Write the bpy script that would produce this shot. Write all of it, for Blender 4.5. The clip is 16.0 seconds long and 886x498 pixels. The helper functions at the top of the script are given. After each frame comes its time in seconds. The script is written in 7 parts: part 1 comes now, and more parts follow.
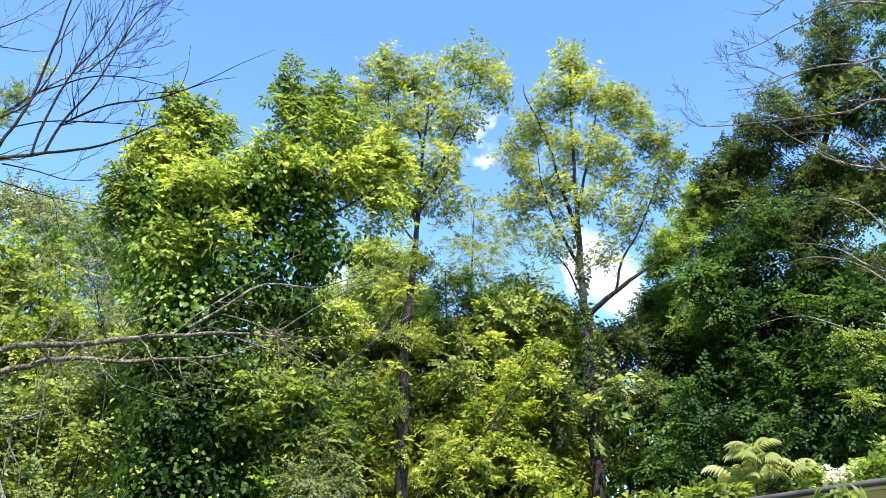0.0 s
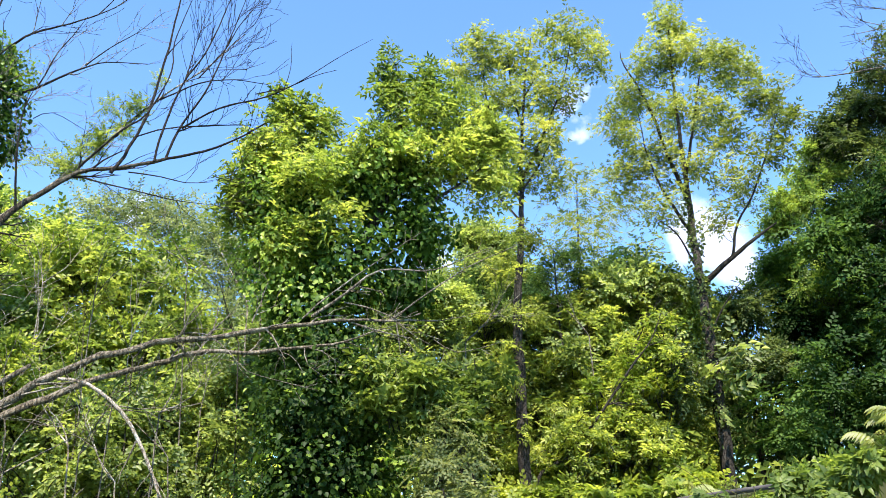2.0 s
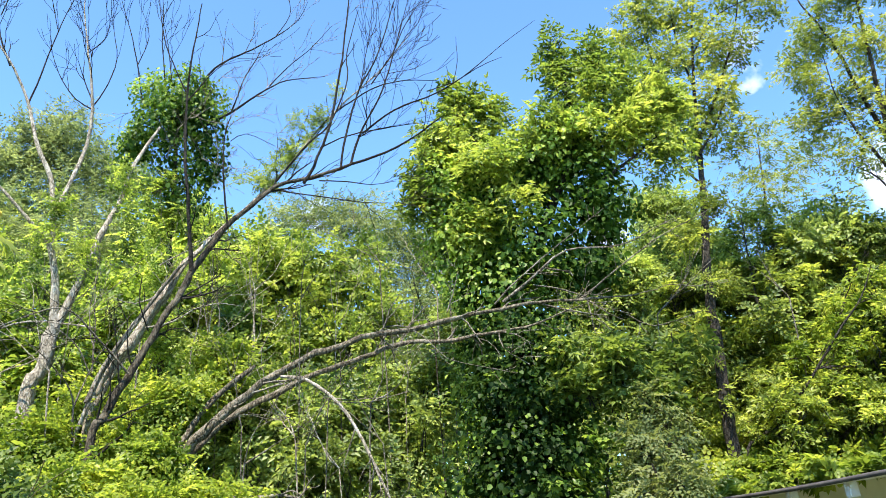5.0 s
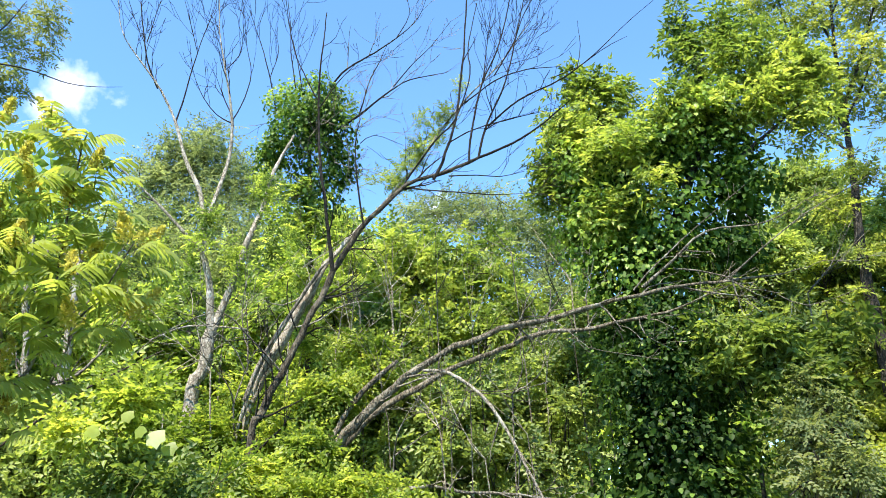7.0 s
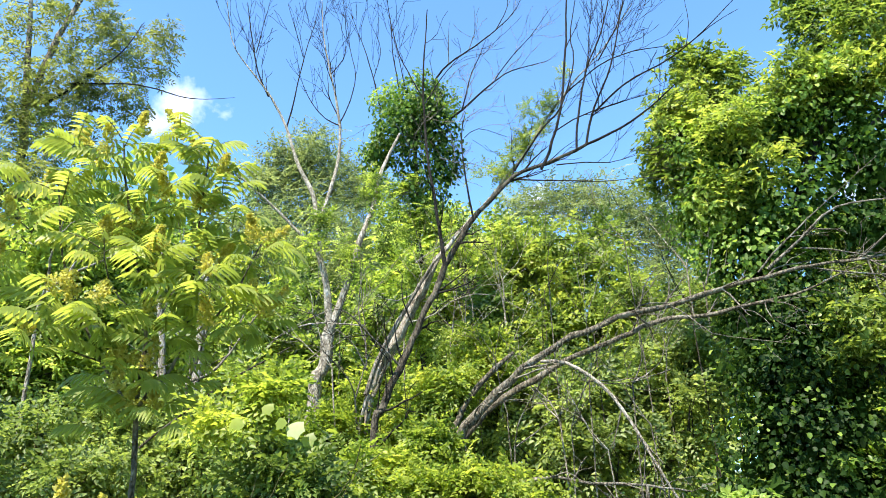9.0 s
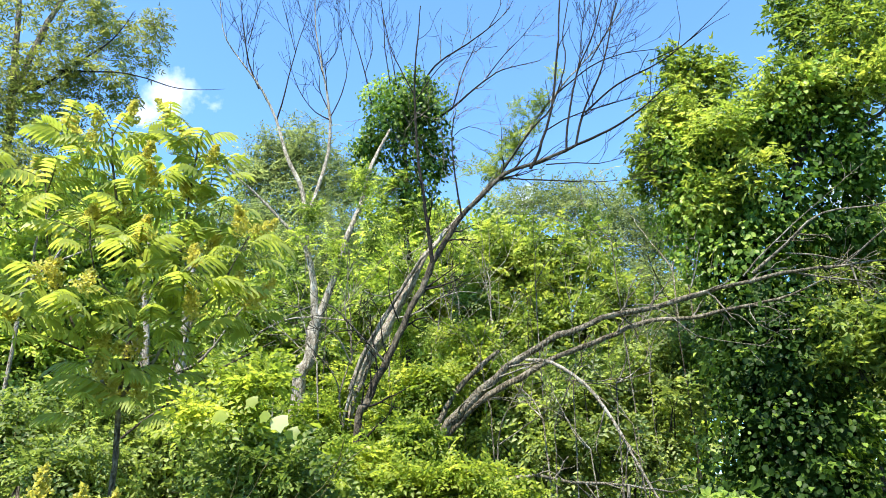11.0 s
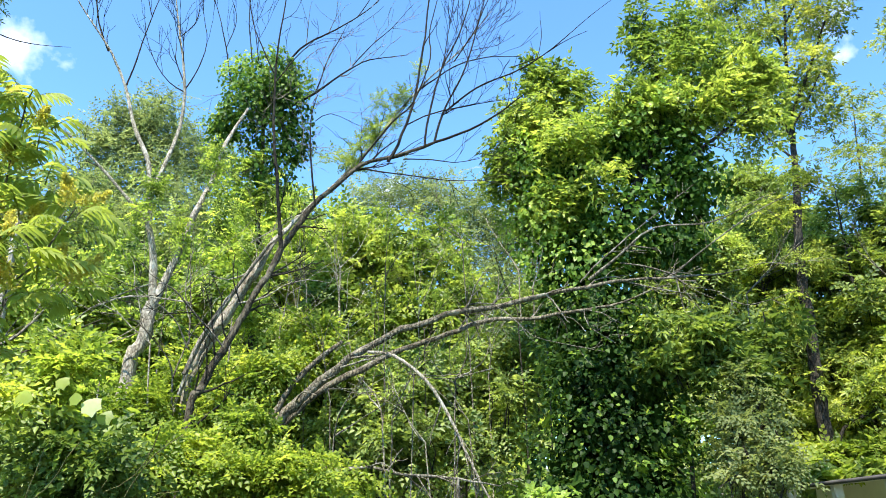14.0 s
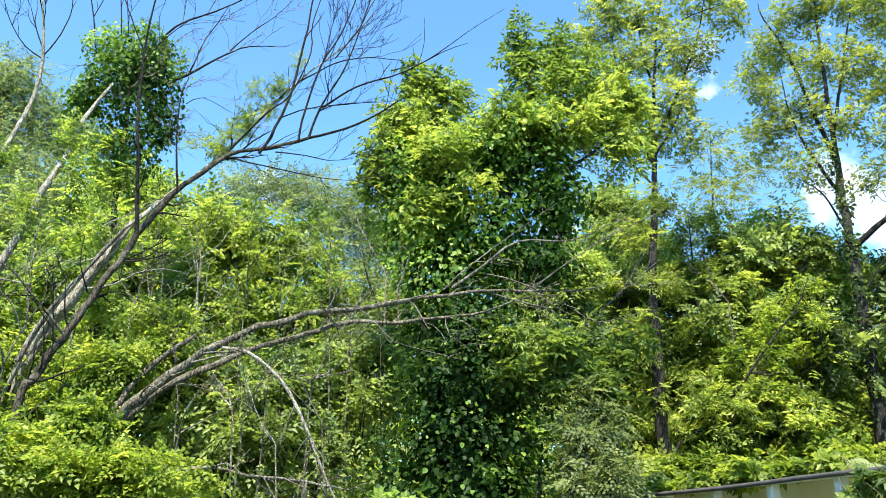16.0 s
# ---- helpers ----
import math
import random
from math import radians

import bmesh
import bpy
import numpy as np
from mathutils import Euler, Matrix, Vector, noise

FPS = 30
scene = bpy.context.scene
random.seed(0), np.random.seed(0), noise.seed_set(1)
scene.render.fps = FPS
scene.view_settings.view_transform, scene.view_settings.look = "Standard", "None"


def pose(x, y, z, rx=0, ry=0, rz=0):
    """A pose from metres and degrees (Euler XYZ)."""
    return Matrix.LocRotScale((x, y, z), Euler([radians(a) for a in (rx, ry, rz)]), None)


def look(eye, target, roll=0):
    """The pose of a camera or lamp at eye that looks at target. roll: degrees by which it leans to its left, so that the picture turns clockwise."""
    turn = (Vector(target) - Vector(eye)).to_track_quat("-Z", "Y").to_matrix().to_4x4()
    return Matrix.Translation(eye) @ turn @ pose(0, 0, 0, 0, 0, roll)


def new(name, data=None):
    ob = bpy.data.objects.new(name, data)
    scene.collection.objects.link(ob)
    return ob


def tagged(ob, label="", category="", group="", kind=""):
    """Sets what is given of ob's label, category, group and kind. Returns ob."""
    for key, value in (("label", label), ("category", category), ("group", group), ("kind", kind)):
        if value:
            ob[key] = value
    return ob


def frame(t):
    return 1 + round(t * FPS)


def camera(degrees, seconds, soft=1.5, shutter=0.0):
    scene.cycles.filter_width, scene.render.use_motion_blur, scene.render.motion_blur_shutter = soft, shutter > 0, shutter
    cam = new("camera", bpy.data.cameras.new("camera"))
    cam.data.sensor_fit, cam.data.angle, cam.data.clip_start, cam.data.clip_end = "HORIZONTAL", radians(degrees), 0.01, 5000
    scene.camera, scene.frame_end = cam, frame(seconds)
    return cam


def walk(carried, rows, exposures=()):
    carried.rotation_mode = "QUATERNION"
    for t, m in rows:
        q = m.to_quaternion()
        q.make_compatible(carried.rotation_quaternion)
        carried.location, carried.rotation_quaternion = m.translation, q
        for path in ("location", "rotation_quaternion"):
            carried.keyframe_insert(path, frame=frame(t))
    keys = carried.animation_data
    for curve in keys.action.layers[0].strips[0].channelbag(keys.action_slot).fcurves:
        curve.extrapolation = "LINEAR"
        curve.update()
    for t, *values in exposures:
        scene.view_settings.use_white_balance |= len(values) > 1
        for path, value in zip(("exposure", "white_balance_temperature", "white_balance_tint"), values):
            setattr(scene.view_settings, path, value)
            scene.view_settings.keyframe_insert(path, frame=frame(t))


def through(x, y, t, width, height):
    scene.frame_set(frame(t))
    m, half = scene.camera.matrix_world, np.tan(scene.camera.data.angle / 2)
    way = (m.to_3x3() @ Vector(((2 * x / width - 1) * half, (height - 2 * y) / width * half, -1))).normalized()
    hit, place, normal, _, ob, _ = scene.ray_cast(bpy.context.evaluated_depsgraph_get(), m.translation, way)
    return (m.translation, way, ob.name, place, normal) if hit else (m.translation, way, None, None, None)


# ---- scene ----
cam = camera(58.75, 16.0, soft=0.9)
PATH = [
    (0, (0.312, 0.065, 1.663), (0.9180, 1.7952, 2.4610), 0.50),
    (0.5, (0.300, 0.080, 1.662), (0.8298, 1.8418, 2.4469), 0.07),
    (1, (0.280, 0.090, 1.651), (0.7595, 1.8629, 2.4414), -0.03),
    (1.5, (0.264, 0.094, 1.646), (0.6829, 1.8930, 2.4114), -0.05),
    (2, (0.237, 0.106, 1.644), (0.6018, 1.9217, 2.3991), -0.23),
    (2.5, (0.218, 0.114, 1.651), (0.5186, 1.9423, 2.4037), -0.65),
    (3, (0.188, 0.098, 1.656), (0.4011, 1.9416, 2.4028), -0.85),
    (3.5, (0.170, 0.059, 1.647), (0.3326, 1.9098, 2.3874), -0.82),
    (4, (0.147, 0.073, 1.645), (0.2048, 1.9369, 2.3673), -0.91),
    (4.2, (0.136, 0.068, 1.642), (0.1741, 1.9345, 2.3592), -0.90),
    (6.3, (0.067, 0.027, 1.645), (-0.1999, 1.8805, 2.3468), -1.11),
    (6.5, (0.051, 0.028, 1.644), (-0.2422, 1.8822, 2.3341), -1.09),
    (7, (0.040, 0.020, 1.649), (-0.3361, 1.8582, 2.3420), -0.72),
    (7.5, (0.003, 0.019, 1.648), (-0.4439, 1.8407, 2.3434), -0.76),
    (8, (-0.024, 0.015, 1.640), (-0.5533, 1.8146, 2.3353), -1.01),
    (8.5, (-0.052, 0.009, 1.631), (-0.6422, 1.7921, 2.3180), -0.87),
    (9.75, (-0.055, 0.008, 1.627), (-0.6928, 1.7761, 2.3096), -0.18),
    (11, (-0.057, 0.006, 1.624), (-0.6503, 1.7923, 2.3012), 0.51),
    (11.5, (-0.058, 0.014, 1.629), (-0.6305, 1.8082, 2.3031), 0.77),
    (12, (-0.056, 0.014, 1.624), (-0.5713, 1.8252, 2.2977), 0.54),
    (12.5, (-0.029, 0.021, 1.631), (-0.4874, 1.8479, 2.3024), 0.27),
    (13, (-0.008, 0.028, 1.638), (-0.3867, 1.8742, 2.3067), 0.28),
    (13.5, (0.009, 0.027, 1.637), (-0.3021, 1.8848, 2.3088), 0.39),
    (14, (0.026, 0.030, 1.631), (-0.2250, 1.9013, 2.2919), 1.00),
    (14.5, (0.040, 0.032, 1.630), (-0.1371, 1.9125, 2.2867), 0.99),
    (15, (0.053, 0.037, 1.648), (-0.0348, 1.9248, 2.3032), 1.24),
    (15.5, (0.070, 0.044, 1.645), (0.0434, 1.9273, 2.3170), 1.58),
    (16, (0.086, 0.054, 1.657), (0.1529, 1.9370, 2.3279), 1.95),
]
EXPOSURE = 1.38
# the camera's white balance drifts: warmer and more magenta at first, cooler at the end
BALANCE = [(0, EXPOSURE, 6500, 25), (3.5, EXPOSURE, 6500, 23), (6.5, EXPOSURE, 6480, 19), (11, EXPOSURE, 6440, 18), (13, EXPOSURE, 6380, 16), (16, EXPOSURE, 6320, 14)]
walk(cam, [(t, look(eye, target, roll)) for t, eye, target, roll in PATH], BALANCE)

# ---- sky and sun ----
SUN_LEFT, SUN_UP = 165.0, 60.0          # degrees to the left of +y, degrees above the horizon
SKY_STRENGTH, SUN_STRENGTH = 0.15, 4.8


def node(tree, kind, inputs=(), operation=None, data_type=None, blend_type=None, feature=None):
    n = tree.nodes.new(kind)
    if operation:
        n.operation = operation
    if data_type:
        n.data_type = data_type
    if blend_type:
        n.blend_type = blend_type
    if feature:
        n.feature = feature
    for key, value in dict(inputs).items():
        if isinstance(value, bpy.types.NodeSocket):
            tree.links.new(value, n.inputs[key])
        else:
            n.inputs[key].default_value = value
    return n


def make_world():
    world = bpy.data.worlds.new("sky")
    world.use_nodes = True
    scene.world = world
    t = world.node_tree
    t.nodes.clear()
    sky = node(t, "ShaderNodeTexSky")
    sky.sky_type, sky.sun_disc = "NISHITA", False
    sky.sun_elevation, sky.sun_rotation = radians(SUN_UP), radians(-SUN_LEFT)
    sky.altitude, sky.air_density, sky.dust_density, sky.ozone_density = 200.0, 1.0, 0.3, 4.0
    where = node(t, "ShaderNodeTexCoord").outputs["Generated"]
    puff = node(t, "ShaderNodeTexNoise", {"Vector": where, "Scale": 9.0, "Detail": 7.0, "Roughness": 0.6}).outputs["Fac"]
    torn = node(t, "ShaderNodeTexNoise", {"Vector": where, "Scale": 6.0, "Detail": 5.0, "Roughness": 0.6}).outputs["Color"]
    torn = node(t, "ShaderNodeVectorMath", {0: torn, 1: (0.5, 0.5, 0.5)}, operation="SUBTRACT").outputs[0]
    shifted = node(t, "ShaderNodeVectorMath", {0: torn, 1: (0.16, 0.16, 0.16), 2: where}, operation="MULTIPLY_ADD").outputs[0]
    cover = None
    # fair-weather clouds: a point in the direction of each, and its half width
    for point, wide in CLOUDS:
        v = Vector(point) - Vector((0, 0, 1.6))
        v.normalize()
        near = node(t, "ShaderNodeVectorMath", {0: shifted, 1: tuple(v)}, operation="DISTANCE").outputs["Value"]
        mask = node(t, "ShaderNodeMapRange", {"Value": near, "From Min": 0.0, "From Max": wide, "To Min": 0.62, "To Max": 0.0}).outputs["Result"]
        cover = mask if cover is None else node(t, "ShaderNodeMath", {0: cover, 1: mask}, operation="MAXIMUM").outputs[0]
    thick = node(t, "ShaderNodeMath", {0: puff, 1: cover}, operation="ADD").outputs[0]
    fac = node(t, "ShaderNodeMapRange", {"Value": thick, "From Min": 0.82, "From Max": 1.12, "To Min": 0.0, "To Max": 0.85}).outputs["Result"]
    deep = node(t, "ShaderNodeMix", {"Factor": 1.0, "A": sky.outputs[0], "B": (0.70, 1.0, 1.09, 1)}, data_type="RGBA", blend_type="MULTIPLY").outputs["Result"]
    mix = node(t, "ShaderNodeMix", {"Factor": fac, "A": deep, "B": (5.2, 5.6, 6.2, 1)}, data_type="RGBA")
    back = node(t, "ShaderNodeBackground", {"Color": mix.outputs["Result"], "Strength": SKY_STRENGTH})
    node(t, "ShaderNodeOutputWorld", {"Surface": back.outputs[0]})


CLOUDS = [
    ((32.53, 50.41, 24.71), 0.12), ((29.50, 52.25, 24.97), 0.06), ((24.70, 54.72, 40.5), 0.045), ((23.9, 55.05, 39.4), 0.048), ((23.0, 55.42, 38.5), 0.042),
    ((-38.65, 45.89, 34.35), 0.075), ((-39.93, 44.79, 32.42), 0.07), ((-38.70, 45.85, 38.59), 0.03), ((10.20, 59.13, 25.30), 0.05),
    ((-10.98, 58.99, 27.62), 0.05),
]
make_world()
sun = new("sun", bpy.data.lights.new("sun", "SUN"))
sun.data.energy, sun.data.angle, sun.data.color = SUN_STRENGTH, radians(0.53), (1.0, 0.93, 0.80)
a, e = radians(SUN_LEFT), radians(SUN_UP)
sun.matrix_world = look((0, 0, 0), (math.sin(a) * math.cos(e), -math.cos(a) * math.cos(e), -math.sin(e)))
sun.location = (-8, -4, 20)


# ---- materials ----
def blank(name):
    m = bpy.data.materials.new(name)
    m.use_nodes = True
    m.node_tree.nodes.clear()
    return m, m.node_tree


def ramp(t, fac, *stops):
    n = node(t, "ShaderNodeValToRGB", {"Fac": fac})
    while len(n.color_ramp.elements) < len(stops):
        n.color_ramp.elements.new(0.5)
    for el, (at, col) in zip(n.color_ramp.elements, stops):
        el.position, el.color = at, (*col, 1)
    return n.outputs["Color"]


def leaf_material(name, dark, mid, light, through=0.42, rough=0.42, patch=0.5, shine=0.35, spread=0.55):
    """Leaf: colour differs a little from leaf to leaf, more from spray to spray and over the crown; part of the light passes through."""
    m, t = blank(name)
    rand = node(t, "ShaderNodeNewGeometry").outputs["Random Per Island"]
    where = node(t, "ShaderNodeTexCoord").outputs["Object"]
    slow = node(t, "ShaderNodeTexNoise", {"Vector": where, "Scale": 1.1, "Detail": 1.0}).outputs["Fac"]
    spray = node(t, "ShaderNodeTexNoise", {"Vector": where, "Scale": 4.5, "Detail": 1.0}).outputs["Fac"]
    fine = node(t, "ShaderNodeTexNoise", {"Vector": where, "Scale": 60.0, "Detail": 2.0}).outputs["Fac"]
    both = node(t, "ShaderNodeMath", {0: slow, 1: spray}, operation="ADD").outputs[0]
    patches = node(t, "ShaderNodeMapRange", {"Value": both, "From Min": 0.65, "From Max": 1.35, "To Min": 0.5 - 0.5 * spread - patch, "To Max": 0.5 - 0.5 * spread + patch}).outputs["Result"]
    v = node(t, "ShaderNodeMath", {0: rand, 1: spread, 2: patches}, operation="MULTIPLY_ADD").outputs[0]
    col = ramp(t, v, (0.0, dark), (0.5, mid), (1.0, light))
    grain = node(t, "ShaderNodeMix", {"Factor": node(t, "ShaderNodeMath", {0: fine, 1: 0.3}, operation="MULTIPLY").outputs[0],
                                      "A": col, "B": (*[c * 0.55 for c in mid], 1)}, data_type="RGBA").outputs["Result"]
    body = node(t, "ShaderNodeBsdfPrincipled", {"Base Color": grain, "Roughness": rough, "Specular IOR Level": shine})
    glow = node(t, "ShaderNodeMix", {"Factor": 1.0, "A": grain, "B": (2.02, 1.98, 1.12, 1)}, data_type="RGBA", blend_type="MULTIPLY").outputs["Result"]
    thin = node(t, "ShaderNodeBsdfTranslucent", {"Color": glow})
    mix = node(t, "ShaderNodeMixShader", {0: through, 1: body.outputs[0], 2: thin.outputs[0]})
    node(t, "ShaderNodeOutputMaterial", {"Surface": mix.outputs[0]})
    return m


def bark_material(name, dark, light, scale=14.0, lichen=None):
    """Fissured bark: dark cracks, paler plates, and blotches of lichen or bare wood."""
    m, t = blank(name)
    where = node(t, "ShaderNodeTexCoord").outputs["Object"]
    long = node(t, "ShaderNodeMapping", {"Vector": where, "Scale": (1.0, 1.0, 0.35)}).outputs[0]
    ridges = node(t, "ShaderNodeTexNoise", {"Vector": long, "Scale": scale * 3.5, "Detail": 8.0, "Roughness": 0.72, "Distortion": 0.6}).outputs["Fac"]
    cells = node(t, "ShaderNodeTexVoronoi", {"Vector": long, "Scale": scale * 3.0}, feature="DISTANCE_TO_EDGE").outputs["Distance"]
    crack = node(t, "ShaderNodeMapRange", {"Value": cells, "From Min": 0.0, "From Max": 0.16, "To Min": -0.14, "To Max": 0.05}).outputs["Result"]
    height = node(t, "ShaderNodeMath", {0: ridges, 1: crack}, operation="ADD").outputs[0]
    stain = node(t, "ShaderNodeTexNoise", {"Vector": where, "Scale": 7.0, "Detail": 6.0, "Roughness": 0.65}).outputs["Fac"]
    col = ramp(t, height, (0.32, dark), (0.50, [(x + y) * 0.45 for x, y in zip(dark, light)]), (0.66, light))
    worn = node(t, "ShaderNodeMix", {"Factor": ramp(t, stain, (0.52, (0, 0, 0)), (0.66, (0.75, 0.75, 0.75))), "A": col,
                                     "B": (*(lichen or light), 1)}, data_type="RGBA").outputs["Result"]
    bump = node(t, "ShaderNodeBump", {"Height": height, "Strength": 1.0, "Distance": 0.03}).outputs[0]
    body = node(t, "ShaderNodeBsdfPrincipled", {"Base Color": worn, "Roughness": 0.9, "Specular IOR Level": 0.2, "Normal": bump})
    node(t, "ShaderNodeOutputMaterial", {"Surface": body.outputs[0]})
    return m


def paint_material(name, base, stain, rough=0.6):
    m, t = blank(name)
    where = node(t, "ShaderNodeTexCoord").outputs["Object"]
    n = node(t, "ShaderNodeTexNoise", {"Vector": where, "Scale": 5.0, "Detail": 6.0, "Roughness": 0.6}).outputs["Fac"]
    fine = node(t, "ShaderNodeTexNoise", {"Vector": where, "Scale": 90.0, "Detail": 3.0}).outputs["Fac"]
    col = ramp(t, n, (0.35, base), (0.75, stain))
    bump = node(t, "ShaderNodeBump", {"Height": fine, "Strength": 0.2, "Distance": 0.004}).outputs[0]
    body = node(t, "ShaderNodeBsdfPrincipled", {"Base Color": col, "Roughness": rough, "Normal": bump})
    node(t, "ShaderNodeOutputMaterial", {"Surface": body.outputs[0]})
    return m


# one vine in two tones: M_VINE holds shade in its colour, M_IVY sunlight
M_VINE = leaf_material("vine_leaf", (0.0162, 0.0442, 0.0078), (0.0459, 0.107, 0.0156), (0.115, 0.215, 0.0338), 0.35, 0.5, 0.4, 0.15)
M_IVY = leaf_material("sun_toned_vine_leaf", (0.0778, 0.154, 0.0205), (0.176, 0.295, 0.0433), (0.389, 0.492, 0.0969), 0.42, 0.42, 0.5, 0.35)
M_BOX = leaf_material("boxelder_leaf", (0.0552, 0.101, 0.0204), (0.16, 0.235, 0.0448), (0.365, 0.428, 0.0968), 0.48, 0.42, 0.6, 0.35, 0.5)
M_ASH = leaf_material("ash_leaf", (0.0655, 0.103, 0.024), (0.179, 0.234, 0.05), (0.407, 0.434, 0.105), 0.5, 0.45, 0.6, 0.25, 0.5)
M_PALE = leaf_material("silvery_leaf", (0.07, 0.104, 0.0396), (0.15, 0.194, 0.0756), (0.266, 0.302, 0.137), 0.45, 0.6, 0.5, 0.12, 0.5)
# dark green leaf with the right-hand trees' shade put into its colour
M_DARK = leaf_material("shade_toned_leaf", (0.0127, 0.0352, 0.00918), (0.0397, 0.0921, 0.0204), (0.113, 0.21, 0.0449), 0.35, 0.55, 0.5, 0.12)
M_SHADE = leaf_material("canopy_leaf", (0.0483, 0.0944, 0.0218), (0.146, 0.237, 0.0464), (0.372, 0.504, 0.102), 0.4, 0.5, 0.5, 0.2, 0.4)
# darker copy of the canopy leaf, shade put into its colour; also plain dark ivy
M_SHADY = leaf_material("ivy_and_shade_toned_leaf", (0.02, 0.038, 0.012), (0.058, 0.095, 0.028), (0.165, 0.225, 0.065), 0.4, 0.5, 0.5, 0.2, 0.4)
# vine leaf darkened so that its colour holds the shade below the crown
M_DEEP = leaf_material("shade_toned_vine_leaf", (0.010, 0.026, 0.005), (0.026, 0.062, 0.010), (0.07, 0.135, 0.022), 0.35, 0.5, 0.4, 0.15)
M_UNDER = leaf_material("understorey_leaf", (0.0406, 0.0802, 0.0167), (0.18, 0.246, 0.0464), (0.461, 0.517, 0.111), 0.48, 0.42)
M_GLOSSY = leaf_material("glossy_leaf", (0.032, 0.062, 0.014), (0.105, 0.165, 0.034), (0.27, 0.35, 0.08), 0.4, 0.45, 0.5, 0.25, 0.5)
M_WILLOW = leaf_material("grey_green_leaf", (0.072, 0.11, 0.0552), (0.168, 0.222, 0.106), (0.312, 0.372, 0.186), 0.45, 0.6, 0.5, 0.12, 0.5)
M_OLIVE = leaf_material("locust_leaf", (0.0546, 0.0816, 0.0283), (0.164, 0.201, 0.0622), (0.338, 0.37, 0.125), 0.48, 0.42)
M_BUSH = leaf_material("thicket_leaf", (0.0412, 0.0848, 0.0175), (0.183, 0.271, 0.0488), (0.464, 0.546, 0.122), 0.5, 0.42, 0.6, 0.35, 0.62)
M_MID = leaf_material("maple_leaf", (0.0443, 0.0832, 0.0248), (0.161, 0.226, 0.0603), (0.409, 0.5, 0.133), 0.42, 0.45)
M_GOLD = leaf_material("young_leaf", (0.07, 0.125, 0.018), (0.195, 0.272, 0.040), (0.40, 0.455, 0.085), 0.5, 0.42, 0.6, 0.3)
M_SUMAC = leaf_material("sumac_leaf", (0.148, 0.215, 0.0437), (0.306, 0.365, 0.0811), (0.522, 0.502, 0.163), 0.5, 0.45, 0.4, 0.3)
M_PANICLE = leaf_material("sumac_blossom", (0.38, 0.37, 0.075), (0.50, 0.47, 0.115), (0.62, 0.57, 0.20), 0.4, 0.6)
M_GRAPE = leaf_material("grape_leaf", (0.36, 0.42, 0.17), (0.46, 0.52, 0.24), (0.54, 0.58, 0.32), 0.45, 0.5, 0.2, 0.2)
M_SUMACRED = leaf_material("reddish_sumac_leaf", (0.18, 0.19, 0.075), (0.31, 0.37, 0.14), (0.50, 0.47, 0.23), 0.45, 0.45, 0.3, 0.3, 0.5)
M_WHITE = leaf_material("white_petal", (0.62, 0.62, 0.56), (0.75, 0.75, 0.70), (0.82, 0.82, 0.78), 0.25, 0.5)
M_BARK = bark_material("brown_bark", (0.012, 0.0105, 0.008), (0.075, 0.068, 0.052))
M_DEAD = bark_material("weathered_bark", (0.047, 0.041, 0.028), (0.325, 0.298, 0.215), 12.0, (0.45, 0.425, 0.325))
M_PALEBARK = bark_material("pale_dead_wood", (0.155, 0.133, 0.09), (0.56, 0.52, 0.395), 14.0, (0.68, 0.64, 0.51))
M_TWIG = bark_material("dark_twig", (0.012, 0.011, 0.008), (0.046, 0.042, 0.031), 10.0)
M_STEMBARK = bark_material("dark_grey_bark", (0.021, 0.0175, 0.011), (0.128, 0.112, 0.074), 12.0, (0.195, 0.177, 0.122))
M_LIMB = bark_material("brown_grey_bark", (0.039, 0.033, 0.021), (0.265, 0.237, 0.16), 12.0, (0.39, 0.36, 0.26))
M_STEM = bark_material("green_stem", (0.10, 0.11, 0.035), (0.20, 0.19, 0.07), 10.0)
M_SOFFIT = paint_material("cream_paint", (0.80, 0.77, 0.62), (0.68, 0.63, 0.48))
M_ROOF = paint_material("weathered_roof_felt", (0.042, 0.040, 0.037), (0.10, 0.095, 0.085), 0.85)
M_BRACKET = paint_material("white_paint", (0.78, 0.77, 0.73), (0.62, 0.60, 0.55))


def ground_material():
    m, t = blank("leaf_litter")
    where = node(t, "ShaderNodeTexCoord").outputs["Object"]
    a = node(t, "ShaderNodeTexNoise", {"Vector": where, "Scale": 0.5, "Detail": 5.0}).outputs["Fac"]
    b = node(t, "ShaderNodeTexNoise", {"Vector": where, "Scale": 25.0, "Detail": 6.0}).outputs["Fac"]
    col = ramp(t, b, (0.35, (0.035, 0.028, 0.016)), (0.55, (0.08, 0.085, 0.03)), (0.7, (0.12, 0.10, 0.06)))
    grass = node(t, "ShaderNodeMix", {"Factor": ramp(t, a, (0.45, (0, 0, 0)), (0.6, (1, 1, 1))), "A": col, "B": (0.055, 0.10, 0.02, 1)}, data_type="RGBA").outputs["Result"]
    bump = node(t, "ShaderNodeBump", {"Height": b, "Strength": 0.8, "Distance": 0.05}).outputs[0]
    body = node(t, "ShaderNodeBsdfPrincipled", {"Base Color": grass, "Roughness": 0.9, "Normal": bump})
    node(t, "ShaderNodeOutputMaterial", {"Surface": body.outputs[0]})
    return m


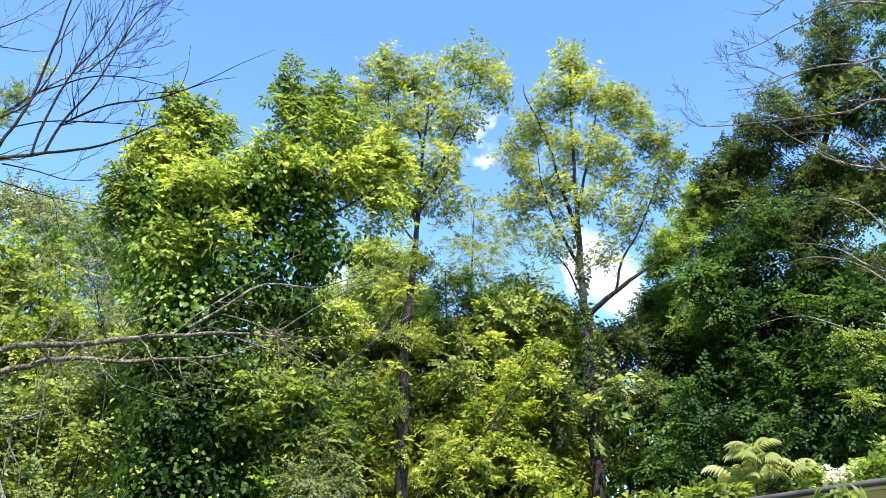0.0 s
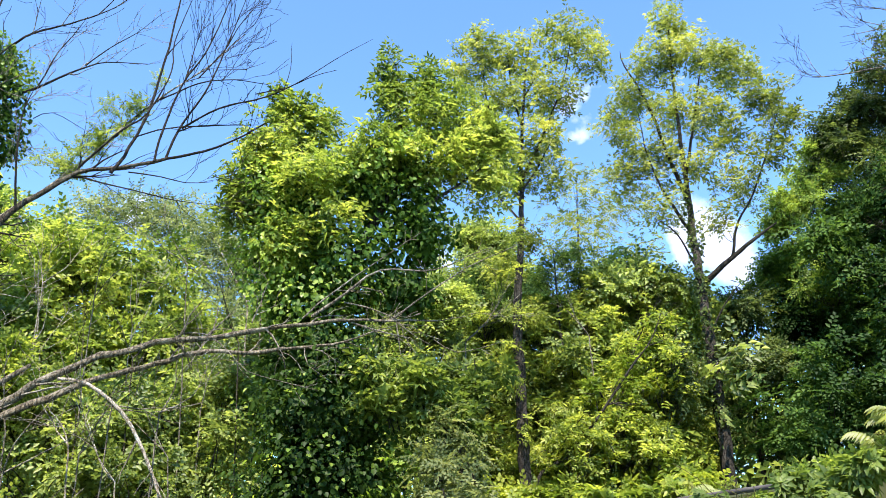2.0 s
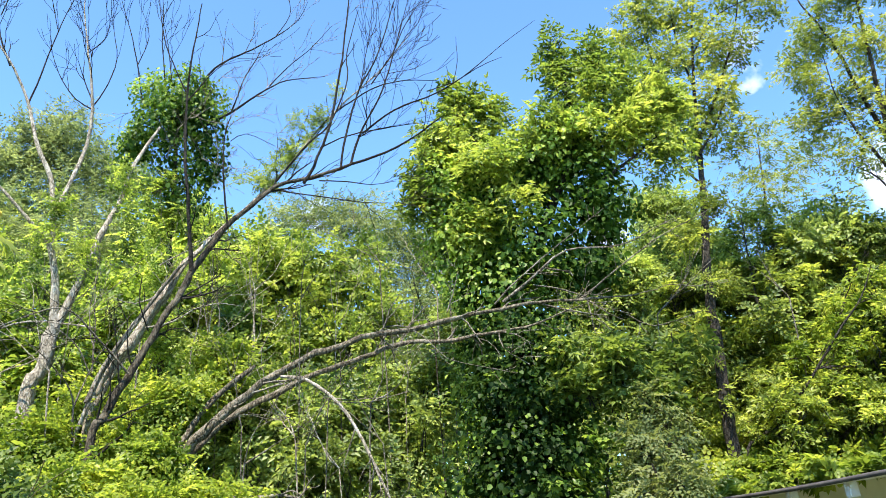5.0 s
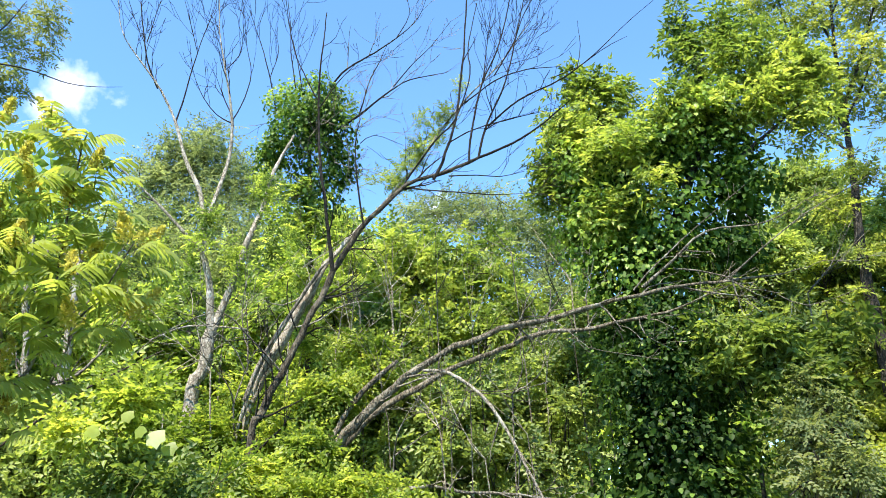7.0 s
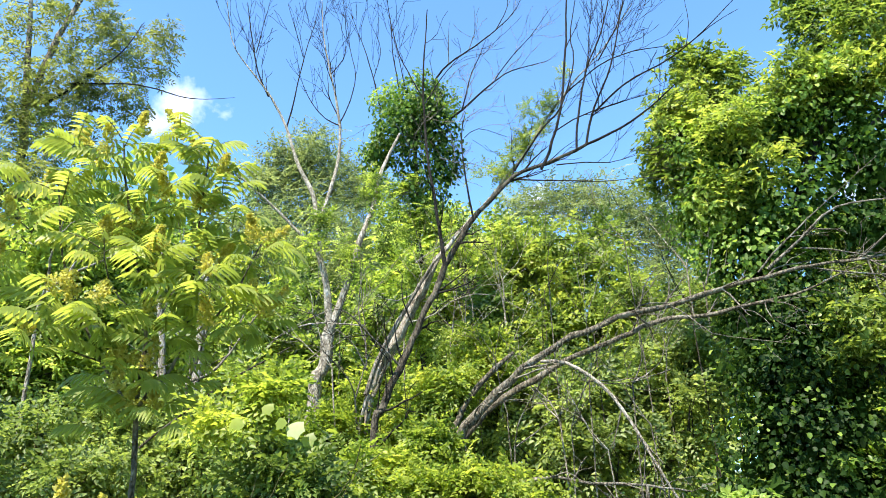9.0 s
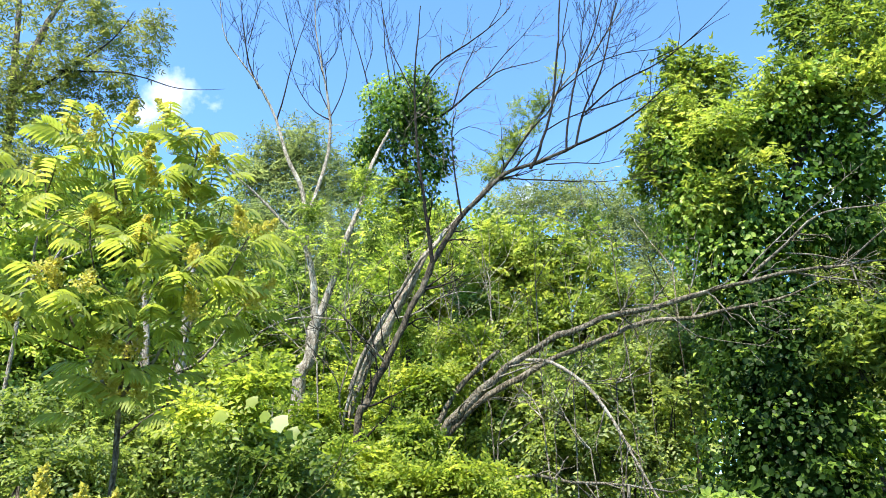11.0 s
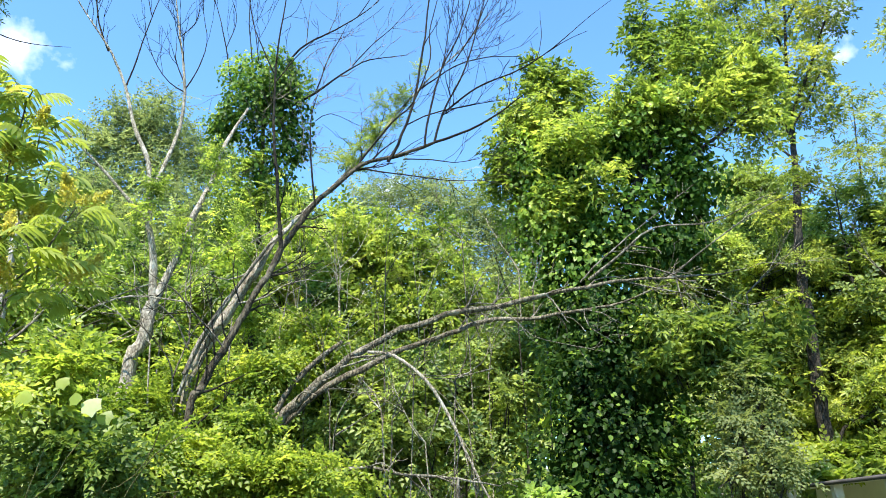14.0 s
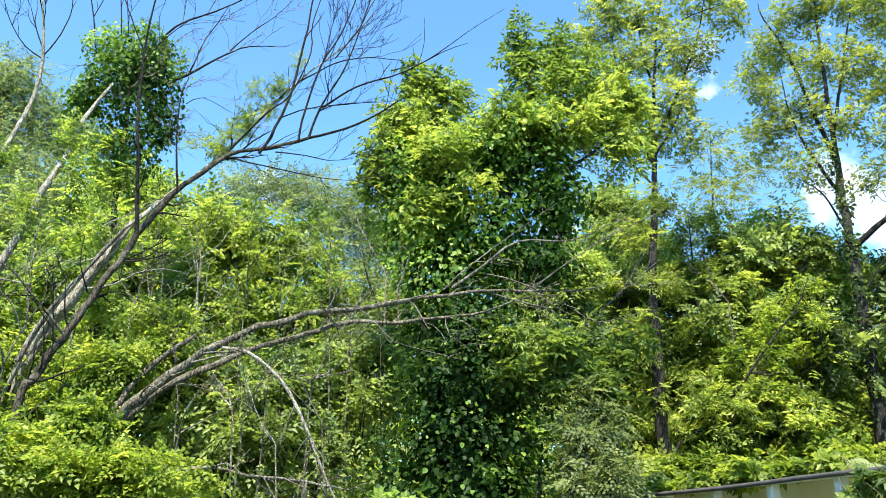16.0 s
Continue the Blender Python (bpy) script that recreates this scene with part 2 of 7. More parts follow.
# ---- building blocks ----
def raw_mesh(name, verts, faces, smooth=False):
    """A mesh of triangles or quads from arrays."""
    verts, faces = np.asarray(verts, np.float32), np.asarray(faces, np.int32)
    me = bpy.data.meshes.new(name)
    k = faces.shape[1]
    me.vertices.add(len(verts))
    me.vertices.foreach_set("co", verts.ravel())
    me.loops.add(faces.size)
    me.loops.foreach_set("vertex_index", faces.ravel())
    me.polygons.add(len(faces))
    me.polygons.foreach_set("loop_start", np.arange(0, faces.size, k, dtype=np.int32))
    if smooth:
        me.polygons.foreach_set("use_smooth", np.ones(len(faces), bool))
    me.update(calc_edges=True)
    return me


def thing(name, at, label, category, group="", kind=""):
    ob = tagged(new(name), label, category, group, kind)
    ob.location = at
    return ob


def part(name, mesh, material, parent, label="", kind=""):
    ob = new(name, mesh)
    mesh.materials.append(material)
    ob.parent = parent
    return tagged(ob, label, kind=kind)


def curve_through(points, step=0.12, wobble=0.0, rng=None):
    """Points with radii (x, y, z, r) joined by a smooth curve, resampled, and slightly crooked."""
    p = np.array(points, float)
    p = np.vstack([2 * p[0] - p[1], p, 2 * p[-1] - p[-2]])
    out = []
    for i in range(1, len(p) - 2):
        n = max(2, int(np.linalg.norm(p[i + 1, :3] - p[i, :3]) / step))
        for u in np.arange(n) / n:
            a, b, c, d = p[i - 1], p[i], p[i + 1], p[i + 2]
            out.append(0.5 * (2 * b + (c - a) * u + (2 * a - 5 * b + 4 * c - d) * u * u + (3 * b - a - 3 * c + d) * u ** 3))
    out.append(p[-2])
    out = np.array(out)
    out[:, 3] = np.maximum(out[:, 3], 0.0015)
    if wobble and rng is not None and len(out) > 3:
        k = rng.normal(0, 1, (len(out), 3))
        k = (k + np.roll(k, 1, 0) + np.roll(k, -1, 0)) / 3
        k[0] = k[-1] = 0
        out[:, :3] += k * wobble * (0.3 + out[:, 3:4] * 8)
    return out


class Tubes:
    """Gathers tapered limbs into one mesh."""

    def __init__(self):
        self.v, self.f, self.n = [], [], 0

    def add(self, curve, sides=6, lumps=0.0, rng=None):
        c = np.asarray(curve, float)
        p, r = c[:, :3], c[:, 3]
        t = np.gradient(p, axis=0)
        t /= np.linalg.norm(t, axis=1, keepdims=True) + 1e-9
        ref = np.array([0.31, 0.87, 0.38]) if abs(t[0] @ [0.31, 0.87, 0.38]) < 0.9 else np.array([0.9, -0.3, 0.3])
        u = np.cross(t, ref)
        u /= np.linalg.norm(u, axis=1, keepdims=True) + 1e-9
        w = np.cross(t, u)
        a = np.arange(sides) * 2 * np.pi / sides
        ring = np.cos(a)[None, :, None] * u[:, None] + np.sin(a)[None, :, None] * w[:, None]
        rr = r[:, None] * np.ones(sides)
        if lumps and rng is not None:
            rr = rr * (1 + lumps * rng.normal(0, 1, rr.shape))
        v = p[:, None] + ring * rr[..., None]
        m = len(p)
        i, j = np.meshgrid(np.arange(m - 1), np.arange(sides), indexing="ij")
        k = (j + 1) % sides
        f = np.stack([i * sides + j, i * sides + k, (i + 1) * sides + k, (i + 1) * sides + j], -1).reshape(-1, 4)
        self.v.append(v.reshape(-1, 3))
        self.f.append(f + self.n)
        self.n += m * sides

    def mesh(self, name, base):
        return raw_mesh(name, np.vstack(self.v) - np.asarray(base, float), np.vstack(self.f), True)


def limb(points, parent, material, rng, name="limb", sides=10, wobble=0.012, lumps=0.05, label="", thick=0.65):
    """One limb as a part of its tree. Gives back its curve."""
    c = curve_through(points, 0.09, wobble, rng)
    c[:, 3] *= thick
    t = Tubes()
    t.add(c, sides, lumps, rng)
    part(name, t.mesh(name, parent.location), material, parent, label)
    return c


def unit(v):
    return v / (np.linalg.norm(v) + 1e-9)


def grow(tubes, rng, p, d, length, r, level, up=0.15, spread=0.7, kids=4, crook=0.38):
    """A bare twig with side twigs, each a little thinner and shorter."""
    n = max(3, int(length / 0.07))
    c, pos, way = [], np.array(p, float), unit(np.array(d, float))
    for i in range(n + 1):
        c.append([*pos, max(r * (1 - 0.75 * i / n), 0.0022)])
        way = unit(way + rng.normal(0, crook / math.sqrt(n), 3) + [0, 0, up / n])
        pos = pos + way * length / n
    c = np.array(c)
    tubes.add(c, 5 if r > 0.012 else 4 if r > 0.005 else 3)
    if level > 0:
        for k in range(int(kids * (0.35 + 0.5 * rng.random()))):
            i = int(n * (0.2 + 0.75 * rng.random()))
            t = unit(c[min(i + 1, n), :3] - c[max(i - 1, 0), :3])
            side = unit(np.cross(t, rng.normal(0, 1, 3)))
            grow(tubes, rng, c[i, :3], t + side * spread * (0.6 + 0.8 * rng.random()), length * (0.45 + 0.5 * rng.random()) * (1 - 0.35 * i / n),
                 c[i, 3] * 0.72, level - 1, up, spread, kids, crook)


def bare_twigs(tubes, rng, curve, count, length, start=0.25, level=2, up=0.25, bias=(0, 0, 0), spread=0.8, kids=4):
    """Side twigs along a limb."""
    n = len(curve)
    for _ in range(count):
        i = int(n * (start + (1 - start) * rng.random()) * 0.999)
        t = unit(curve[min(i + 1, n - 1), :3] - curve[max(i - 1, 0), :3])
        side = unit(np.cross(t, rng.normal(0, 1, 3)))
        d = t * 0.7 + side * spread + np.array(bias)
        grow(tubes, rng, curve[i, :3], d, length * (0.5 + 0.8 * rng.random()), min(curve[i, 3] * 0.62, 0.007 + 0.008 * length), level, up, 0.7, kids)


# leaf patterns: x along the stalk, y sideways, z up; triangles
def blade(length, width, at=(0, 0, 0), turn=0.0, fold=0.25, droop=0.25):
    """One leaf of two faces folded at the midrib."""
    v = np.array([[0, 0, 0], [length * 0.45, width / 2, width * fold], [length, 0, -length * droop], [length * 0.45, -width / 2, width * fold]])
    c, s = math.cos(turn), math.sin(turn)
    v[:, :2] = np.stack([v[:, 0] * c - v[:, 1] * s, v[:, 0] * s + v[:, 1] * c], -1)
    return v + at, np.array([[0, 2, 1], [0, 3, 2]])


def oval(length, width, at=(0, 0, 0), turn=0.0, fold=0.22, droop=0.2):
    """A rounded leaf of four faces with a pointed tip."""
    v = np.array([[0, 0, 0], [0.22 * length, 0.46 * width, fold * width * 0.46], [0.62 * length, 0.42 * width, fold * width * 0.4 - 0.3 * droop * length], [length, 0, -droop * length],
                  [0.62 * length, -0.42 * width, fold * width * 0.4 - 0.3 * droop * length], [0.22 * length, -0.46 * width, fold * width * 0.46]])
    c, s = math.cos(turn), math.sin(turn)
    v[:, :2] = np.stack([v[:, 0] * c - v[:, 1] * s, v[:, 0] * s + v[:, 1] * c], -1)
    return v + at, np.array([[0, 2, 1], [0, 3, 2], [0, 4, 3], [0, 5, 4]])


def long_blade(length, width, at=(0, 0, 0), turn=0.0, fold=0.2, droop=0.3):
    """A slender leaf of eight faces, bowed downwards."""
    x = np.array([0, 0.28, 0.68, 1.0]) * length
    z = -droop * length * np.array([0, 0.06, 0.45, 1.0])
    w = np.array([0.1, 0.5, 0.36, 0.0]) * width
    v = []
    for i in range(4):
        v += [[x[i], 0, z[i]], [x[i], w[i], z[i] + w[i] * fold * 2], [x[i], -w[i], z[i] + w[i] * fold * 2]]
    v = np.array(v)[:-2]
    f = []
    for i in range(2):
        a, b = 3 * i, 3 * i + 3
        f += [[a, b, b + 1], [a, b + 1, a + 1], [a, a + 2, b + 2], [a, b + 2, b]]
    f += [[6, 9, 7], [6, 8, 9]]
    c, s = math.cos(turn), math.sin(turn)
    v[:, :2] = np.stack([v[:, 0] * c - v[:, 1] * s, v[:, 0] * s + v[:, 1] * c], -1)
    return v + at, np.array(f)


def join(pieces):
    v, f, n = [], [], 0
    for a, b in pieces:
        v.append(a)
        f.append(b + n)
        n += len(a)
    return np.vstack(v), np.vstack(f)


def compound(pairs, rachis, length, width, droop=0.5, angle=0.95):
    """A feather leaf: paired leaflets and one at the end."""
    out = []
    for i in range(pairs):
        x = rachis * (0.35 + 0.6 * i / max(pairs - 1, 1))
        z = -droop * x * x / rachis
        for s in (1, -1):
            out.append(blade(length * (0.85 + 0.15 * math.sin(i)), width, (x, 0, z), s * angle))
    out.append(blade(length * 1.1, width, (rachis, 0, -droop * rachis)))
    return join(out)


def sprig(leaves, stalk, length, width, shape=blade):
    """A short shoot with simple leaves set alternately."""
    out = []
    for i in range(leaves):
        x = stalk * (0.15 + 0.85 * i / (leaves - 1))
        out.append(shape(length * (1.05 - 0.3 * i / leaves), width, (x, 0, -0.25 * x * x / stalk), (1 if i % 2 else -1) * (1.1 - 0.6 * i / leaves)))
    return join(out)


def lobed(size):
    """A broad leaf with five points, like a wild grape's."""
    out = [(0, 0, 0)]
    for k, (a, r) in enumerate([(-2.6, 0.45), (-1.9, 0.72), (-1.35, 0.66), (-0.9, 0.86), (-0.45, 0.74), (0, 1.0), (0.45, 0.74), (0.9, 0.86), (1.35, 0.66), (1.9, 0.72), (2.6, 0.45)]):
        out.append((0.35 * size + r * size * 0.62 * math.cos(a), r * size * 0.62 * math.sin(a), -0.12 * size * r * r + 0.05 * size * abs(math.sin(a))))
    out[0] = (0.33 * size, 0, 0.02 * size)
    return np.array(out), np.array([[0, i, i + 1] for i in range(1, 11)] + [[0, 11, 1]])


L_ASH = compound(3, 0.15, 0.08, 0.026)
L_ASHFINE = compound(2, 0.095, 0.066, 0.027, 0.4)
L_ASHBIG = compound(3, 0.20, 0.105, 0.032)
L_BOX = compound(2, 0.12, 0.10, 0.042, 0.5)
L_VINE = oval(0.066, 0.058)
L_NEAR = sprig(7, 0.20, 0.058, 0.040, oval)
L_VINE3 = join([oval(0.10, 0.06, (0.03, 0, 0), a, 0.2, 0.2) for a in (-0.9, 0, 0.9)])
L_BUSH = sprig(8, 0.22, 0.062, 0.036)
L_SMALL = sprig(7, 0.16, 0.052, 0.030)
L_FINE = sprig(10, 0.28, 0.050, 0.019)
L_FAR = sprig(6, 0.55, 0.24, 0.13)
L_GRAPE = lobed(0.15)
L_FIVE = join([long_blade(0.11 - 0.02 * abs(a), 0.045, (0.02, 0, 0), a, 0.2, 0.45) for a in (-1.5, -0.75, 0, 0.75, 1.5)])


def scatter(pattern, at, ahead, up, size):
    """Copies of a leaf pattern at many places, as one set of triangles."""
    v, f = pattern
    x = ahead / (np.linalg.norm(ahead, axis=1, keepdims=True) + 1e-9)
    y = np.cross(up, x)
    y /= np.linalg.norm(y, axis=1, keepdims=True) + 1e-9
    z = np.cross(x, y)
    m = np.stack([x, y, z], 1) * size[:, None, None]
    out = np.einsum("vk,nkc->nvc", v, m) + at[:, None]
    faces = f[None] + (np.arange(len(at)) * len(v))[:, None, None]
    return out.reshape(-1, 3), faces.reshape(-1, 3)


def in_blob(rng, blob, n, shell=0.45):
    """n points in an ellipsoid, denser towards its skin, with an uneven outline."""
    (c, r) = np.array(blob[0], float), np.array(blob[1], float)
    d = rng.normal(0, 1, (n, 3))
    d /= np.linalg.norm(d, axis=1, keepdims=True)
    far = rng.random(n) ** shell * (0.86 + 0.32 * rng.random(n))
    for k in range(3):
        far *= 1 + 0.11 * np.sin(d @ rng.normal(0, 3.2, 3) + k)
    return c + d * r * far[:, None], d


def whorls(rng, p, d, bunch, loose, droop, level=1.0):
    """Shoot ends at p that point along d, each with a whorl of leaves: the outer ones level, the inner ones steeper."""
    n = len(p)
    axis = d * 0.5 + [0, 0, 0.7] + rng.normal(0, 0.3, d.shape)
    axis /= np.linalg.norm(axis, axis=1, keepdims=True)
    k = rng.integers(max(1, bunch - 2), bunch + 3, n)
    step = np.concatenate([np.arange(q) for q in k])
    u = step / np.repeat(k, k)
    turn = np.repeat(rng.random(n) * 6.28, k) + step * 2.4 + rng.normal(0, 0.25, len(step))
    rise = 0.05 + 0.95 * u + rng.normal(0, 0.18, len(step))
    p, axis = np.repeat(p, k, 0), np.repeat(axis, k, 0)
    e = np.cross(axis, [0.36, 0.48, 0.8])
    e /= np.linalg.norm(e, axis=1, keepdims=True) + 1e-9
    h = np.cross(axis, e)
    way = (np.cos(turn)[:, None] * e + np.sin(turn)[:, None] * h) * np.cos(rise)[:, None] + axis * np.sin(rise)[:, None]
    way = way * [1, 1, level] - [0, 0, droop * 0.6]
    way /= np.linalg.norm(way, axis=1, keepdims=True)
    return p + axis * (loose * 0.9 * u)[:, None] + rng.normal(0, loose * 0.12, p.shape), way, axis + rng.normal(0, 0.22, p.shape)


def airy_crown(tree, rng, stems, blobs, pattern, material, bark, tips, bunch=5, loose=0.08, size=1.0, droop=0.2, level=1.0, rise=0.6, label="", name="crown"):
    """A loose crown: twigs fork from the limbs towards many shoot ends, each with a whorl of leaves. rise: how steeply twigs climb."""
    goals = []
    for c, r, share in blobs:
        n = max(2, int(tips * share))
        d = rng.normal(0, 1, (n, 3))
        d /= np.linalg.norm(d, axis=1, keepdims=True)
        goals.append(np.array(c) + d * np.array(r) * 1.12 * (rng.random((n, 1)) ** 0.38) * (0.75 + 0.4 * rng.random((n, 1))))
    goals = np.vstack(goals)
    nodes = np.vstack([c[::2, :3] for c in stems])
    width = np.concatenate([c[::2, 3] for c in stems])
    goals = goals[np.argsort([np.min(np.linalg.norm(nodes - q, axis=1)) for q in goals])]
    tubes, p, way = Tubes(), [], []
    for q in goals:
        gap = q - nodes
        far = np.linalg.norm(gap, axis=1)
        steep = gap[:, 2] / (far + 1e-6)
        cost = far * (1 + 1.6 * np.maximum(0, rise - steep))
        i = int(np.argmin(cost))
        a, L = nodes[i], far[i]
        m = (a + q) / 2 + [0, 0, -0.06 * L] + rng.normal(0, 0.05 * L, 3)
        r = min(width[i] * 0.7, 0.004 + 0.006 * L)
        c = curve_through([(*a, r), (*m, r * 0.75), (*q, max(0.0022, r * 0.45))], 0.14, 0.004, rng)
        tubes.add(c, 4 if r > 0.006 else 3)
        nodes, width = np.vstack([nodes, c[1:, :3]]), np.concatenate([width, c[1:, 3]])
        p.append(q)
        way.append(unit(q - m))
        if L > 0.22:
            p.append(c[len(c) * 2 // 3, :3])
            way.append(unit(q - m + rng.normal(0, 0.4, 3) * L))
    at, ahead, up = whorls(rng, np.array(p), np.array(way), bunch, loose, droop, level)
    part("fine_twig", tubes.mesh("fine_twig", tree.location), bark, tree, kind="stuff")
    crown_part(tree, scatter(pattern, at, ahead, up, size * (0.65 + 0.6 * rng.random(len(at)))), material, name, label)


def foliage(rng, blobs, pattern, per_blob, bunch=5, loose=0.16, droop=0.35, size=1.0, tubes=None, clump=0.34, reach=0.45, level=1.0):
    """Bunches of leaves filling blobs (centre, radii, share); a fine shoot leads to each bunch."""
    at, ahead, up = [], [], []
    for blob in blobs:
        n = max(3, int(per_blob * (blob[2] if len(blob) > 2 else 1.0)))
        c, r = np.array(blob[0], float), np.array(blob[1], float)
        m = max(3, min(15, n // 6))
        hubs, out = in_blob(rng, (c, r * 0.82), m, 0.3)
        own = rng.integers(0, m, n)
        own = np.where(rng.random(n) < 0.35, own // 2, own)
        near = rng.normal(0, 1, (n, 3))
        near /= np.linalg.norm(near, axis=1, keepdims=True)
        near *= (rng.random((n, 1)) ** 0.6) * (clump * r.mean() * (0.7 + 0.6 * rng.random(m)))[own][:, None]
        near[:, 2] *= 0.62
        p, d = hubs[own] + near, out[own] * 0.6 + near / (clump * r.mean())
        # about half of the leaves sit along shoots that reach outwards and up
        shoots = max(2, n // 9)
        way = out[rng.integers(0, m, shoots)] * 0.75 + rng.normal(0, 0.45, (shoots, 3)) + [0, 0, reach]
        way /= np.linalg.norm(way, axis=1, keepdims=True)
        root = hubs[rng.integers(0, m, shoots)]
        own = rng.integers(0, shoots, n // 2)
        along = rng.random((n // 2, 1)) * (r.mean() * (0.45 + 0.5 * rng.random(shoots)))[own][:, None]
        p[: n // 2] = root[own] + way[own] * along - [0, 0, 0.25] * along ** 2 / r.mean() + rng.normal(0, 0.02, (n // 2, 3))
        d[: n // 2] = way[own] * 0.6 + rng.normal(0, 0.5, (n // 2, 3))
        if tubes is not None:
            for k in range(shoots):
                far = r.mean() * 0.7
                tubes.add(np.array([[*(root[k] - way[k] * 0.1), 0.007], [*(root[k] + way[k] * far * 0.5 - [0, 0, 0.06 * far]), 0.004], [*(root[k] + way[k] * far - [0, 0, 0.25 * far]), 0.002]]), 3)
        d /= np.linalg.norm(d, axis=1, keepdims=True) + 1e-9
        if tubes is not None:
            for q in p[n // 2 :: 2]:
                a = q + (c - q) * (0.35 + 0.25 * rng.random()) - [0, 0, 0.12 + 0.15 * rng.random()]
                m = (a + q) / 2 + rng.normal(0, 0.03, 3)
                tubes.add(np.array([[*a, 0.008], [*m, 0.005], [*q, 0.003]]), 3)
        for made, more in zip((at, ahead, up), whorls(rng, p, d, bunch, loose, droop, level)):
            made.append(more)
    at, ahead, up = np.vstack(at), np.vstack(ahead), np.vstack(up)
    return scatter(pattern, at, ahead, up, size * (0.7 + 0.6 * rng.random(len(at))))


def skin(rng, blobs, pattern, per_blob, size=1.0):
    """Climber leaves that lie like tiles on blobs, tips down and faces outwards."""
    at, ahead, up = [], [], []
    for blob in blobs:
        n = int(per_blob * (blob[2] if len(blob) > 2 else 1.0))
        p, d = in_blob(rng, blob, int(n * 1.5), 0.30)
        rough = sum(np.sin(p @ rng.normal(0, 7.0, 3) + 2 * k) for k in range(5)) / 5
        keep = rough + rng.normal(0, 0.25, len(p)) > -0.12
        p, d, rough = p[keep], d[keep], rough[keep]
        p = p + d * rough[:, None] * 0.16
        at.append(p)
        ahead.append(np.array([0, 0, -0.75]) + d * 0.6 + rng.normal(0, 0.65, p.shape))
        up.append(d * 0.8 + [0, 0, 0.8] + rng.normal(0, 0.55, p.shape))
    at, ahead, up = np.vstack(at), np.vstack(ahead), np.vstack(up)
    return scatter(pattern, at, ahead, up, size * (0.45 + 0.85 * rng.random(len(at))))


def crown_part(tree, leaves, material, name="crown", label=""):
    v, f = leaves
    part(name, raw_mesh(name, v - np.array(tree.location), f), material, tree, label)


def leafy_tree(name, label, category, seed, base, trunk, blobs, pattern, material, bark, per_blob, r0=0.08, bunch=5, loose=0.16,
               size=1.0, limbs=True, droop=0.35, group="", twigs=True, reach=0.45, steep=0.8, level=1.0):
    """A living tree or shrub: trunk through given points, one limb to each mass of leaves, shoots and leaves."""
    rng = np.random.default_rng(seed)
    tree = thing(name, base, label, category, group)
    pts = [base, *trunk]
    n = len(pts) - 1
    stem = [(*p, r0 * (1 - 0.8 * i / n)) for i, p in enumerate(pts)]
    c = limb(stem, tree, bark, rng, "trunk", 10)
    if limbs:
        for blob in blobs:
            q = np.array(blob[0], float)
            below = [i for i in range(len(c)) if c[i, 2] < q[2] - 0.25]
            if not below:
                continue
            i = min(below, key=lambda k: abs((q[2] - c[k, 2]) - steep * np.hypot(*(q[:2] - c[k, :2]))))
            a = c[i, :3]
            m = (a + q) / 2 + [0, 0, 0.05 * np.linalg.norm(q - a)] + rng.normal(0, 0.06, 3)
            r = min(c[i, 3] * 0.6, 0.035)
            limb([(*a, r), (*m, r * 0.65), (*q, 0.008)], tree, bark, rng, "limb", 6)
    elif len(blobs) > 12:
        # many thin branches that lead to the sprays
        thin = Tubes()
        for blob in blobs[:: 6 if steep > 1.5 else 2]:
            q = np.array(blob[0], float)
            below = [i for i in range(len(c)) if c[i, 2] < q[2] - 0.15] or [len(c) - 1]
            i = min(below, key=lambda k: abs((q[2] - c[k, 2]) - steep * np.hypot(*(q[:2] - c[k, :2]))))
            a = c[i, :3]
            m = (a + q) / 2 + [0, 0, 0.06 * np.linalg.norm(q - a)] + rng.normal(0, 0.07, 3)
            r = min(c[i, 3] * 0.5, 0.009)
            thin.add(curve_through([(*a, r), (*m, r * 0.7), (*q, 0.004)], 0.3, 0.01, rng), 4)
        part("branch", thin.mesh("branch", base), bark, tree, kind="stuff")
    tubes = Tubes() if twigs else None
    leaves = foliage(rng, blobs, pattern, per_blob, bunch, loose, droop, size, tubes, reach=reach, level=level)
    if twigs:
        part("fine_twig", tubes.mesh("fine_twig", base), bark, tree, kind="stuff")
    crown_part(tree, leaves, material)
    return tree


def foot(p, z=0.0):
    """The place on the ground under a point."""
    return (round(p[0], 2), round(p[1], 2), z)


def blob_row(*rows):
    """Masses of leaves: centre, half width, half height and share of the leaves."""
    return [(c, (w, w * 0.9, h), share) for c, w, h, share in rows]


def layers(seed, blobs, n=6, flat=0.34, wide=0.5):
    """Breaks masses of leaves up into flat sprays with gaps between them."""
    rng = np.random.default_rng(seed)
    out = []
    for c, r, share in blobs:
        r = np.array(r)
        p, d = in_blob(rng, (c, r * 0.85), n, 0.45)
        for q in p:
            k = 0.75 + 0.5 * rng.random()
            out.append((tuple(q), tuple(r * wide * k * np.array((1, 1, flat))), share * k * k / n))
    return out


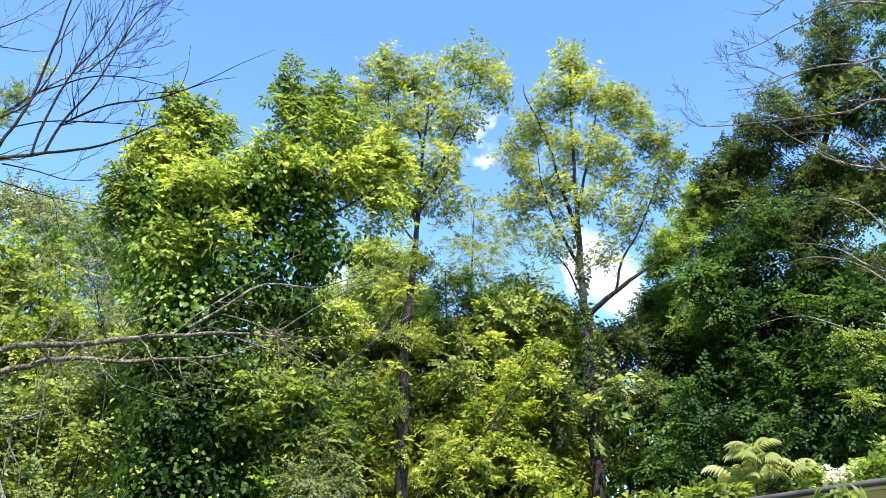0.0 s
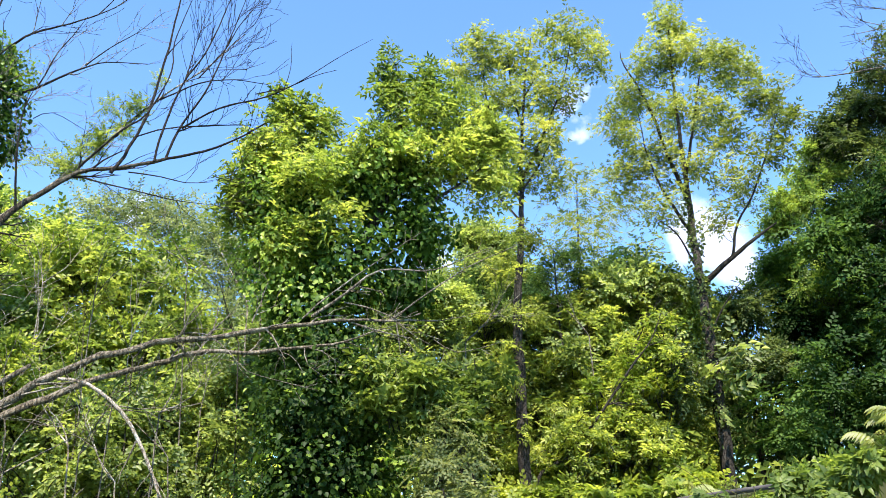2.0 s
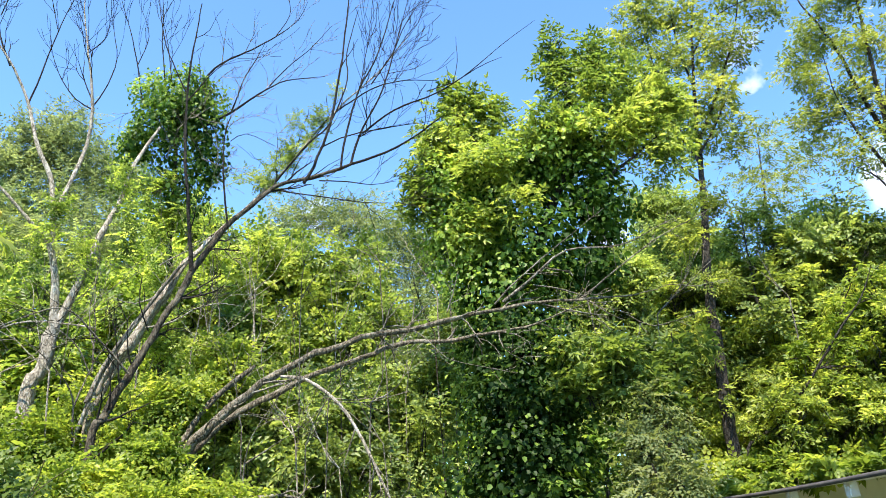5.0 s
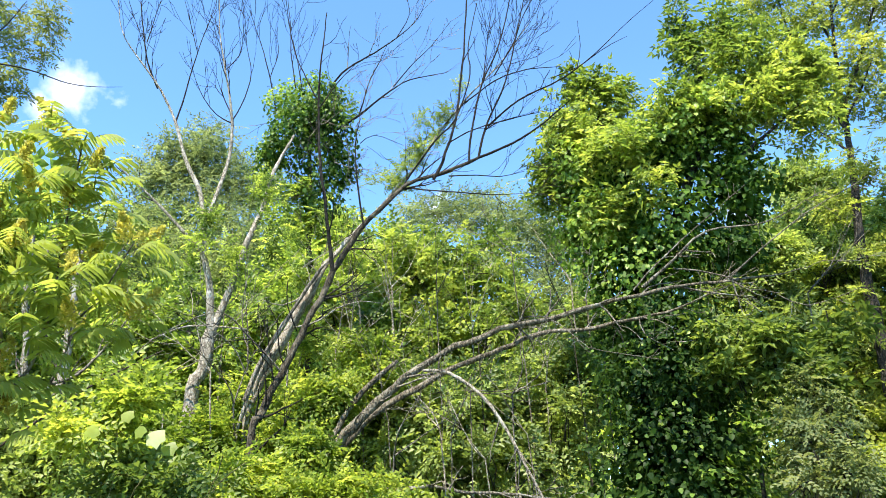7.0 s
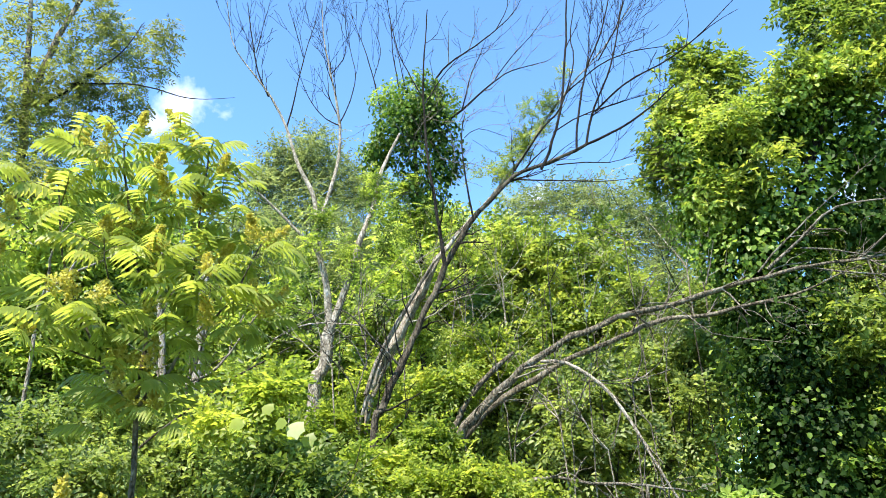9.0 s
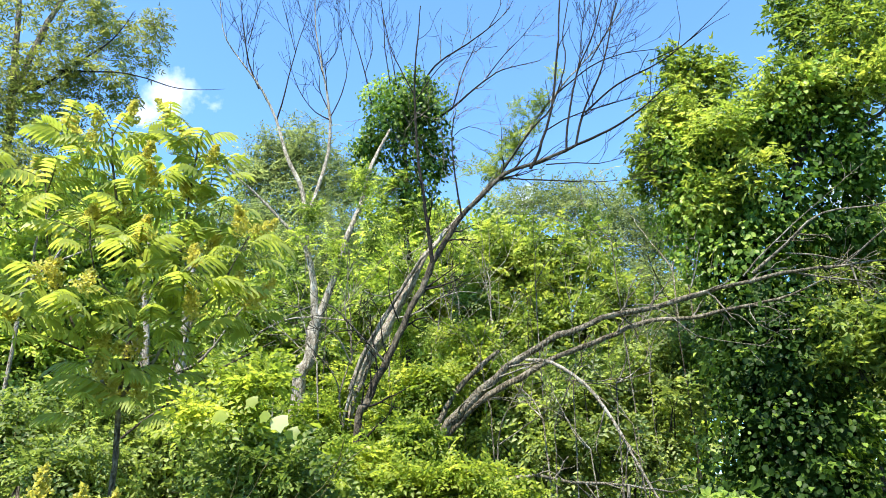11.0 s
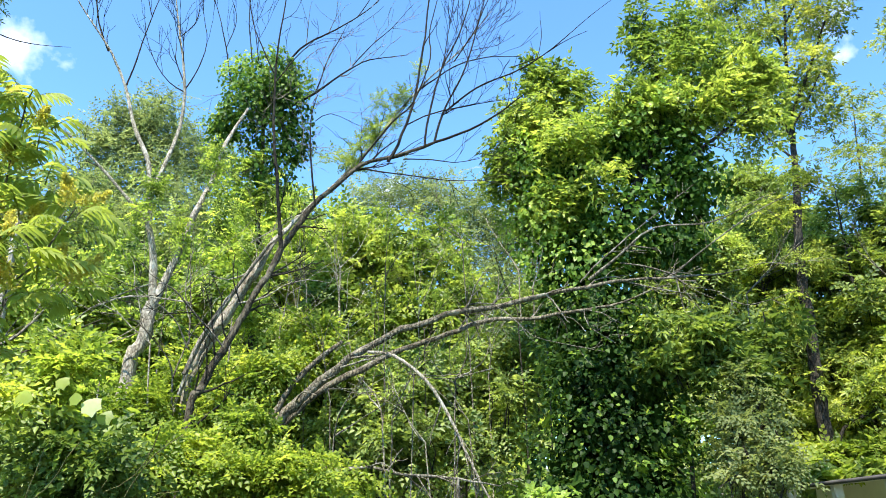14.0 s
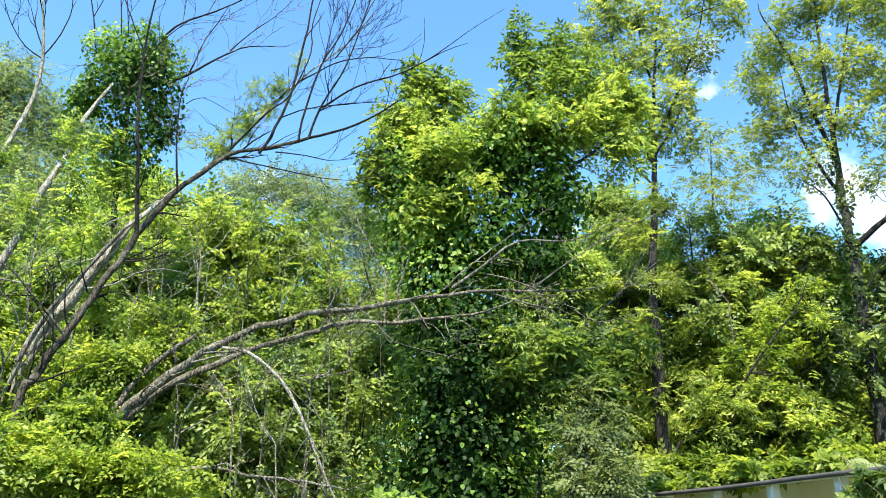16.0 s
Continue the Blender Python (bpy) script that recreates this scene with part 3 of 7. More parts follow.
def curtain(seed, corners, n, wide=0.34, high=0.11, deep=0.9, uneven=0.25):
    """Flat sprays spread between four corners (low left, low right, top left, top right), at several depths, with an uneven top."""
    rng = np.random.default_rng(seed)
    a, b, c, d = (np.array(p, float) for p in corners)
    away = unit(np.array([*(a + b)[:2], 0.0]))
    k, out = rng.normal(0, 4, 3), []
    for _ in range(n):
        u, v = rng.random(), rng.random()
        top = 1 - uneven * (0.5 + 0.5 * np.sin(k @ [u, 2.3 * u, 4.1 * u] + 6.3 * u)) - 0.12 * rng.random()
        p = (a + (b - a) * u) * (1 - v * top) + (c + (d - c) * u) * v * top + away * deep * rng.random()
        s = 0.6 + 0.8 * rng.random()
        out.append((tuple(p), (wide * s, wide * s, high * s), s * s))
    return out


# ---- ground ----
def build_ground():
    n = 120
    g = np.linspace(-1, 1, n)
    g = np.sign(g) * np.abs(g) ** 3 * 600
    x, y = np.meshgrid(g, g, indexing="ij")
    z = 0.10 * np.sin(x * 0.7) * np.cos(y * 0.6) + 0.05 * np.sin(x * 2.1 + y * 1.7)
    z *= np.clip((np.hypot(x, y) - 1.0) / 4.0, 0, 1)
    k = np.clip((np.hypot(x, y) - 26.0) / 40.0, 0, 1)
    z += 6.0 * k * k * (3 - 2 * k)
    i, j = np.meshgrid(np.arange(n - 1), np.arange(n - 1), indexing="ij")
    f = np.stack([i * n + j, (i + 1) * n + j, (i + 1) * n + j + 1, i * n + j + 1], -1).reshape(-1, 4)
    ob = new("ground", raw_mesh("ground", np.stack([x, y, z], -1).reshape(-1, 3), f, True))
    ob.data.materials.append(ground_material())
    tagged(ob, "uneven ground with leaf litter and weeds", "ground", kind="structure")


build_ground()

# ---- far woods and thicket that close the view ----
def far_woods():
    rng = np.random.default_rng(5)
    wood = thing("far_woods", (0, 30, 0), "distant wall of mixed green woodland behind the clearing", "woods", kind="stuff")
    blobs = []
    for k in range(120):
        a = radians(-75 + 150 * k / 119 + rng.normal(0, 1.2))
        d = 20 + 9 * rng.random()
        top = 5.6 + 2.0 * rng.random() + (3.0 if a > 0.3 else 0.0)
        for h in np.arange(1.6, top, 1.7):
            blobs.append(((-math.sin(a) * d, math.cos(a) * d, h), (1.6, 1.6, 1.1)))
    crown_part(wood, foliage(rng, blobs, L_FAR, 4, 4, 0.5, 0.3, 1.9), M_BUSH)


far_woods()


def undergrowth():
    rng = np.random.default_rng(6)
    brush = thing("undergrowth", (0, 14, 0), "low tangled green undergrowth between the trees", "undergrowth", kind="stuff")
    blobs = []
    for k in range(170):
        a = radians(-62 + 124 * (k + rng.random()) / 170)
        d = 10.8 + 5 * rng.random()
        blobs.append(((-math.sin(a) * d, math.cos(a) * d, 0.7 + 3.2 * rng.random() ** 1.3), (0.9, 0.9, 0.8)))
    crown_part(brush, foliage(rng, blobs, L_FAR, 9, 4, 0.35, 0.3, 0.62), M_MID)


undergrowth()


# ---- shed ----
def box(bm, corner_min, corner_max, m):
    a, b = Vector(corner_min), Vector(corner_max)
    made = bmesh.ops.create_cube(bm, size=1.0)["verts"]
    for v in made:
        v.co = m @ Vector((a[i] + (v.co[i] + 0.5) * (b[i] - a[i]) for i in range(3)))


def block(name, lo, hi, m, material, parent, bevel=0.006, label=""):
    bm = bmesh.new()
    box(bm, lo, hi, m)
    if bevel:
        bmesh.ops.bevel(bm, geom=bm.edges[:], offset=bevel, segments=2, affect="EDGES")
    me = bpy.data.meshes.new(name)
    bm.to_mesh(me)
    bm.free()
    return part(name, me, material, parent, label)


def build_shed():
    # x runs along the eave from its far corner towards the near one, y back from the eave, z up
    far, near = Vector((2.37, 9.41, 2.018)), Vector((4.32, 3.4, 2.255))
    along = (near - far).normalized()
    back = Vector((0, 0, 1)).cross(along).normalized()
    up = along.cross(back)
    frame_of = Matrix((along, back, up)).transposed().to_4x4()
    frame_of.translation = far
    shed = tagged(new("shed"), "low garden shed with cream eaves and a grey felt roof edge", "shed")
    shed.location = (far.x, far.y, 0)
    m = Matrix.Translation(-Vector(shed.location)) @ frame_of
    length = (near - far).length + 1.2
    tilt = Matrix.Rotation(radians(6), 4, "X")
    block("roof", (-0.06, -0.01, 0.006), (length, 1.34, 0.028), m @ tilt, M_ROOF, shed, 0.01)
    t = Tubes()
    rng = np.random.default_rng(3)
    pts = [m @ Vector((x, -0.025, 0.006 + 0.006 * math.sin(x * 2.3))) for x in np.linspace(-0.08, length, 26)]
    t.add(np.array([[*p, 0.020] for p in pts]), 10, 0.04, rng)
    part("eave_edge", t.mesh("eave_edge", (0, 0, 0)), M_ROOF, shed, "rounded grey felt roof edge")
    # boards of the soffit run back from the eave
    w = 0.62
    for k in range(int(length / w)):
        block("soffit_panel", (k * w + 0.006, 0.02, -0.008), ((k + 1) * w - 0.006, 0.62, 0.004), m @ tilt, M_SOFFIT, shed, 0.003)
    for k in range(int((length - 0.4) / 0.74)):
        block("rafter", (k * 0.74 + 0.32, 0.03, -0.135), (k * 0.74 + 0.38, 0.13, -0.012), m @ tilt, M_BRACKET, shed, 0.006, "white painted rafter end")
    block("wall", (0.02, 0.60, -2.0), (length - 0.1, 0.68, 0.06), m, M_SOFFIT, shed, 0.01)
    block("wall", (0.02, 0.69, -2.0), (0.10, 1.2, 0.0), m, M_SOFFIT, shed, 0.01)
    block("wall", (length - 0.2, 0.69, -2.0), (length - 0.12, 1.2, 0.0), m, M_SOFFIT, shed, 0.01)
    block("wall", (0.02, 1.21, -2.0), (length - 0.1, 1.28, 0.0), m, M_SOFFIT, shed, 0.01)


build_shed()


# ---- climber-covered tree ----
def vine_tree():
    rng = np.random.default_rng(11)
    base = foot((0.56, 7.18, 1.95))
    tree = thing("vine_covered_tree", base, "tall tree stem smothered in dark glossy climbing vine, shade put into its colour", "tree")
    stems = []
    stems.append(limb([(*base, 0.16), (*(0.56, 7.18, 2.72), 0.14), (*(0.52, 7.18, 3.67), 0.12), (*(0.34, 7.19, 4.77), 0.08), (*(0.19, 7.20, 5.66), 0.03)], tree, M_BARK, rng, "trunk", 12))
    stems.append(limb([(*(0.52, 7.18, 3.67), 0.09), (*(0.81, 7.15, 4.45), 0.07), (*(1.18, 7.10, 5.38), 0.05), (*(1.14, 7.11, 6.64), 0.012)], tree, M_BARK, rng))
    stems.append(limb([(*(0.87, 7.15, 4.50), 0.05), (*(1.53, 7.04, 5.03), 0.03), (*(2.03, 7.01, 5.43), 0.01)], tree, M_BARK, rng))
    stems.append(limb([(*(0.54, 7.18, 2.77), 0.05), (*(1.07, 6.92, 3.08), 0.03), (*(1.61, 6.71, 3.13), 0.01)], tree, M_BARK, rng))
    vines = blob_row(
        ((0.55, 7.08, 1.85), 0.92, 0.5, 1.2), ((0.57, 7.08, 2.37), 0.84, 0.5, 1.2), ((0.56, 7.08, 2.91), 0.74, 0.5, 1.0),
        ((0.51, 7.18, 3.45), 0.58, 0.45, 0.9), ((0.45, 7.19, 3.95), 0.56, 0.42, 0.9), ((0.17, 7.20, 4.42), 0.50, 0.42, 0.9),
        ((0.75, 7.16, 4.33), 0.62, 0.42, 0.8), ((0.01, 7.20, 4.96), 0.42, 0.40, 0.8), ((0.62, 7.17, 5.12), 0.50, 0.28, 0.9),
        ((1.23, 7.20, 4.99), 0.52, 0.40, 0.45), ((1.13, 7.11, 5.45), 0.42, 0.26, 0.8), ((1.47, 7.15, 4.73), 0.34, 0.34, 0.25),
        ((1.27, 7.19, 4.11), 0.30, 0.26, 0.25))
    tufts = [(c, tuple(1.06 * k for k in r), q) for c, r, q in vines[:4]]
    crown_part(tree, foliage(rng, tufts, L_VINE3, 44, 5, 0.09, 0.5, 0.55, clump=0.2, reach=0.1), M_IVY, "vine", "bunches of climbing vine leaves, sunlight put into their colour")
    # blobs meant as lit get the light tone, those meant as shaded the dark one
    crown_part(tree, skin(rng, [vines[k] for k in (4, 5, 7, 8, 10)], L_VINE, 3000, 0.68), M_IVY, "vine", "mid green climbing vine, sunlight put into its colour")
    crown_part(tree, skin(rng, [vines[k] for k in (6, 9, 11, 12)], L_VINE, 1500, 0.85), M_VINE, "vine", "climbing vine with gaps, shade put into its colour")
    crown_part(tree, skin(rng, vines[:4], L_VINE, 200, 0.66), M_IVY, "vine", "mid green climbing vine, sunlight put into its colour")
    # shaded lower column: darkness comes from the leaf colour
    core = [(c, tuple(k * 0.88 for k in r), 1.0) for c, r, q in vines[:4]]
    crown_part(tree, skin(rng, core, L_VINE, 2900, 0.7), M_DEEP, "vine", "dark glossy climbing vine, shade put into its colour")
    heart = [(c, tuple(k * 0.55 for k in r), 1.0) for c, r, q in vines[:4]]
    crown_part(tree, skin(rng, heart, L_VINE, 500, 2.0), M_DEEP, "vine", "dark inner climbing vine leaves, shade put into their colour")
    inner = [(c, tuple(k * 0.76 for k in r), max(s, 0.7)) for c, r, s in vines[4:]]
    crown_part(tree, skin(rng, inner, L_VINE, 1100, 1.0), M_VINE, "vine", "dark glossy climbing vine, shade put into its colour")
    lobes = blob_row(
        ((0.04, 7.20, 5.62), 0.30, 0.36, 0.8), ((-0.14, 7.20, 5.22), 0.32, 0.34, 0.7), ((-0.27, 7.19, 4.78), 0.28, 0.34, 0.45), ((0.42, 7.19, 5.77), 0.16, 0.30, 0.35),
        ((1.10, 7.12, 6.44), 0.16, 0.34, 0.5), ((1.33, 7.08, 6.00), 0.42, 0.34, 1.0), ((1.51, 7.04, 5.52), 0.46, 0.30, 1.0), ((0.91, 7.04, 5.48), 0.38, 0.22, 0.8),
        ((1.95, 7.04, 5.57), 0.36, 0.30, 0.6), ((1.69, 7.10, 6.27), 0.20, 0.20, 0.25), ((2.06, 7.00, 5.18), 0.28, 0.24, 0.3), ((0.16, 6.90, 4.47), 0.28, 0.24, 0.4), ((0.53, 6.78, 4.58), 0.26, 0.22, 0.3), ((0.33, 6.79, 5.06), 0.34, 0.22, 0.7), ((1.87, 7.06, 5.90), 0.34, 0.34, 0.7),
        ((-0.02, 7.20, 6.02), 0.11, 0.24, 0.3), ((0.20, 7.18, 5.98), 0.10, 0.20, 0.25), ((-0.28, 7.18, 5.48), 0.11, 0.22, 0.25), ((-0.38, 7.18, 5.05), 0.12, 0.22, 0.25), ((1.46, 7.08, 6.40), 0.12, 0.26, 0.3), ((2.20, 7.02, 5.78), 0.14, 0.20, 0.25))
    airy_crown(tree, rng, stems, lobes, L_BOX, M_BOX, M_TWIG, 105, 5, 0.09, 0.62, 0.4, 1.0, 0.5, "fresh green feather leaves")
    t = Tubes()
    low = blob_row(((1.02, 6.82, 3.23), 0.30, 0.14, 0.8), ((1.38, 6.76, 3.14), 0.34, 0.13, 0.9), ((1.68, 6.69, 2.98), 0.30, 0.12, 0.7), ((1.26, 6.73, 2.87), 0.24, 0.10, 0.5),
                   ((1.12, 6.55, 2.98), 0.34, 0.12, 0.8), ((1.50, 6.56, 2.70), 0.36, 0.13, 0.9), ((1.80, 6.66, 3.32), 0.36, 0.13, 0.8))
    crown_part(tree, foliage(rng, low, L_BOX, 22, 5, 0.12, 0.45, 0.9, t, reach=0.0, level=0.7), M_GLOSSY, "crown", "fresh green feather leaves")
    part("fine_twig", t.mesh("fine_twig", base), M_TWIG, tree, kind="stuff")


vine_tree()


# ---- bare leaning tree ----
def leaning_tree():
    rng = np.random.default_rng(21)
    base = foot((-2.64, 5.72, 2.20))
    tree = thing("leaning_dead_tree", base, "dead grey tree leaning over with bare spreading branches", "tree")
    t = Tubes()
    main = limb([(*base, 0.085), (*(-2.73, 5.90, 2.26), 0.075), (*(-2.70, 6.02, 2.64), 0.072), (*(-2.54, 6.20, 3.14), 0.07), (*(-2.31, 6.40, 3.85), 0.066), (*(-2.04, 6.49, 4.38), 0.058),
                 (*(-1.65, 6.60, 4.80), 0.045), (*(-1.29, 6.68, 4.94), 0.04), (*(-0.96, 6.63, 5.03), 0.033)], tree, M_STEMBARK, rng, "trunk", 12, 0.02, 0.10, thick=0.42)
    # split, rotten stem beside the trunk
    old = limb([(*(-3.09, 6.28, 1.98), 0.014), (*(-3.03, 6.31, 2.60), 0.018), (*(-2.90, 6.35, 2.98), 0.035), (*(-2.82, 6.38, 3.16), 0.068), (*(-2.57, 6.46, 3.70), 0.062), (*(-2.27, 6.57, 4.21), 0.034), (*(-1.86, 6.75, 4.77), 0.024), (*(-1.51, 6.84, 5.28), 0.020),
                (*(-1.23, 6.89, 5.67), 0.016), (*(-1.06, 6.92, 5.91), 0.013), (*(-0.81, 6.95, 6.18), 0.010), (*(-0.64, 6.97, 6.40), 0.008), (*(-0.44, 6.99, 6.72), 0.005)], tree, M_PALEBARK, rng, "limb", 12, 0.03, 0.25, "split weathered grey stem", 0.6)
    rows = []
    rows.append([(*(-3.06, 6.35, 2.27), 0.022), (*(-2.97, 6.40, 2.81), 0.032), (*(-2.80, 6.48, 3.27), 0.040), (*(-2.62, 6.54, 3.62), 0.034), (*(-2.46, 6.55, 3.92), 0.012), (*(-2.42, 6.57, 4.01), 0.003)])
    rows.append([(*(-3.03, 6.20, 2.39), 0.014), (*(-2.94, 6.22, 2.78), 0.022), (*(-2.82, 6.25, 3.15), 0.026), (*(-2.65, 6.33, 3.51), 0.016), (*(-2.59, 6.35, 3.67), 0.003)])
    rows.append([(*(-2.88, 6.27, 3.03), 0.012), (*(-2.70, 6.31, 3.43), 0.020), (*(-2.47, 6.40, 3.87), 0.018), (*(-2.30, 6.49, 4.14), 0.003)])
    for row in rows:
        limb(row, tree, M_PALEBARK, rng, "strand", 8, 0.03, 0.3, "torn strip of bleached wood", 0.8)
    limb([(*(-2.92, 6.14, 2.76), 0.035), (*(-2.82, 6.24, 3.17), 0.03), (*(-2.60, 6.34, 3.59), 0.028), (*(-2.38, 6.37, 3.96), 0.02)], tree, M_DEAD, rng, "limb", 8, thick=0.55)
    spike = limb([(*(-2.25, 6.31, 3.90), 0.035), (*(-2.29, 6.19, 4.43), 0.027), (*(-2.37, 6.16, 5.06), 0.022), (*(-2.40, 6.15, 5.79), 0.016), (*(-2.36, 6.16, 6.56), 0.008)], tree, M_TWIG, rng, "limb", 8, thick=0.55)
    thin = limb([(*(-2.00, 6.40, 4.32), 0.017), (*(-2.03, 6.28, 4.71), 0.013), (*(-2.06, 6.27, 5.12), 0.009), (*(-2.02, 6.28, 5.39), 0.005)], tree, M_TWIG, rng, "limb", 6)
    up1 = limb([(*(-0.96, 6.63, 5.03), 0.026), (*(-0.86, 6.64, 5.42), 0.021), (*(-0.67, 6.57, 5.77), 0.016), (*(-0.56, 6.58, 6.20), 0.012), (*(-0.41, 6.59, 6.90), 0.006)], tree, M_TWIG, rng, "limb", 7, thick=0.5)
    arm = limb([(*(-0.96, 6.63, 5.03), 0.028), (*(-0.63, 6.57, 5.11), 0.022), (*(-0.36, 6.49, 5.22), 0.017), (*(-0.11, 6.50, 5.42), 0.008)], tree, M_TWIG, rng, "limb", 7, thick=0.5)
    reach = limb([(*(-0.86, 6.64, 5.36), 0.02), (*(-0.54, 6.48, 5.51), 0.017), (*(-0.23, 6.40, 5.58), 0.014), (*(0.02, 6.30, 5.66), 0.012), (*(0.25, 6.19, 5.77), 0.009), (*(0.50, 6.18, 6.00), 0.006), (*(0.66, 6.18, 6.13), 0.005), (*(0.80, 6.18, 6.24), 0.003)], tree, M_TWIG, rng, "limb", 7, thick=0.5)
    limb([(*(0.02, 6.30, 5.66), 0.007), (*(0.07, 6.30, 5.90), 0.006), (*(0.06, 6.30, 6.18), 0.003)], tree, M_TWIG, rng, "limb", 5, thick=0.55)
    limb([(*(-1.65, 6.60, 4.86), 0.02), (*(-1.36, 6.56, 5.22), 0.018), (*(-1.17, 6.60, 5.45), 0.015), (*(-1.02, 6.62, 5.94), 0.013), (*(-1.03, 6.62, 6.26), 0.011), (*(-0.93, 6.64, 6.79), 0.007)], tree, M_TWIG, rng, "limb", 7, thick=0.5)
    low = limb([(*(-1.60, 6.61, 4.77), 0.014), (*(-1.18, 6.60, 4.68), 0.011), (*(-0.81, 6.55, 4.60), 0.008), (*(-0.49, 6.48, 4.55), 0.003)], tree, M_TWIG, rng, "limb", 5, thick=0.55)
    hook = limb([(*(-2.48, 6.12, 3.32), 0.012), (*(-2.52, 5.99, 3.51), 0.010), (*(-2.53, 5.99, 3.74), 0.007)], tree, M_TWIG, rng, "limb", 5, thick=0.55)
    bow = limb([(*(-2.58, 6.07, 2.97), 0.016), (*(-2.77, 5.88, 3.21), 0.013), (*(-2.90, 5.70, 3.37), 0.010), (*(-3.00, 5.54, 3.35), 0.008), (*(-3.26, 5.27, 3.11), 0.006), (*(-3.40, 5.06, 2.82), 0.003)], tree, M_DEAD, rng, "limb", 6)
    rows = []
    rows.append([(*(-1.40, 6.65, 4.86), 0.024), (*(-1.29, 6.68, 5.14), 0.020), (*(-1.20, 6.69, 5.39), 0.018), (*(-1.16, 6.70, 5.70), 0.017), (*(-1.09, 6.71, 6.26), 0.014), (*(-1.05, 6.72, 6.95), 0.010), (*(-1.06, 6.72, 7.46), 0.005)])
    rows.append([(*(-1.05, 6.62, 4.99), 0.016), (*(-1.00, 6.62, 5.42), 0.015), (*(-0.89, 6.64, 5.86), 0.012), (*(-0.70, 6.66, 6.34), 0.010), (*(-0.56, 6.68, 6.94), 0.006)])
    rows.append([(*(-1.12, 6.81, 5.74), 0.010), (*(-0.81, 6.85, 5.98), 0.009), (*(-0.47, 6.78, 6.03), 0.007), (*(-0.14, 6.70, 5.96), 0.004)])
    rows.append([(*(-0.81, 6.85, 6.04), 0.010), (*(-0.61, 6.87, 6.39), 0.009), (*(-0.50, 6.88, 6.70), 0.007), (*(-0.27, 6.89, 7.14), 0.004)])
    rows.append([(*(-1.27, 6.68, 5.24), 0.009), (*(-0.96, 6.63, 5.35), 0.008), (*(-0.64, 6.57, 5.37), 0.006), (*(-0.19, 6.50, 5.39), 0.003)])
    rows.append([(*(-0.22, 6.40, 5.65), 0.007), (*(0.04, 6.30, 5.68), 0.006), (*(0.24, 6.20, 5.74), 0.005), (*(0.48, 6.18, 5.85), 0.003)])
    rows.append([(*(-0.90, 6.74, 5.93), 0.008), (*(-0.86, 6.75, 6.29), 0.006), (*(-0.81, 6.75, 6.67), 0.004)])
    rows.append([(*(-1.24, 6.59, 4.85), 0.009), (*(-0.97, 6.53, 4.80), 0.007), (*(-0.76, 6.56, 4.78), 0.005), (*(-0.52, 6.48, 4.77), 0.003)])
    rows.append([(*(-2.41, 6.14, 5.57), 0.010), (*(-2.54, 6.09, 5.85), 0.008), (*(-2.64, 6.05, 6.11), 0.007), (*(-2.73, 6.01, 6.64), 0.004)])
    rows.append([(*(-2.39, 6.15, 5.48), 0.009), (*(-2.24, 6.21, 5.76), 0.007), (*(-2.06, 6.27, 6.02), 0.004)])
    for row in rows:
        c = limb(row, tree, M_TWIG, rng, "limb", 6, 0.015, thick=0.75)
        bare_twigs(t, rng, c, 4 if row[0][0] < -0.9 or row[-1][2] > 6.6 else 0, 0.5, 0.25, 1, 0.6, (0.15, 0, 0.4), 0.5)
    for c, n, size, lev in ((up1, 8, 0.5, 2), (reach[: len(reach) // 2], 3, 0.35, 1), (arm, 4, 0.35, 1), (low, 6, 0.4, 1), (spike, 4, 0.35, 1), (bow, 6, 0.4, 1), (thin, 2, 0.25, 1)):
        bare_twigs(t, rng, c, n, size, 0.15, lev, 0.15, (0.25, 0, 0.05), 0.9)
    bare_twigs(t, rng, old, 18, 0.65, 0.6, 2, 0.6, (0.2, 0, 0.4), 0.5, 4)
    bare_twigs(t, rng, main, 18, 0.55, 0.3, 2, 0.15, (0.3, 0, 0.0))
    rows = []
    rows.append([(*(-3.67, 5.85, 3.25), 0.007), (*(-3.50, 5.95, 3.36), 0.008), (*(-3.31, 6.06, 3.41), 0.009), (*(-2.98, 6.22, 3.39), 0.010)])
    rows.append([(*(-2.58, 6.29, 3.40), 0.010), (*(-2.34, 6.28, 3.45), 0.008), (*(-2.20, 6.33, 3.56), 0.007), (*(-1.98, 6.30, 3.60), 0.005), (*(-1.80, 6.35, 3.58), 0.003)])
    rows.append([(*(-2.57, 6.40, 3.99), 0.008), (*(-2.37, 6.37, 4.09), 0.006), (*(-2.12, 6.35, 4.22), 0.003)])
    rows.append([(*(-2.92, 6.14, 2.98), 0.009), (*(-3.00, 5.99, 3.20), 0.007), (*(-3.11, 5.82, 3.31), 0.005), (*(-3.23, 5.75, 3.40), 0.003)])
    rows.append([(*(-2.54, 6.42, 3.74), 0.009), (*(-2.68, 6.25, 3.60), 0.007), (*(-2.80, 6.09, 3.61), 0.004)])
    for row in rows:
        c = limb(row, tree, M_PALEBARK, rng, "limb", 6, 0.02, label="bleached bare side branch", thick=0.8)
        bare_twigs(t, rng, c, 4, 0.3, 0.2, 1, 0.0, (0, 0, 0.05), 0.9)
    bare_twigs(t, rng, hook, 2, 0.3, 0.2, 1)
    part("fine_twig", t.mesh("fine_twig", base), M_TWIG, tree, kind="stuff")
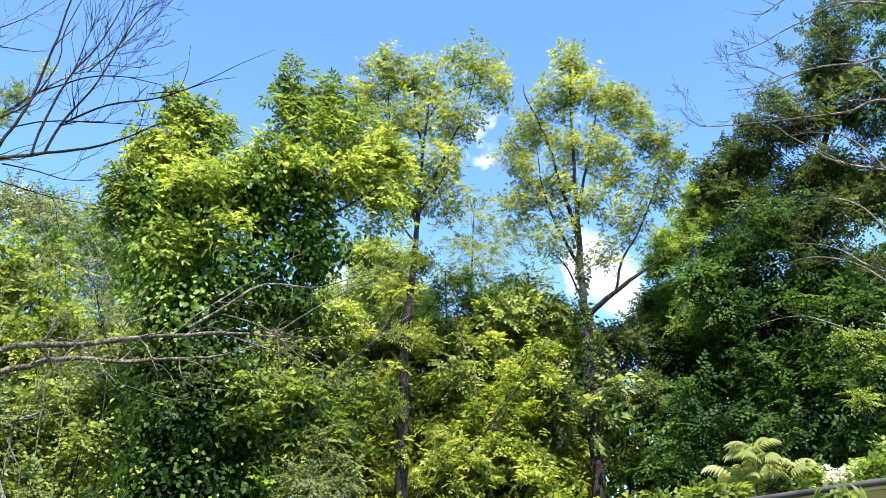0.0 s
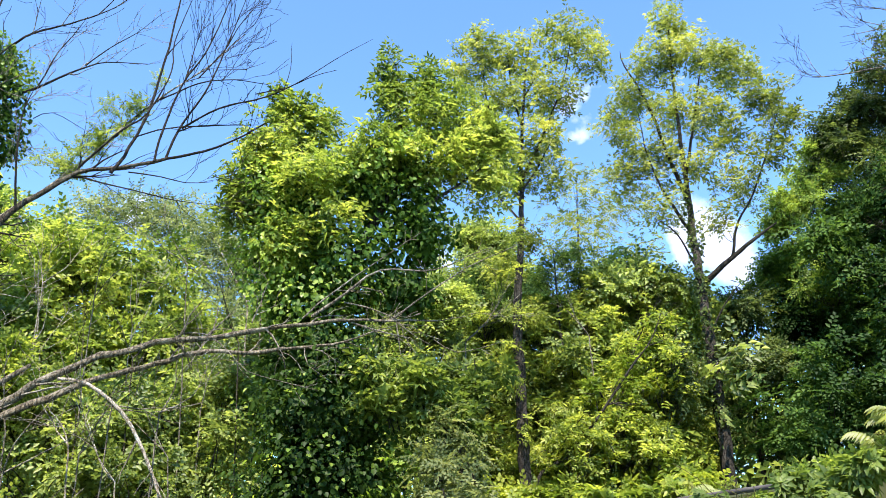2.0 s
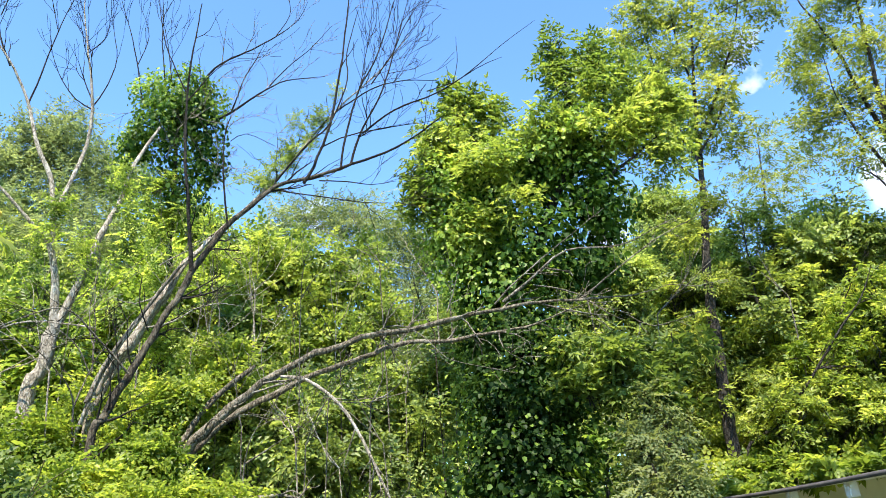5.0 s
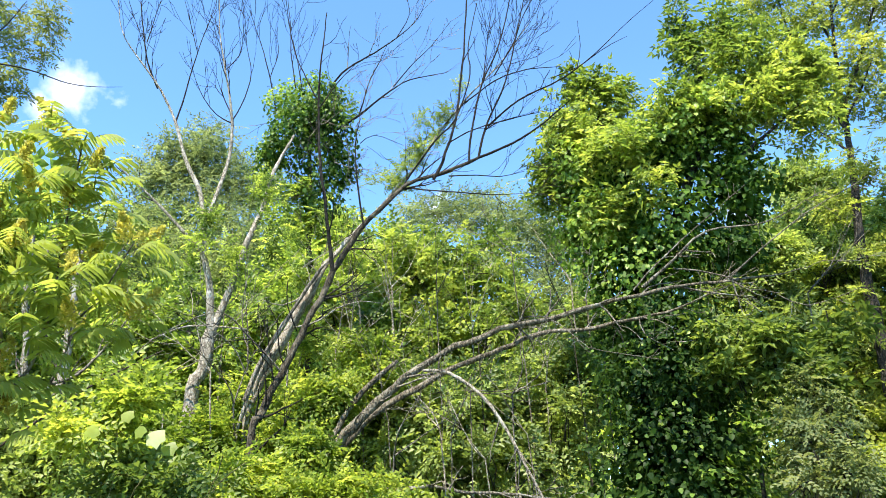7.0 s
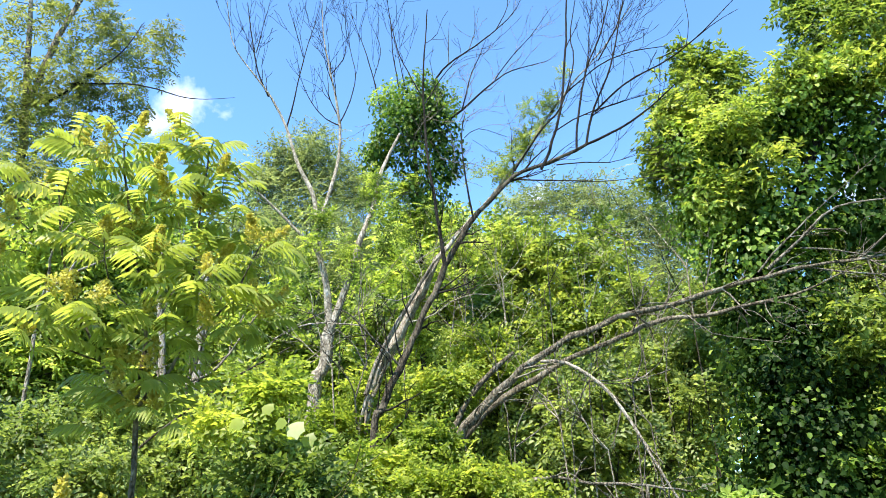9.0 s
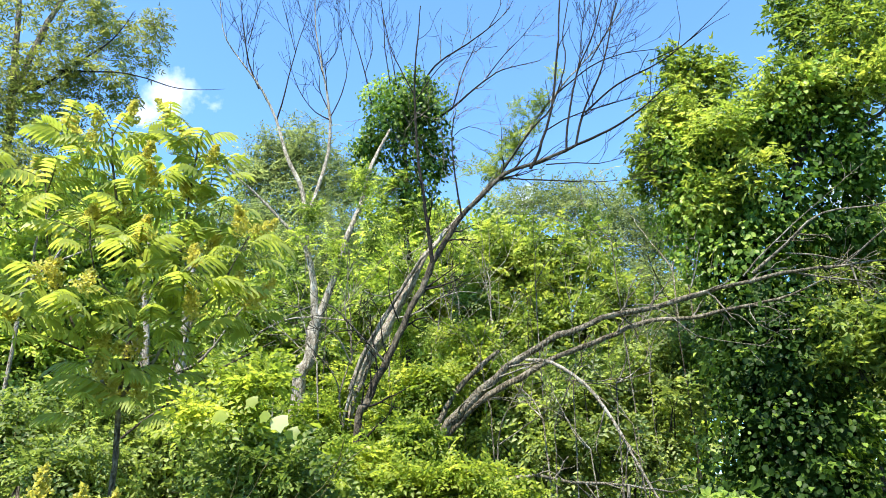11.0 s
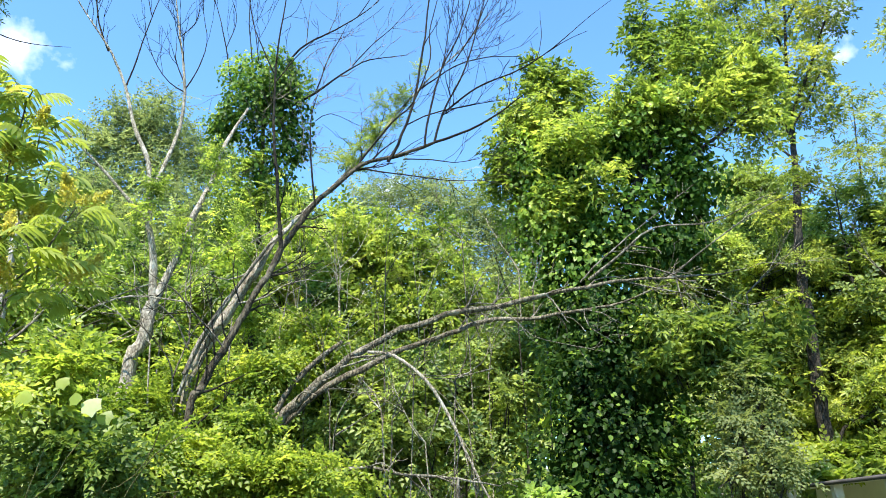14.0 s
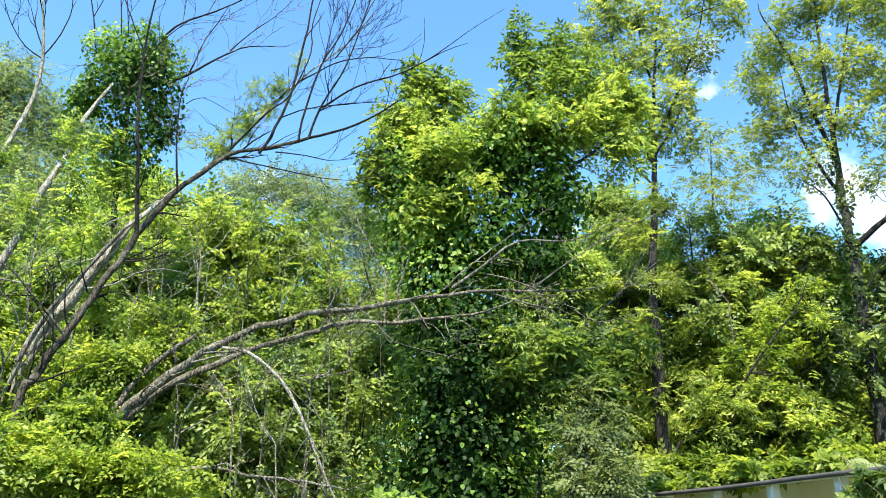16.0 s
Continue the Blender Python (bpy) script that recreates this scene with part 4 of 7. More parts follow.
    few = blob_row(((-1.37, 6.86, 5.55), 0.13, 0.13, 0.7), ((-1.50, 6.84, 5.37), 0.15, 0.15, 0.8), ((-1.63, 6.81, 5.17), 0.17, 0.17, 0.9), ((-1.75, 6.78, 4.97), 0.18, 0.15, 0.9), ((-1.16, 6.90, 5.91), 0.04, 0.15, 0.2), ((-1.90, 6.74, 4.81), 0.2, 0.12, 0.7), ((-1.54, 6.83, 5.61), 0.08, 0.08, 0.3))
    crown_part(tree, foliage(rng, few, L_SMALL, 34, 4, 0.1, 0.0, 0.5, reach=1.2), M_BOX, "vine", "few climbing leaves on the bare limb")


leaning_tree()


# ---- low arching limbs ----
def arching_tree():
    rng = np.random.default_rng(31)
    base = foot((-2.35, 6.27, 1.89))
    tree = thing("arching_fallen_tree", base, "half-fallen dead tree with two long arching grey limbs", "tree")
    a = limb([(*base, 0.09), (*(-2.30, 6.29, 2.02), 0.088), (*(-2.15, 6.24, 2.31), 0.086), (*(-1.98, 6.19, 2.52), 0.084), (*(-1.78, 6.20, 2.71), 0.08), (*(-1.45, 6.23, 2.96), 0.066), (*(-0.87, 6.29, 3.23), 0.056), (*(-0.49, 6.28, 3.32), 0.05), (*(-0.09, 6.25, 3.41), 0.045),
              (*(0.35, 6.19, 3.49), 0.04), (*(0.35, 6.19, 3.48), 0.04), (*(0.74, 6.16, 3.47), 0.03), (*(1.10, 6.10, 3.46), 0.024), (*(1.37, 6.05, 3.50), 0.014), (*(1.62, 5.98, 3.52), 0.006)][:8] +
             [(*(0.68, 6.16, 3.49), 0.03), (*(1.07, 6.11, 3.49), 0.022), (*(1.32, 6.06, 3.49), 0.014), (*(1.60, 5.99, 3.52), 0.006)], tree, M_LIMB, rng, "limb", 10, 0.03, 0.14, thick=0.43)
    b = limb([(*(-2.23, 6.32, 2.22), 0.06), (*(-2.01, 6.34, 2.50), 0.06), (*(-1.73, 6.37, 2.71), 0.06), (*(-1.32, 6.47, 2.96), 0.056), (*(-0.99, 6.53, 3.11), 0.052), (*(-0.61, 6.57, 3.24), 0.048), (*(-0.20, 6.60, 3.29), 0.04), (*(0.21, 6.60, 3.35), 0.034),
              (*(0.40, 6.59, 3.38), 0.028), (*(0.69, 6.56, 3.44), 0.02), (*(0.94, 6.43, 3.52), 0.012), (*(1.10, 6.30, 3.52), 0.006)], tree, M_LIMB, rng, "limb", 10, 0.03, 0.14, thick=0.43)
    h = limb([(*(-1.41, 6.24, 2.95), 0.022), (*(-1.19, 6.19, 2.91), 0.024), (*(-0.92, 6.13, 2.71), 0.023), (*(-0.72, 6.11, 2.42), 0.021), (*(-0.59, 6.07, 2.15), 0.018), (*(-0.44, 6.08, 1.87), 0.014), (*(-0.32, 6.09, 1.68), 0.008)], tree, M_PALEBARK, rng, "limb", 8, 0.008, thick=0.62)
    limb([(*(-2.25, 6.36, 2.39), 0.040), (*(-2.11, 6.57, 2.77), 0.038), (*(-1.90, 6.63, 2.99), 0.036), (*(-1.74, 6.67, 3.14), 0.030)], tree, M_LIMB, rng, "limb", 8, 0.02, 0.15)
    t = Tubes()
    fans = []
    fans.append([(*(0.39, 6.19, 3.51), 0.020), (*(0.64, 6.12, 3.69), 0.015), (*(0.91, 6.03, 3.88), 0.011), (*(1.33, 5.90, 3.87), 0.007), (*(1.69, 5.76, 4.01), 0.003)])
    fans.append([(*(0.32, 6.19, 3.49), 0.012), (*(0.51, 6.18, 3.69), 0.009), (*(0.86, 6.14, 3.97), 0.006), (*(1.25, 6.07, 4.26), 0.003)])
    fans.append([(*(1.03, 6.11, 3.50), 0.011), (*(1.28, 5.96, 3.68), 0.008), (*(1.64, 5.77, 3.90), 0.006), (*(1.97, 5.56, 4.02), 0.003)])
    fans.append([(*(0.64, 6.17, 3.64), 0.010), (*(0.81, 6.10, 3.59), 0.009), (*(1.06, 6.01, 3.47), 0.006)])
    fans.append([(*(1.06, 6.11, 3.49), 0.010), (*(1.09, 6.10, 3.36), 0.008), (*(1.10, 6.10, 3.21), 0.003)])
    fans.append([(*(0.64, 6.17, 3.50), 0.013), (*(0.85, 6.14, 3.42), 0.010), (*(1.10, 6.10, 3.36), 0.006)])
    fans.append([(*(1.33, 5.95, 3.31), 0.006), (*(1.52, 5.91, 3.21), 0.005), (*(1.84, 5.71, 3.26), 0.003)])
    fans.append([(*(-0.37, 6.29, 3.33), 0.008), (*(-0.23, 6.20, 3.21), 0.006), (*(-0.07, 6.10, 3.04), 0.005), (*(0.17, 6.10, 2.97), 0.004), (*(0.47, 5.98, 2.88), 0.003)])
    fans.append([(*(-0.37, 6.29, 3.33), 0.006), (*(-0.46, 6.18, 3.16), 0.004), (*(-0.52, 6.18, 3.02), 0.003)])
    fans.append([(*(0.36, 6.59, 3.38), 0.007), (*(0.39, 6.49, 3.20), 0.005), (*(0.59, 6.37, 3.03), 0.003)])
    fans.append([(*(-0.07, 6.25, 3.45), 0.009), (*(-0.02, 6.25, 3.60), 0.006), (*(0.03, 6.30, 3.82), 0.003)])
    for row in fans:
        c = limb(row, tree, M_DEAD, rng, "branch", 6, 0.02, thick=0.7)
        bare_twigs(t, rng, c, 3, 0.22, 0.2, 1, 0.1, (0, 0, 0.1))
    bare_twigs(t, rng, a, 16, 0.35, 0.4, 1, 0.1)
    bare_twigs(t, rng, b, 10, 0.35, 0.4, 1, -0.2)
    bare_twigs(t, rng, h, 9, 0.35, 0.2, 1, -0.1, spread=0.5)
    part("fine_twig", t.mesh("fine_twig", base), M_DEAD, tree, kind="stuff")


arching_tree()


def fallen_log():
    rng = np.random.default_rng(41)
    a = (-1.67, 5.76, 2.02)
    log = thing("fallen_branch", foot((-1.07, 5.90, 1.99), 1.25), "fallen grey branch lying across the undergrowth", "branch")
    c = limb([(*a, 0.024), (*(-1.49, 5.81, 1.99), 0.022), (*(-1.27, 5.86, 2.02), 0.020), (*(-1.03, 5.91, 1.97), 0.018), (*(-0.72, 5.96, 1.96), 0.015), (*(-0.33, 5.99, 1.90), 0.008)], log, M_DEAD, rng, "limb", 8, 0.03, 0.1)
    t = Tubes()
    bare_twigs(t, rng, c, 8, 0.4, 0.2, 1, -0.1)
    grow(t, rng, c[2, :3], (0, 0, -1), 1.4, 0.02, 1, -0.2)
    grow(t, rng, c[-4, :3], (0.1, 0, -1), 1.3, 0.014, 1, -0.2)
    part("fine_twig", t.mesh("fine_twig", log.location), M_DEAD, log, kind="stuff")


fallen_log()


# ---- pale forked dead tree ----
def forked_tree():
    rng = np.random.default_rng(51)
    base = foot((-3.54, 6.50, 2.49))
    tree = thing("forked_dead_tree", base, "pale forked dead tree with bare upper branches", "tree")
    t = Tubes()
    limb([(*base, 0.10), (*(-3.60, 6.47, 2.69), 0.084), (*(-3.53, 6.50, 3.11), 0.076), (*(-3.49, 6.52, 3.49), 0.075)], tree, M_PALEBARK, rng, "trunk", 12, thick=0.72, lumps=0.1)
    a = limb([(*(-3.49, 6.53, 3.47), 0.06), (*(-3.54, 6.50, 3.88), 0.05), (*(-3.65, 6.50, 4.30), 0.045), (*(-3.77, 6.48, 4.40), 0.03), (*(-4.03, 6.33, 4.70), 0.02), (*(-4.37, 6.09, 5.05), 0.008)], tree, M_PALEBARK, rng, thick=0.66, lumps=0.09)
    limb([(*(-3.49, 6.53, 3.47), 0.058), (*(-3.36, 6.59, 3.95), 0.05), (*(-3.26, 6.64, 4.37), 0.045), (*(-3.19, 6.79, 4.79), 0.036), (*(-3.17, 6.91, 5.22), 0.03), (*(-3.07, 7.17, 5.81), 0.02)], tree, M_PALEBARK, rng, thick=0.66, lumps=0.09)
    c = limb([(*(-3.62, 6.57, 4.09), 0.035), (*(-3.78, 6.60, 4.91), 0.036), (*(-3.98, 6.59, 5.32), 0.03), (*(-4.16, 6.60, 5.79), 0.022), (*(-4.35, 6.47, 6.21), 0.016), (*(-4.55, 6.34, 6.51), 0.011), (*(-4.70, 6.23, 6.81), 0.008), (*(-4.78, 6.17, 7.35), 0.005)], tree, M_PALEBARK, rng, thick=0.66, lumps=0.09)
    d = limb([(*(-3.71, 6.63, 4.66), 0.032), (*(-3.67, 6.77, 5.10), 0.03), (*(-3.66, 6.89, 5.48), 0.027), (*(-3.66, 6.89, 5.86), 0.024), (*(-3.71, 6.86, 6.21), 0.019), (*(-3.79, 6.82, 6.60), 0.014), (*(-3.86, 6.78, 7.04), 0.009), (*(-3.91, 6.75, 7.66), 0.005)], tree, M_PALEBARK, rng, thick=0.66, lumps=0.09)
    rows = []
    rows.append([(*(-4.34, 6.48, 6.16), 0.016), (*(-4.45, 6.40, 6.47), 0.013), (*(-4.53, 6.35, 6.90), 0.010), (*(-4.59, 6.30, 7.33), 0.006)])
    rows.append([(*(-4.48, 6.39, 6.70), 0.009), (*(-4.44, 6.41, 6.99), 0.007), (*(-4.39, 6.44, 7.35), 0.004)])
    rows.append([(*(-4.16, 6.60, 5.79), 0.014), (*(-4.11, 6.63, 6.13), 0.012), (*(-4.07, 6.66, 6.48), 0.010), (*(-4.03, 6.68, 6.78), 0.008), (*(-3.96, 6.72, 7.14), 0.006), (*(-3.90, 6.75, 7.54), 0.004)])
    rows.append([(*(-4.05, 6.67, 6.72), 0.008), (*(-4.12, 6.63, 6.99), 0.006), (*(-4.22, 6.56, 7.39), 0.004)])
    rows.append([(*(-3.67, 6.88, 5.88), 0.013), (*(-3.81, 6.81, 5.96), 0.010), (*(-3.94, 6.73, 6.13), 0.008), (*(-4.04, 6.67, 6.38), 0.004)])
    rows.append([(*(-3.66, 6.89, 5.93), 0.012), (*(-3.57, 6.94, 6.21), 0.010), (*(-3.53, 6.96, 6.53), 0.008), (*(-3.59, 6.93, 6.86), 0.006), (*(-3.64, 6.90, 7.31), 0.004)])
    rows.append([(*(-3.77, 6.83, 6.53), 0.009), (*(-3.66, 6.89, 6.73), 0.007), (*(-3.63, 6.90, 7.00), 0.004)])
    rows.append([(*(-3.34, 7.27, 6.19), 0.014), (*(-3.43, 7.23, 6.63), 0.011), (*(-3.54, 7.17, 7.05), 0.008), (*(-3.69, 7.10, 7.50), 0.005)])
    rows.append([(*(-3.16, 7.35, 6.51), 0.012), (*(-3.22, 7.32, 6.92), 0.010), (*(-3.25, 7.31, 7.31), 0.008), (*(-3.31, 7.29, 7.80), 0.005)])
    rows.append([(*(-3.09, 7.38, 6.51), 0.010), (*(-3.15, 7.35, 6.85), 0.008), (*(-3.22, 7.32, 7.16), 0.005)])
    rows.append([(*(-3.43, 7.23, 6.63), 0.008), (*(-3.36, 7.26, 7.03), 0.006), (*(-3.49, 7.20, 7.41), 0.004)])
    for row in rows:
        k = limb(row, tree, M_TWIG, rng, "branch", 6, 0.012, thick=0.62)
        bare_twigs(t, rng, k, 5, 0.55, 0.2, 1, 0.7, (0, 0, 0.6), 0.45)
    bare_twigs(t, rng, c, 9, 0.6, 0.45, 2, 0.7, (0, 0, 0.5), 0.5)
    bare_twigs(t, rng, d, 10, 0.6, 0.45, 2, 0.7, (0, 0, 0.5), 0.5)
    bare_twigs(t, rng, a, 6, 0.4, 0.3, 1)
    part("fine_twig", t.mesh("fine_twig", base), M_TWIG, tree, kind="stuff")
    few = blob_row(((-3.66, 6.44, 4.45), 0.16, 0.34, 1.0), ((-3.42, 6.48, 4.05), 0.20, 0.30, 0.8), ((-3.20, 6.74, 4.91), 0.12, 0.30, 0.7), ((-3.08, 6.70, 4.30), 0.20, 0.40, 0.9), ((-3.90, 6.40, 4.20), 0.25, 0.35, 0.8))
    crown_part(tree, foliage(rng, few, L_SMALL, 36, 4, 0.1, 0.3, 0.62, reach=0.6), M_BUSH, "vine", "climbing leaves on the pale limbs")


forked_tree()


def pale_snags():
    """Two thin pale trunks and a fallen twig in the thicket beside the sumac."""
    rng = np.random.default_rng(55)
    for pts, r in (([(-4.31, 5.06, 3.95), (-4.29, 5.08, 3.49), (-4.24, 5.12, 2.94), (-4.21, 5.15, 2.50)], 0.026), ([(-3.90, 5.13, 3.95), (-3.91, 5.12, 3.58), (-3.90, 5.13, 2.81), (-3.95, 5.12, 2.35)], 0.037)):
        base = foot(pts[-1])
        snag = thing("pale_snag", base, "thin pale dead trunk standing among the leaves", "tree", "pale snags by the sumac")
        c = limb([(*base, r * 1.2)] + [(*p, r * (1.1 - 0.15 * k)) for k, p in enumerate(reversed(pts))], snag, M_PALEBARK, rng, "trunk", 9, 0.02, 0.1, thick=1.0)
        t = Tubes()
        bare_twigs(t, rng, c, 6, 0.5, 0.5, 1, 0.2, (0, 0, 0.2), 0.8)
        part("fine_twig", t.mesh("fine_twig", base), M_DEAD, snag, kind="stuff")
    twig = thing("fallen_twig", (-3.13, 3.96, 2.30), "long thin dark twig caught slantwise in the leaves", "twig")
    limb([(-3.30, 3.86, 2.12, 0.008), (-3.13, 3.96, 2.30, 0.008), (-2.95, 4.09, 2.49, 0.007), (-2.71, 4.25, 2.68, 0.005), (-2.60, 4.32, 2.76, 0.003)], twig, M_STEMBARK, rng, "stem", 6, thick=1.0)


pale_snags()


def vine_clump():
    rng = np.random.default_rng(61)
    base = foot((-2.99, 7.64, 3.79))
    tree = thing("vine_topped_snag", base, "bare snag topped with a rounded clump of vine leaves", "tree")
    limb([(*base, 0.06), (*(-2.96, 7.65, 3.80), 0.05), (*(-3.01, 7.63, 4.70), 0.045), (*(-3.04, 7.62, 5.53), 0.04), (*(-3.08, 7.60, 6.33), 0.02)], tree, M_STEMBARK, rng, "trunk", 10)
    t = Tubes()
    rows = []
    rows.append([(*(-2.90, 7.67, 6.57), 0.018), (*(-2.71, 7.63, 6.84), 0.016), (*(-2.32, 7.66, 7.09), 0.013), (*(-2.07, 7.73, 7.31), 0.010), (*(-1.82, 7.79, 7.60), 0.006), (*(-1.73, 7.81, 7.86), 0.003)])
    rows.append([(*(-2.80, 7.71, 6.12), 0.02), (*(-2.51, 7.70, 6.28), 0.019), (*(-2.32, 7.66, 6.39), 0.016), (*(-2.07, 7.73, 6.63), 0.012), (*(-1.91, 7.77, 6.73), 0.009), (*(-1.49, 7.86, 6.82), 0.004)])
    rows.append([(*(-2.51, 7.70, 6.28), 0.013), (*(-2.43, 7.62, 6.40), 0.011), (*(-2.36, 7.64, 6.71), 0.009), (*(-2.25, 7.68, 6.99), 0.006), (*(-2.17, 7.70, 7.23), 0.003)])
    rows.append([(*(-2.10, 7.72, 6.62), 0.010), (*(-1.92, 7.77, 6.89), 0.008), (*(-1.68, 7.82, 7.18), 0.006), (*(-1.43, 7.87, 7.54), 0.003)])
    rows.append([(*(-2.07, 7.73, 7.31), 0.008), (*(-1.93, 7.76, 7.62), 0.006), (*(-1.96, 7.76, 7.91), 0.004)])
    rows.append([(*(-2.49, 7.71, 5.92), 0.007), (*(-2.30, 7.66, 5.98), 0.005), (*(-1.99, 7.75, 5.86), 0.003)])
    for row in rows:
        c = limb(row, tree, M_TWIG, rng, "limb", 6, 0.012, thick=0.75)
        bare_twigs(t, rng, c, 6, 0.5, 0.2, 1, 0.5, (0.2, 0, 0.3), 0.55)
    for k in range(26):
        p, d = in_blob(rng, ((-2.94, 7.55, 5.84), (0.5, 0.4, 0.55)), 1)
        grow(t, rng, p[0], rng.normal(0, 0.6, 3) + [0, 0, 0.35], 0.6, 0.006, 2, 0.2)
    part("fine_twig", t.mesh("fine_twig", base), M_DEAD, tree, kind="stuff")
    mass = blob_row(((-3.08, 7.60, 6.41), 0.36, 0.28, 1.0), ((-2.89, 7.67, 6.15), 0.32, 0.30, 0.9), ((-3.24, 7.42, 6.00), 0.30, 0.28, 0.8), ((-2.97, 7.64, 5.64), 0.36, 0.30, 0.7), ((-3.41, 7.35, 5.74), 0.20, 0.2, 0.5), ((-2.73, 7.73, 5.61), 0.18, 0.22, 0.35), ((-3.02, 7.62, 5.24), 0.26, 0.2, 0.5))
    crown_part(tree, skin(rng, mass, L_VINE, 1050, 0.72), M_VINE, "vine", "rounded clump of vine leaves")
    veil = blob_row(((-2.97, 7.54, 4.79), 0.2, 0.24, 1.0), ((-2.97, 7.54, 4.33), 0.24, 0.24, 1.0), ((-3.16, 7.46, 5.19), 0.22, 0.2, 0.8), ((-2.90, 7.56, 3.89), 0.3, 0.24, 1.0), ((-2.94, 7.50, 3.45), 0.32, 0.26, 1.2), ((-2.99, 7.45, 3.0), 0.34, 0.26, 1.2))
    crown_part(tree, foliage(rng, veil, L_SMALL, 60, 4, 0.1, 0.4, 0.65), M_BUSH, "vine", "hanging vine leaves below the clump")
    # sunlight on the clump is put in by the lighter leaf tone
    top = blob_row(((-3.08, 7.60, 6.60), 0.30, 0.18, 1.0), ((-3.35, 7.38, 6.37), 0.2, 0.2, 0.8), ((-2.74, 7.73, 6.34), 0.2, 0.24, 0.7))
    crown_part(tree, skin(rng, top + mass, L_VINE, 760, 0.54), M_IVY, "vine", "vine leaves with sunlight put into their colour")


vine_clump()


# ---- the two ash trees ----
def ash_tree(label, seed, base, trunk, r0, rows, masses, tips, bark):
    rng = np.random.default_rng(seed)
    tree = thing("ash_tree", base, label, "tree")
    pts = [base, *trunk]
    stems = [limb([(*p, r0 * (0.1 + 0.9 * (1 - i / (len(pts) - 1)) ** 1.25)) for i, p in enumerate(pts)], tree, bark, rng, "trunk", 10)]
    for row in rows:
        stems.append(limb(row, tree, M_TWIG, rng, "limb", 7, thick=0.6))
    airy_crown(tree, rng, stems, masses, L_ASHFINE, M_ASH, M_TWIG, tips, 6, 0.10, 0.95, 0.15, 0.9, 0.8)
    return tree


def sparse_tree(label, seed, base, trunk, masses, material, tips):
    rng = np.random.default_rng(seed)
    tree = thing("young_tree", base, label, "tree")
    pts = [base, *trunk]
    stem = limb([(*p, 0.07 * (1 - 0.85 * i / (len(pts) - 1))) for i, p in enumerate(pts)], tree, M_STEMBARK, rng, "trunk", 8)
    airy_crown(tree, rng, [stem], masses, L_ASHBIG, material, M_STEMBARK, tips, 4, 0.1, 0.75, 0.15, 0.9, 0.8)


def feathery_tree(name, label, seed, base, trunk, masses, tips, size, material):
    """A tree of fine narrow leaves in upright plumes."""
    rng = np.random.default_rng(seed)
    tree = thing(name, base, label, "tree")
    pts = [base, *trunk]
    stems = [limb([(*p, 0.1 * (1 - 0.85 * i / (len(pts) - 1))) for i, p in enumerate(pts)], tree, M_BARK, rng, "trunk", 8)]
    airy_crown(tree, rng, stems, masses, L_FINE, material, M_STEM, tips, 4, 0.14, size, 0.0, 1.0, 0.7)


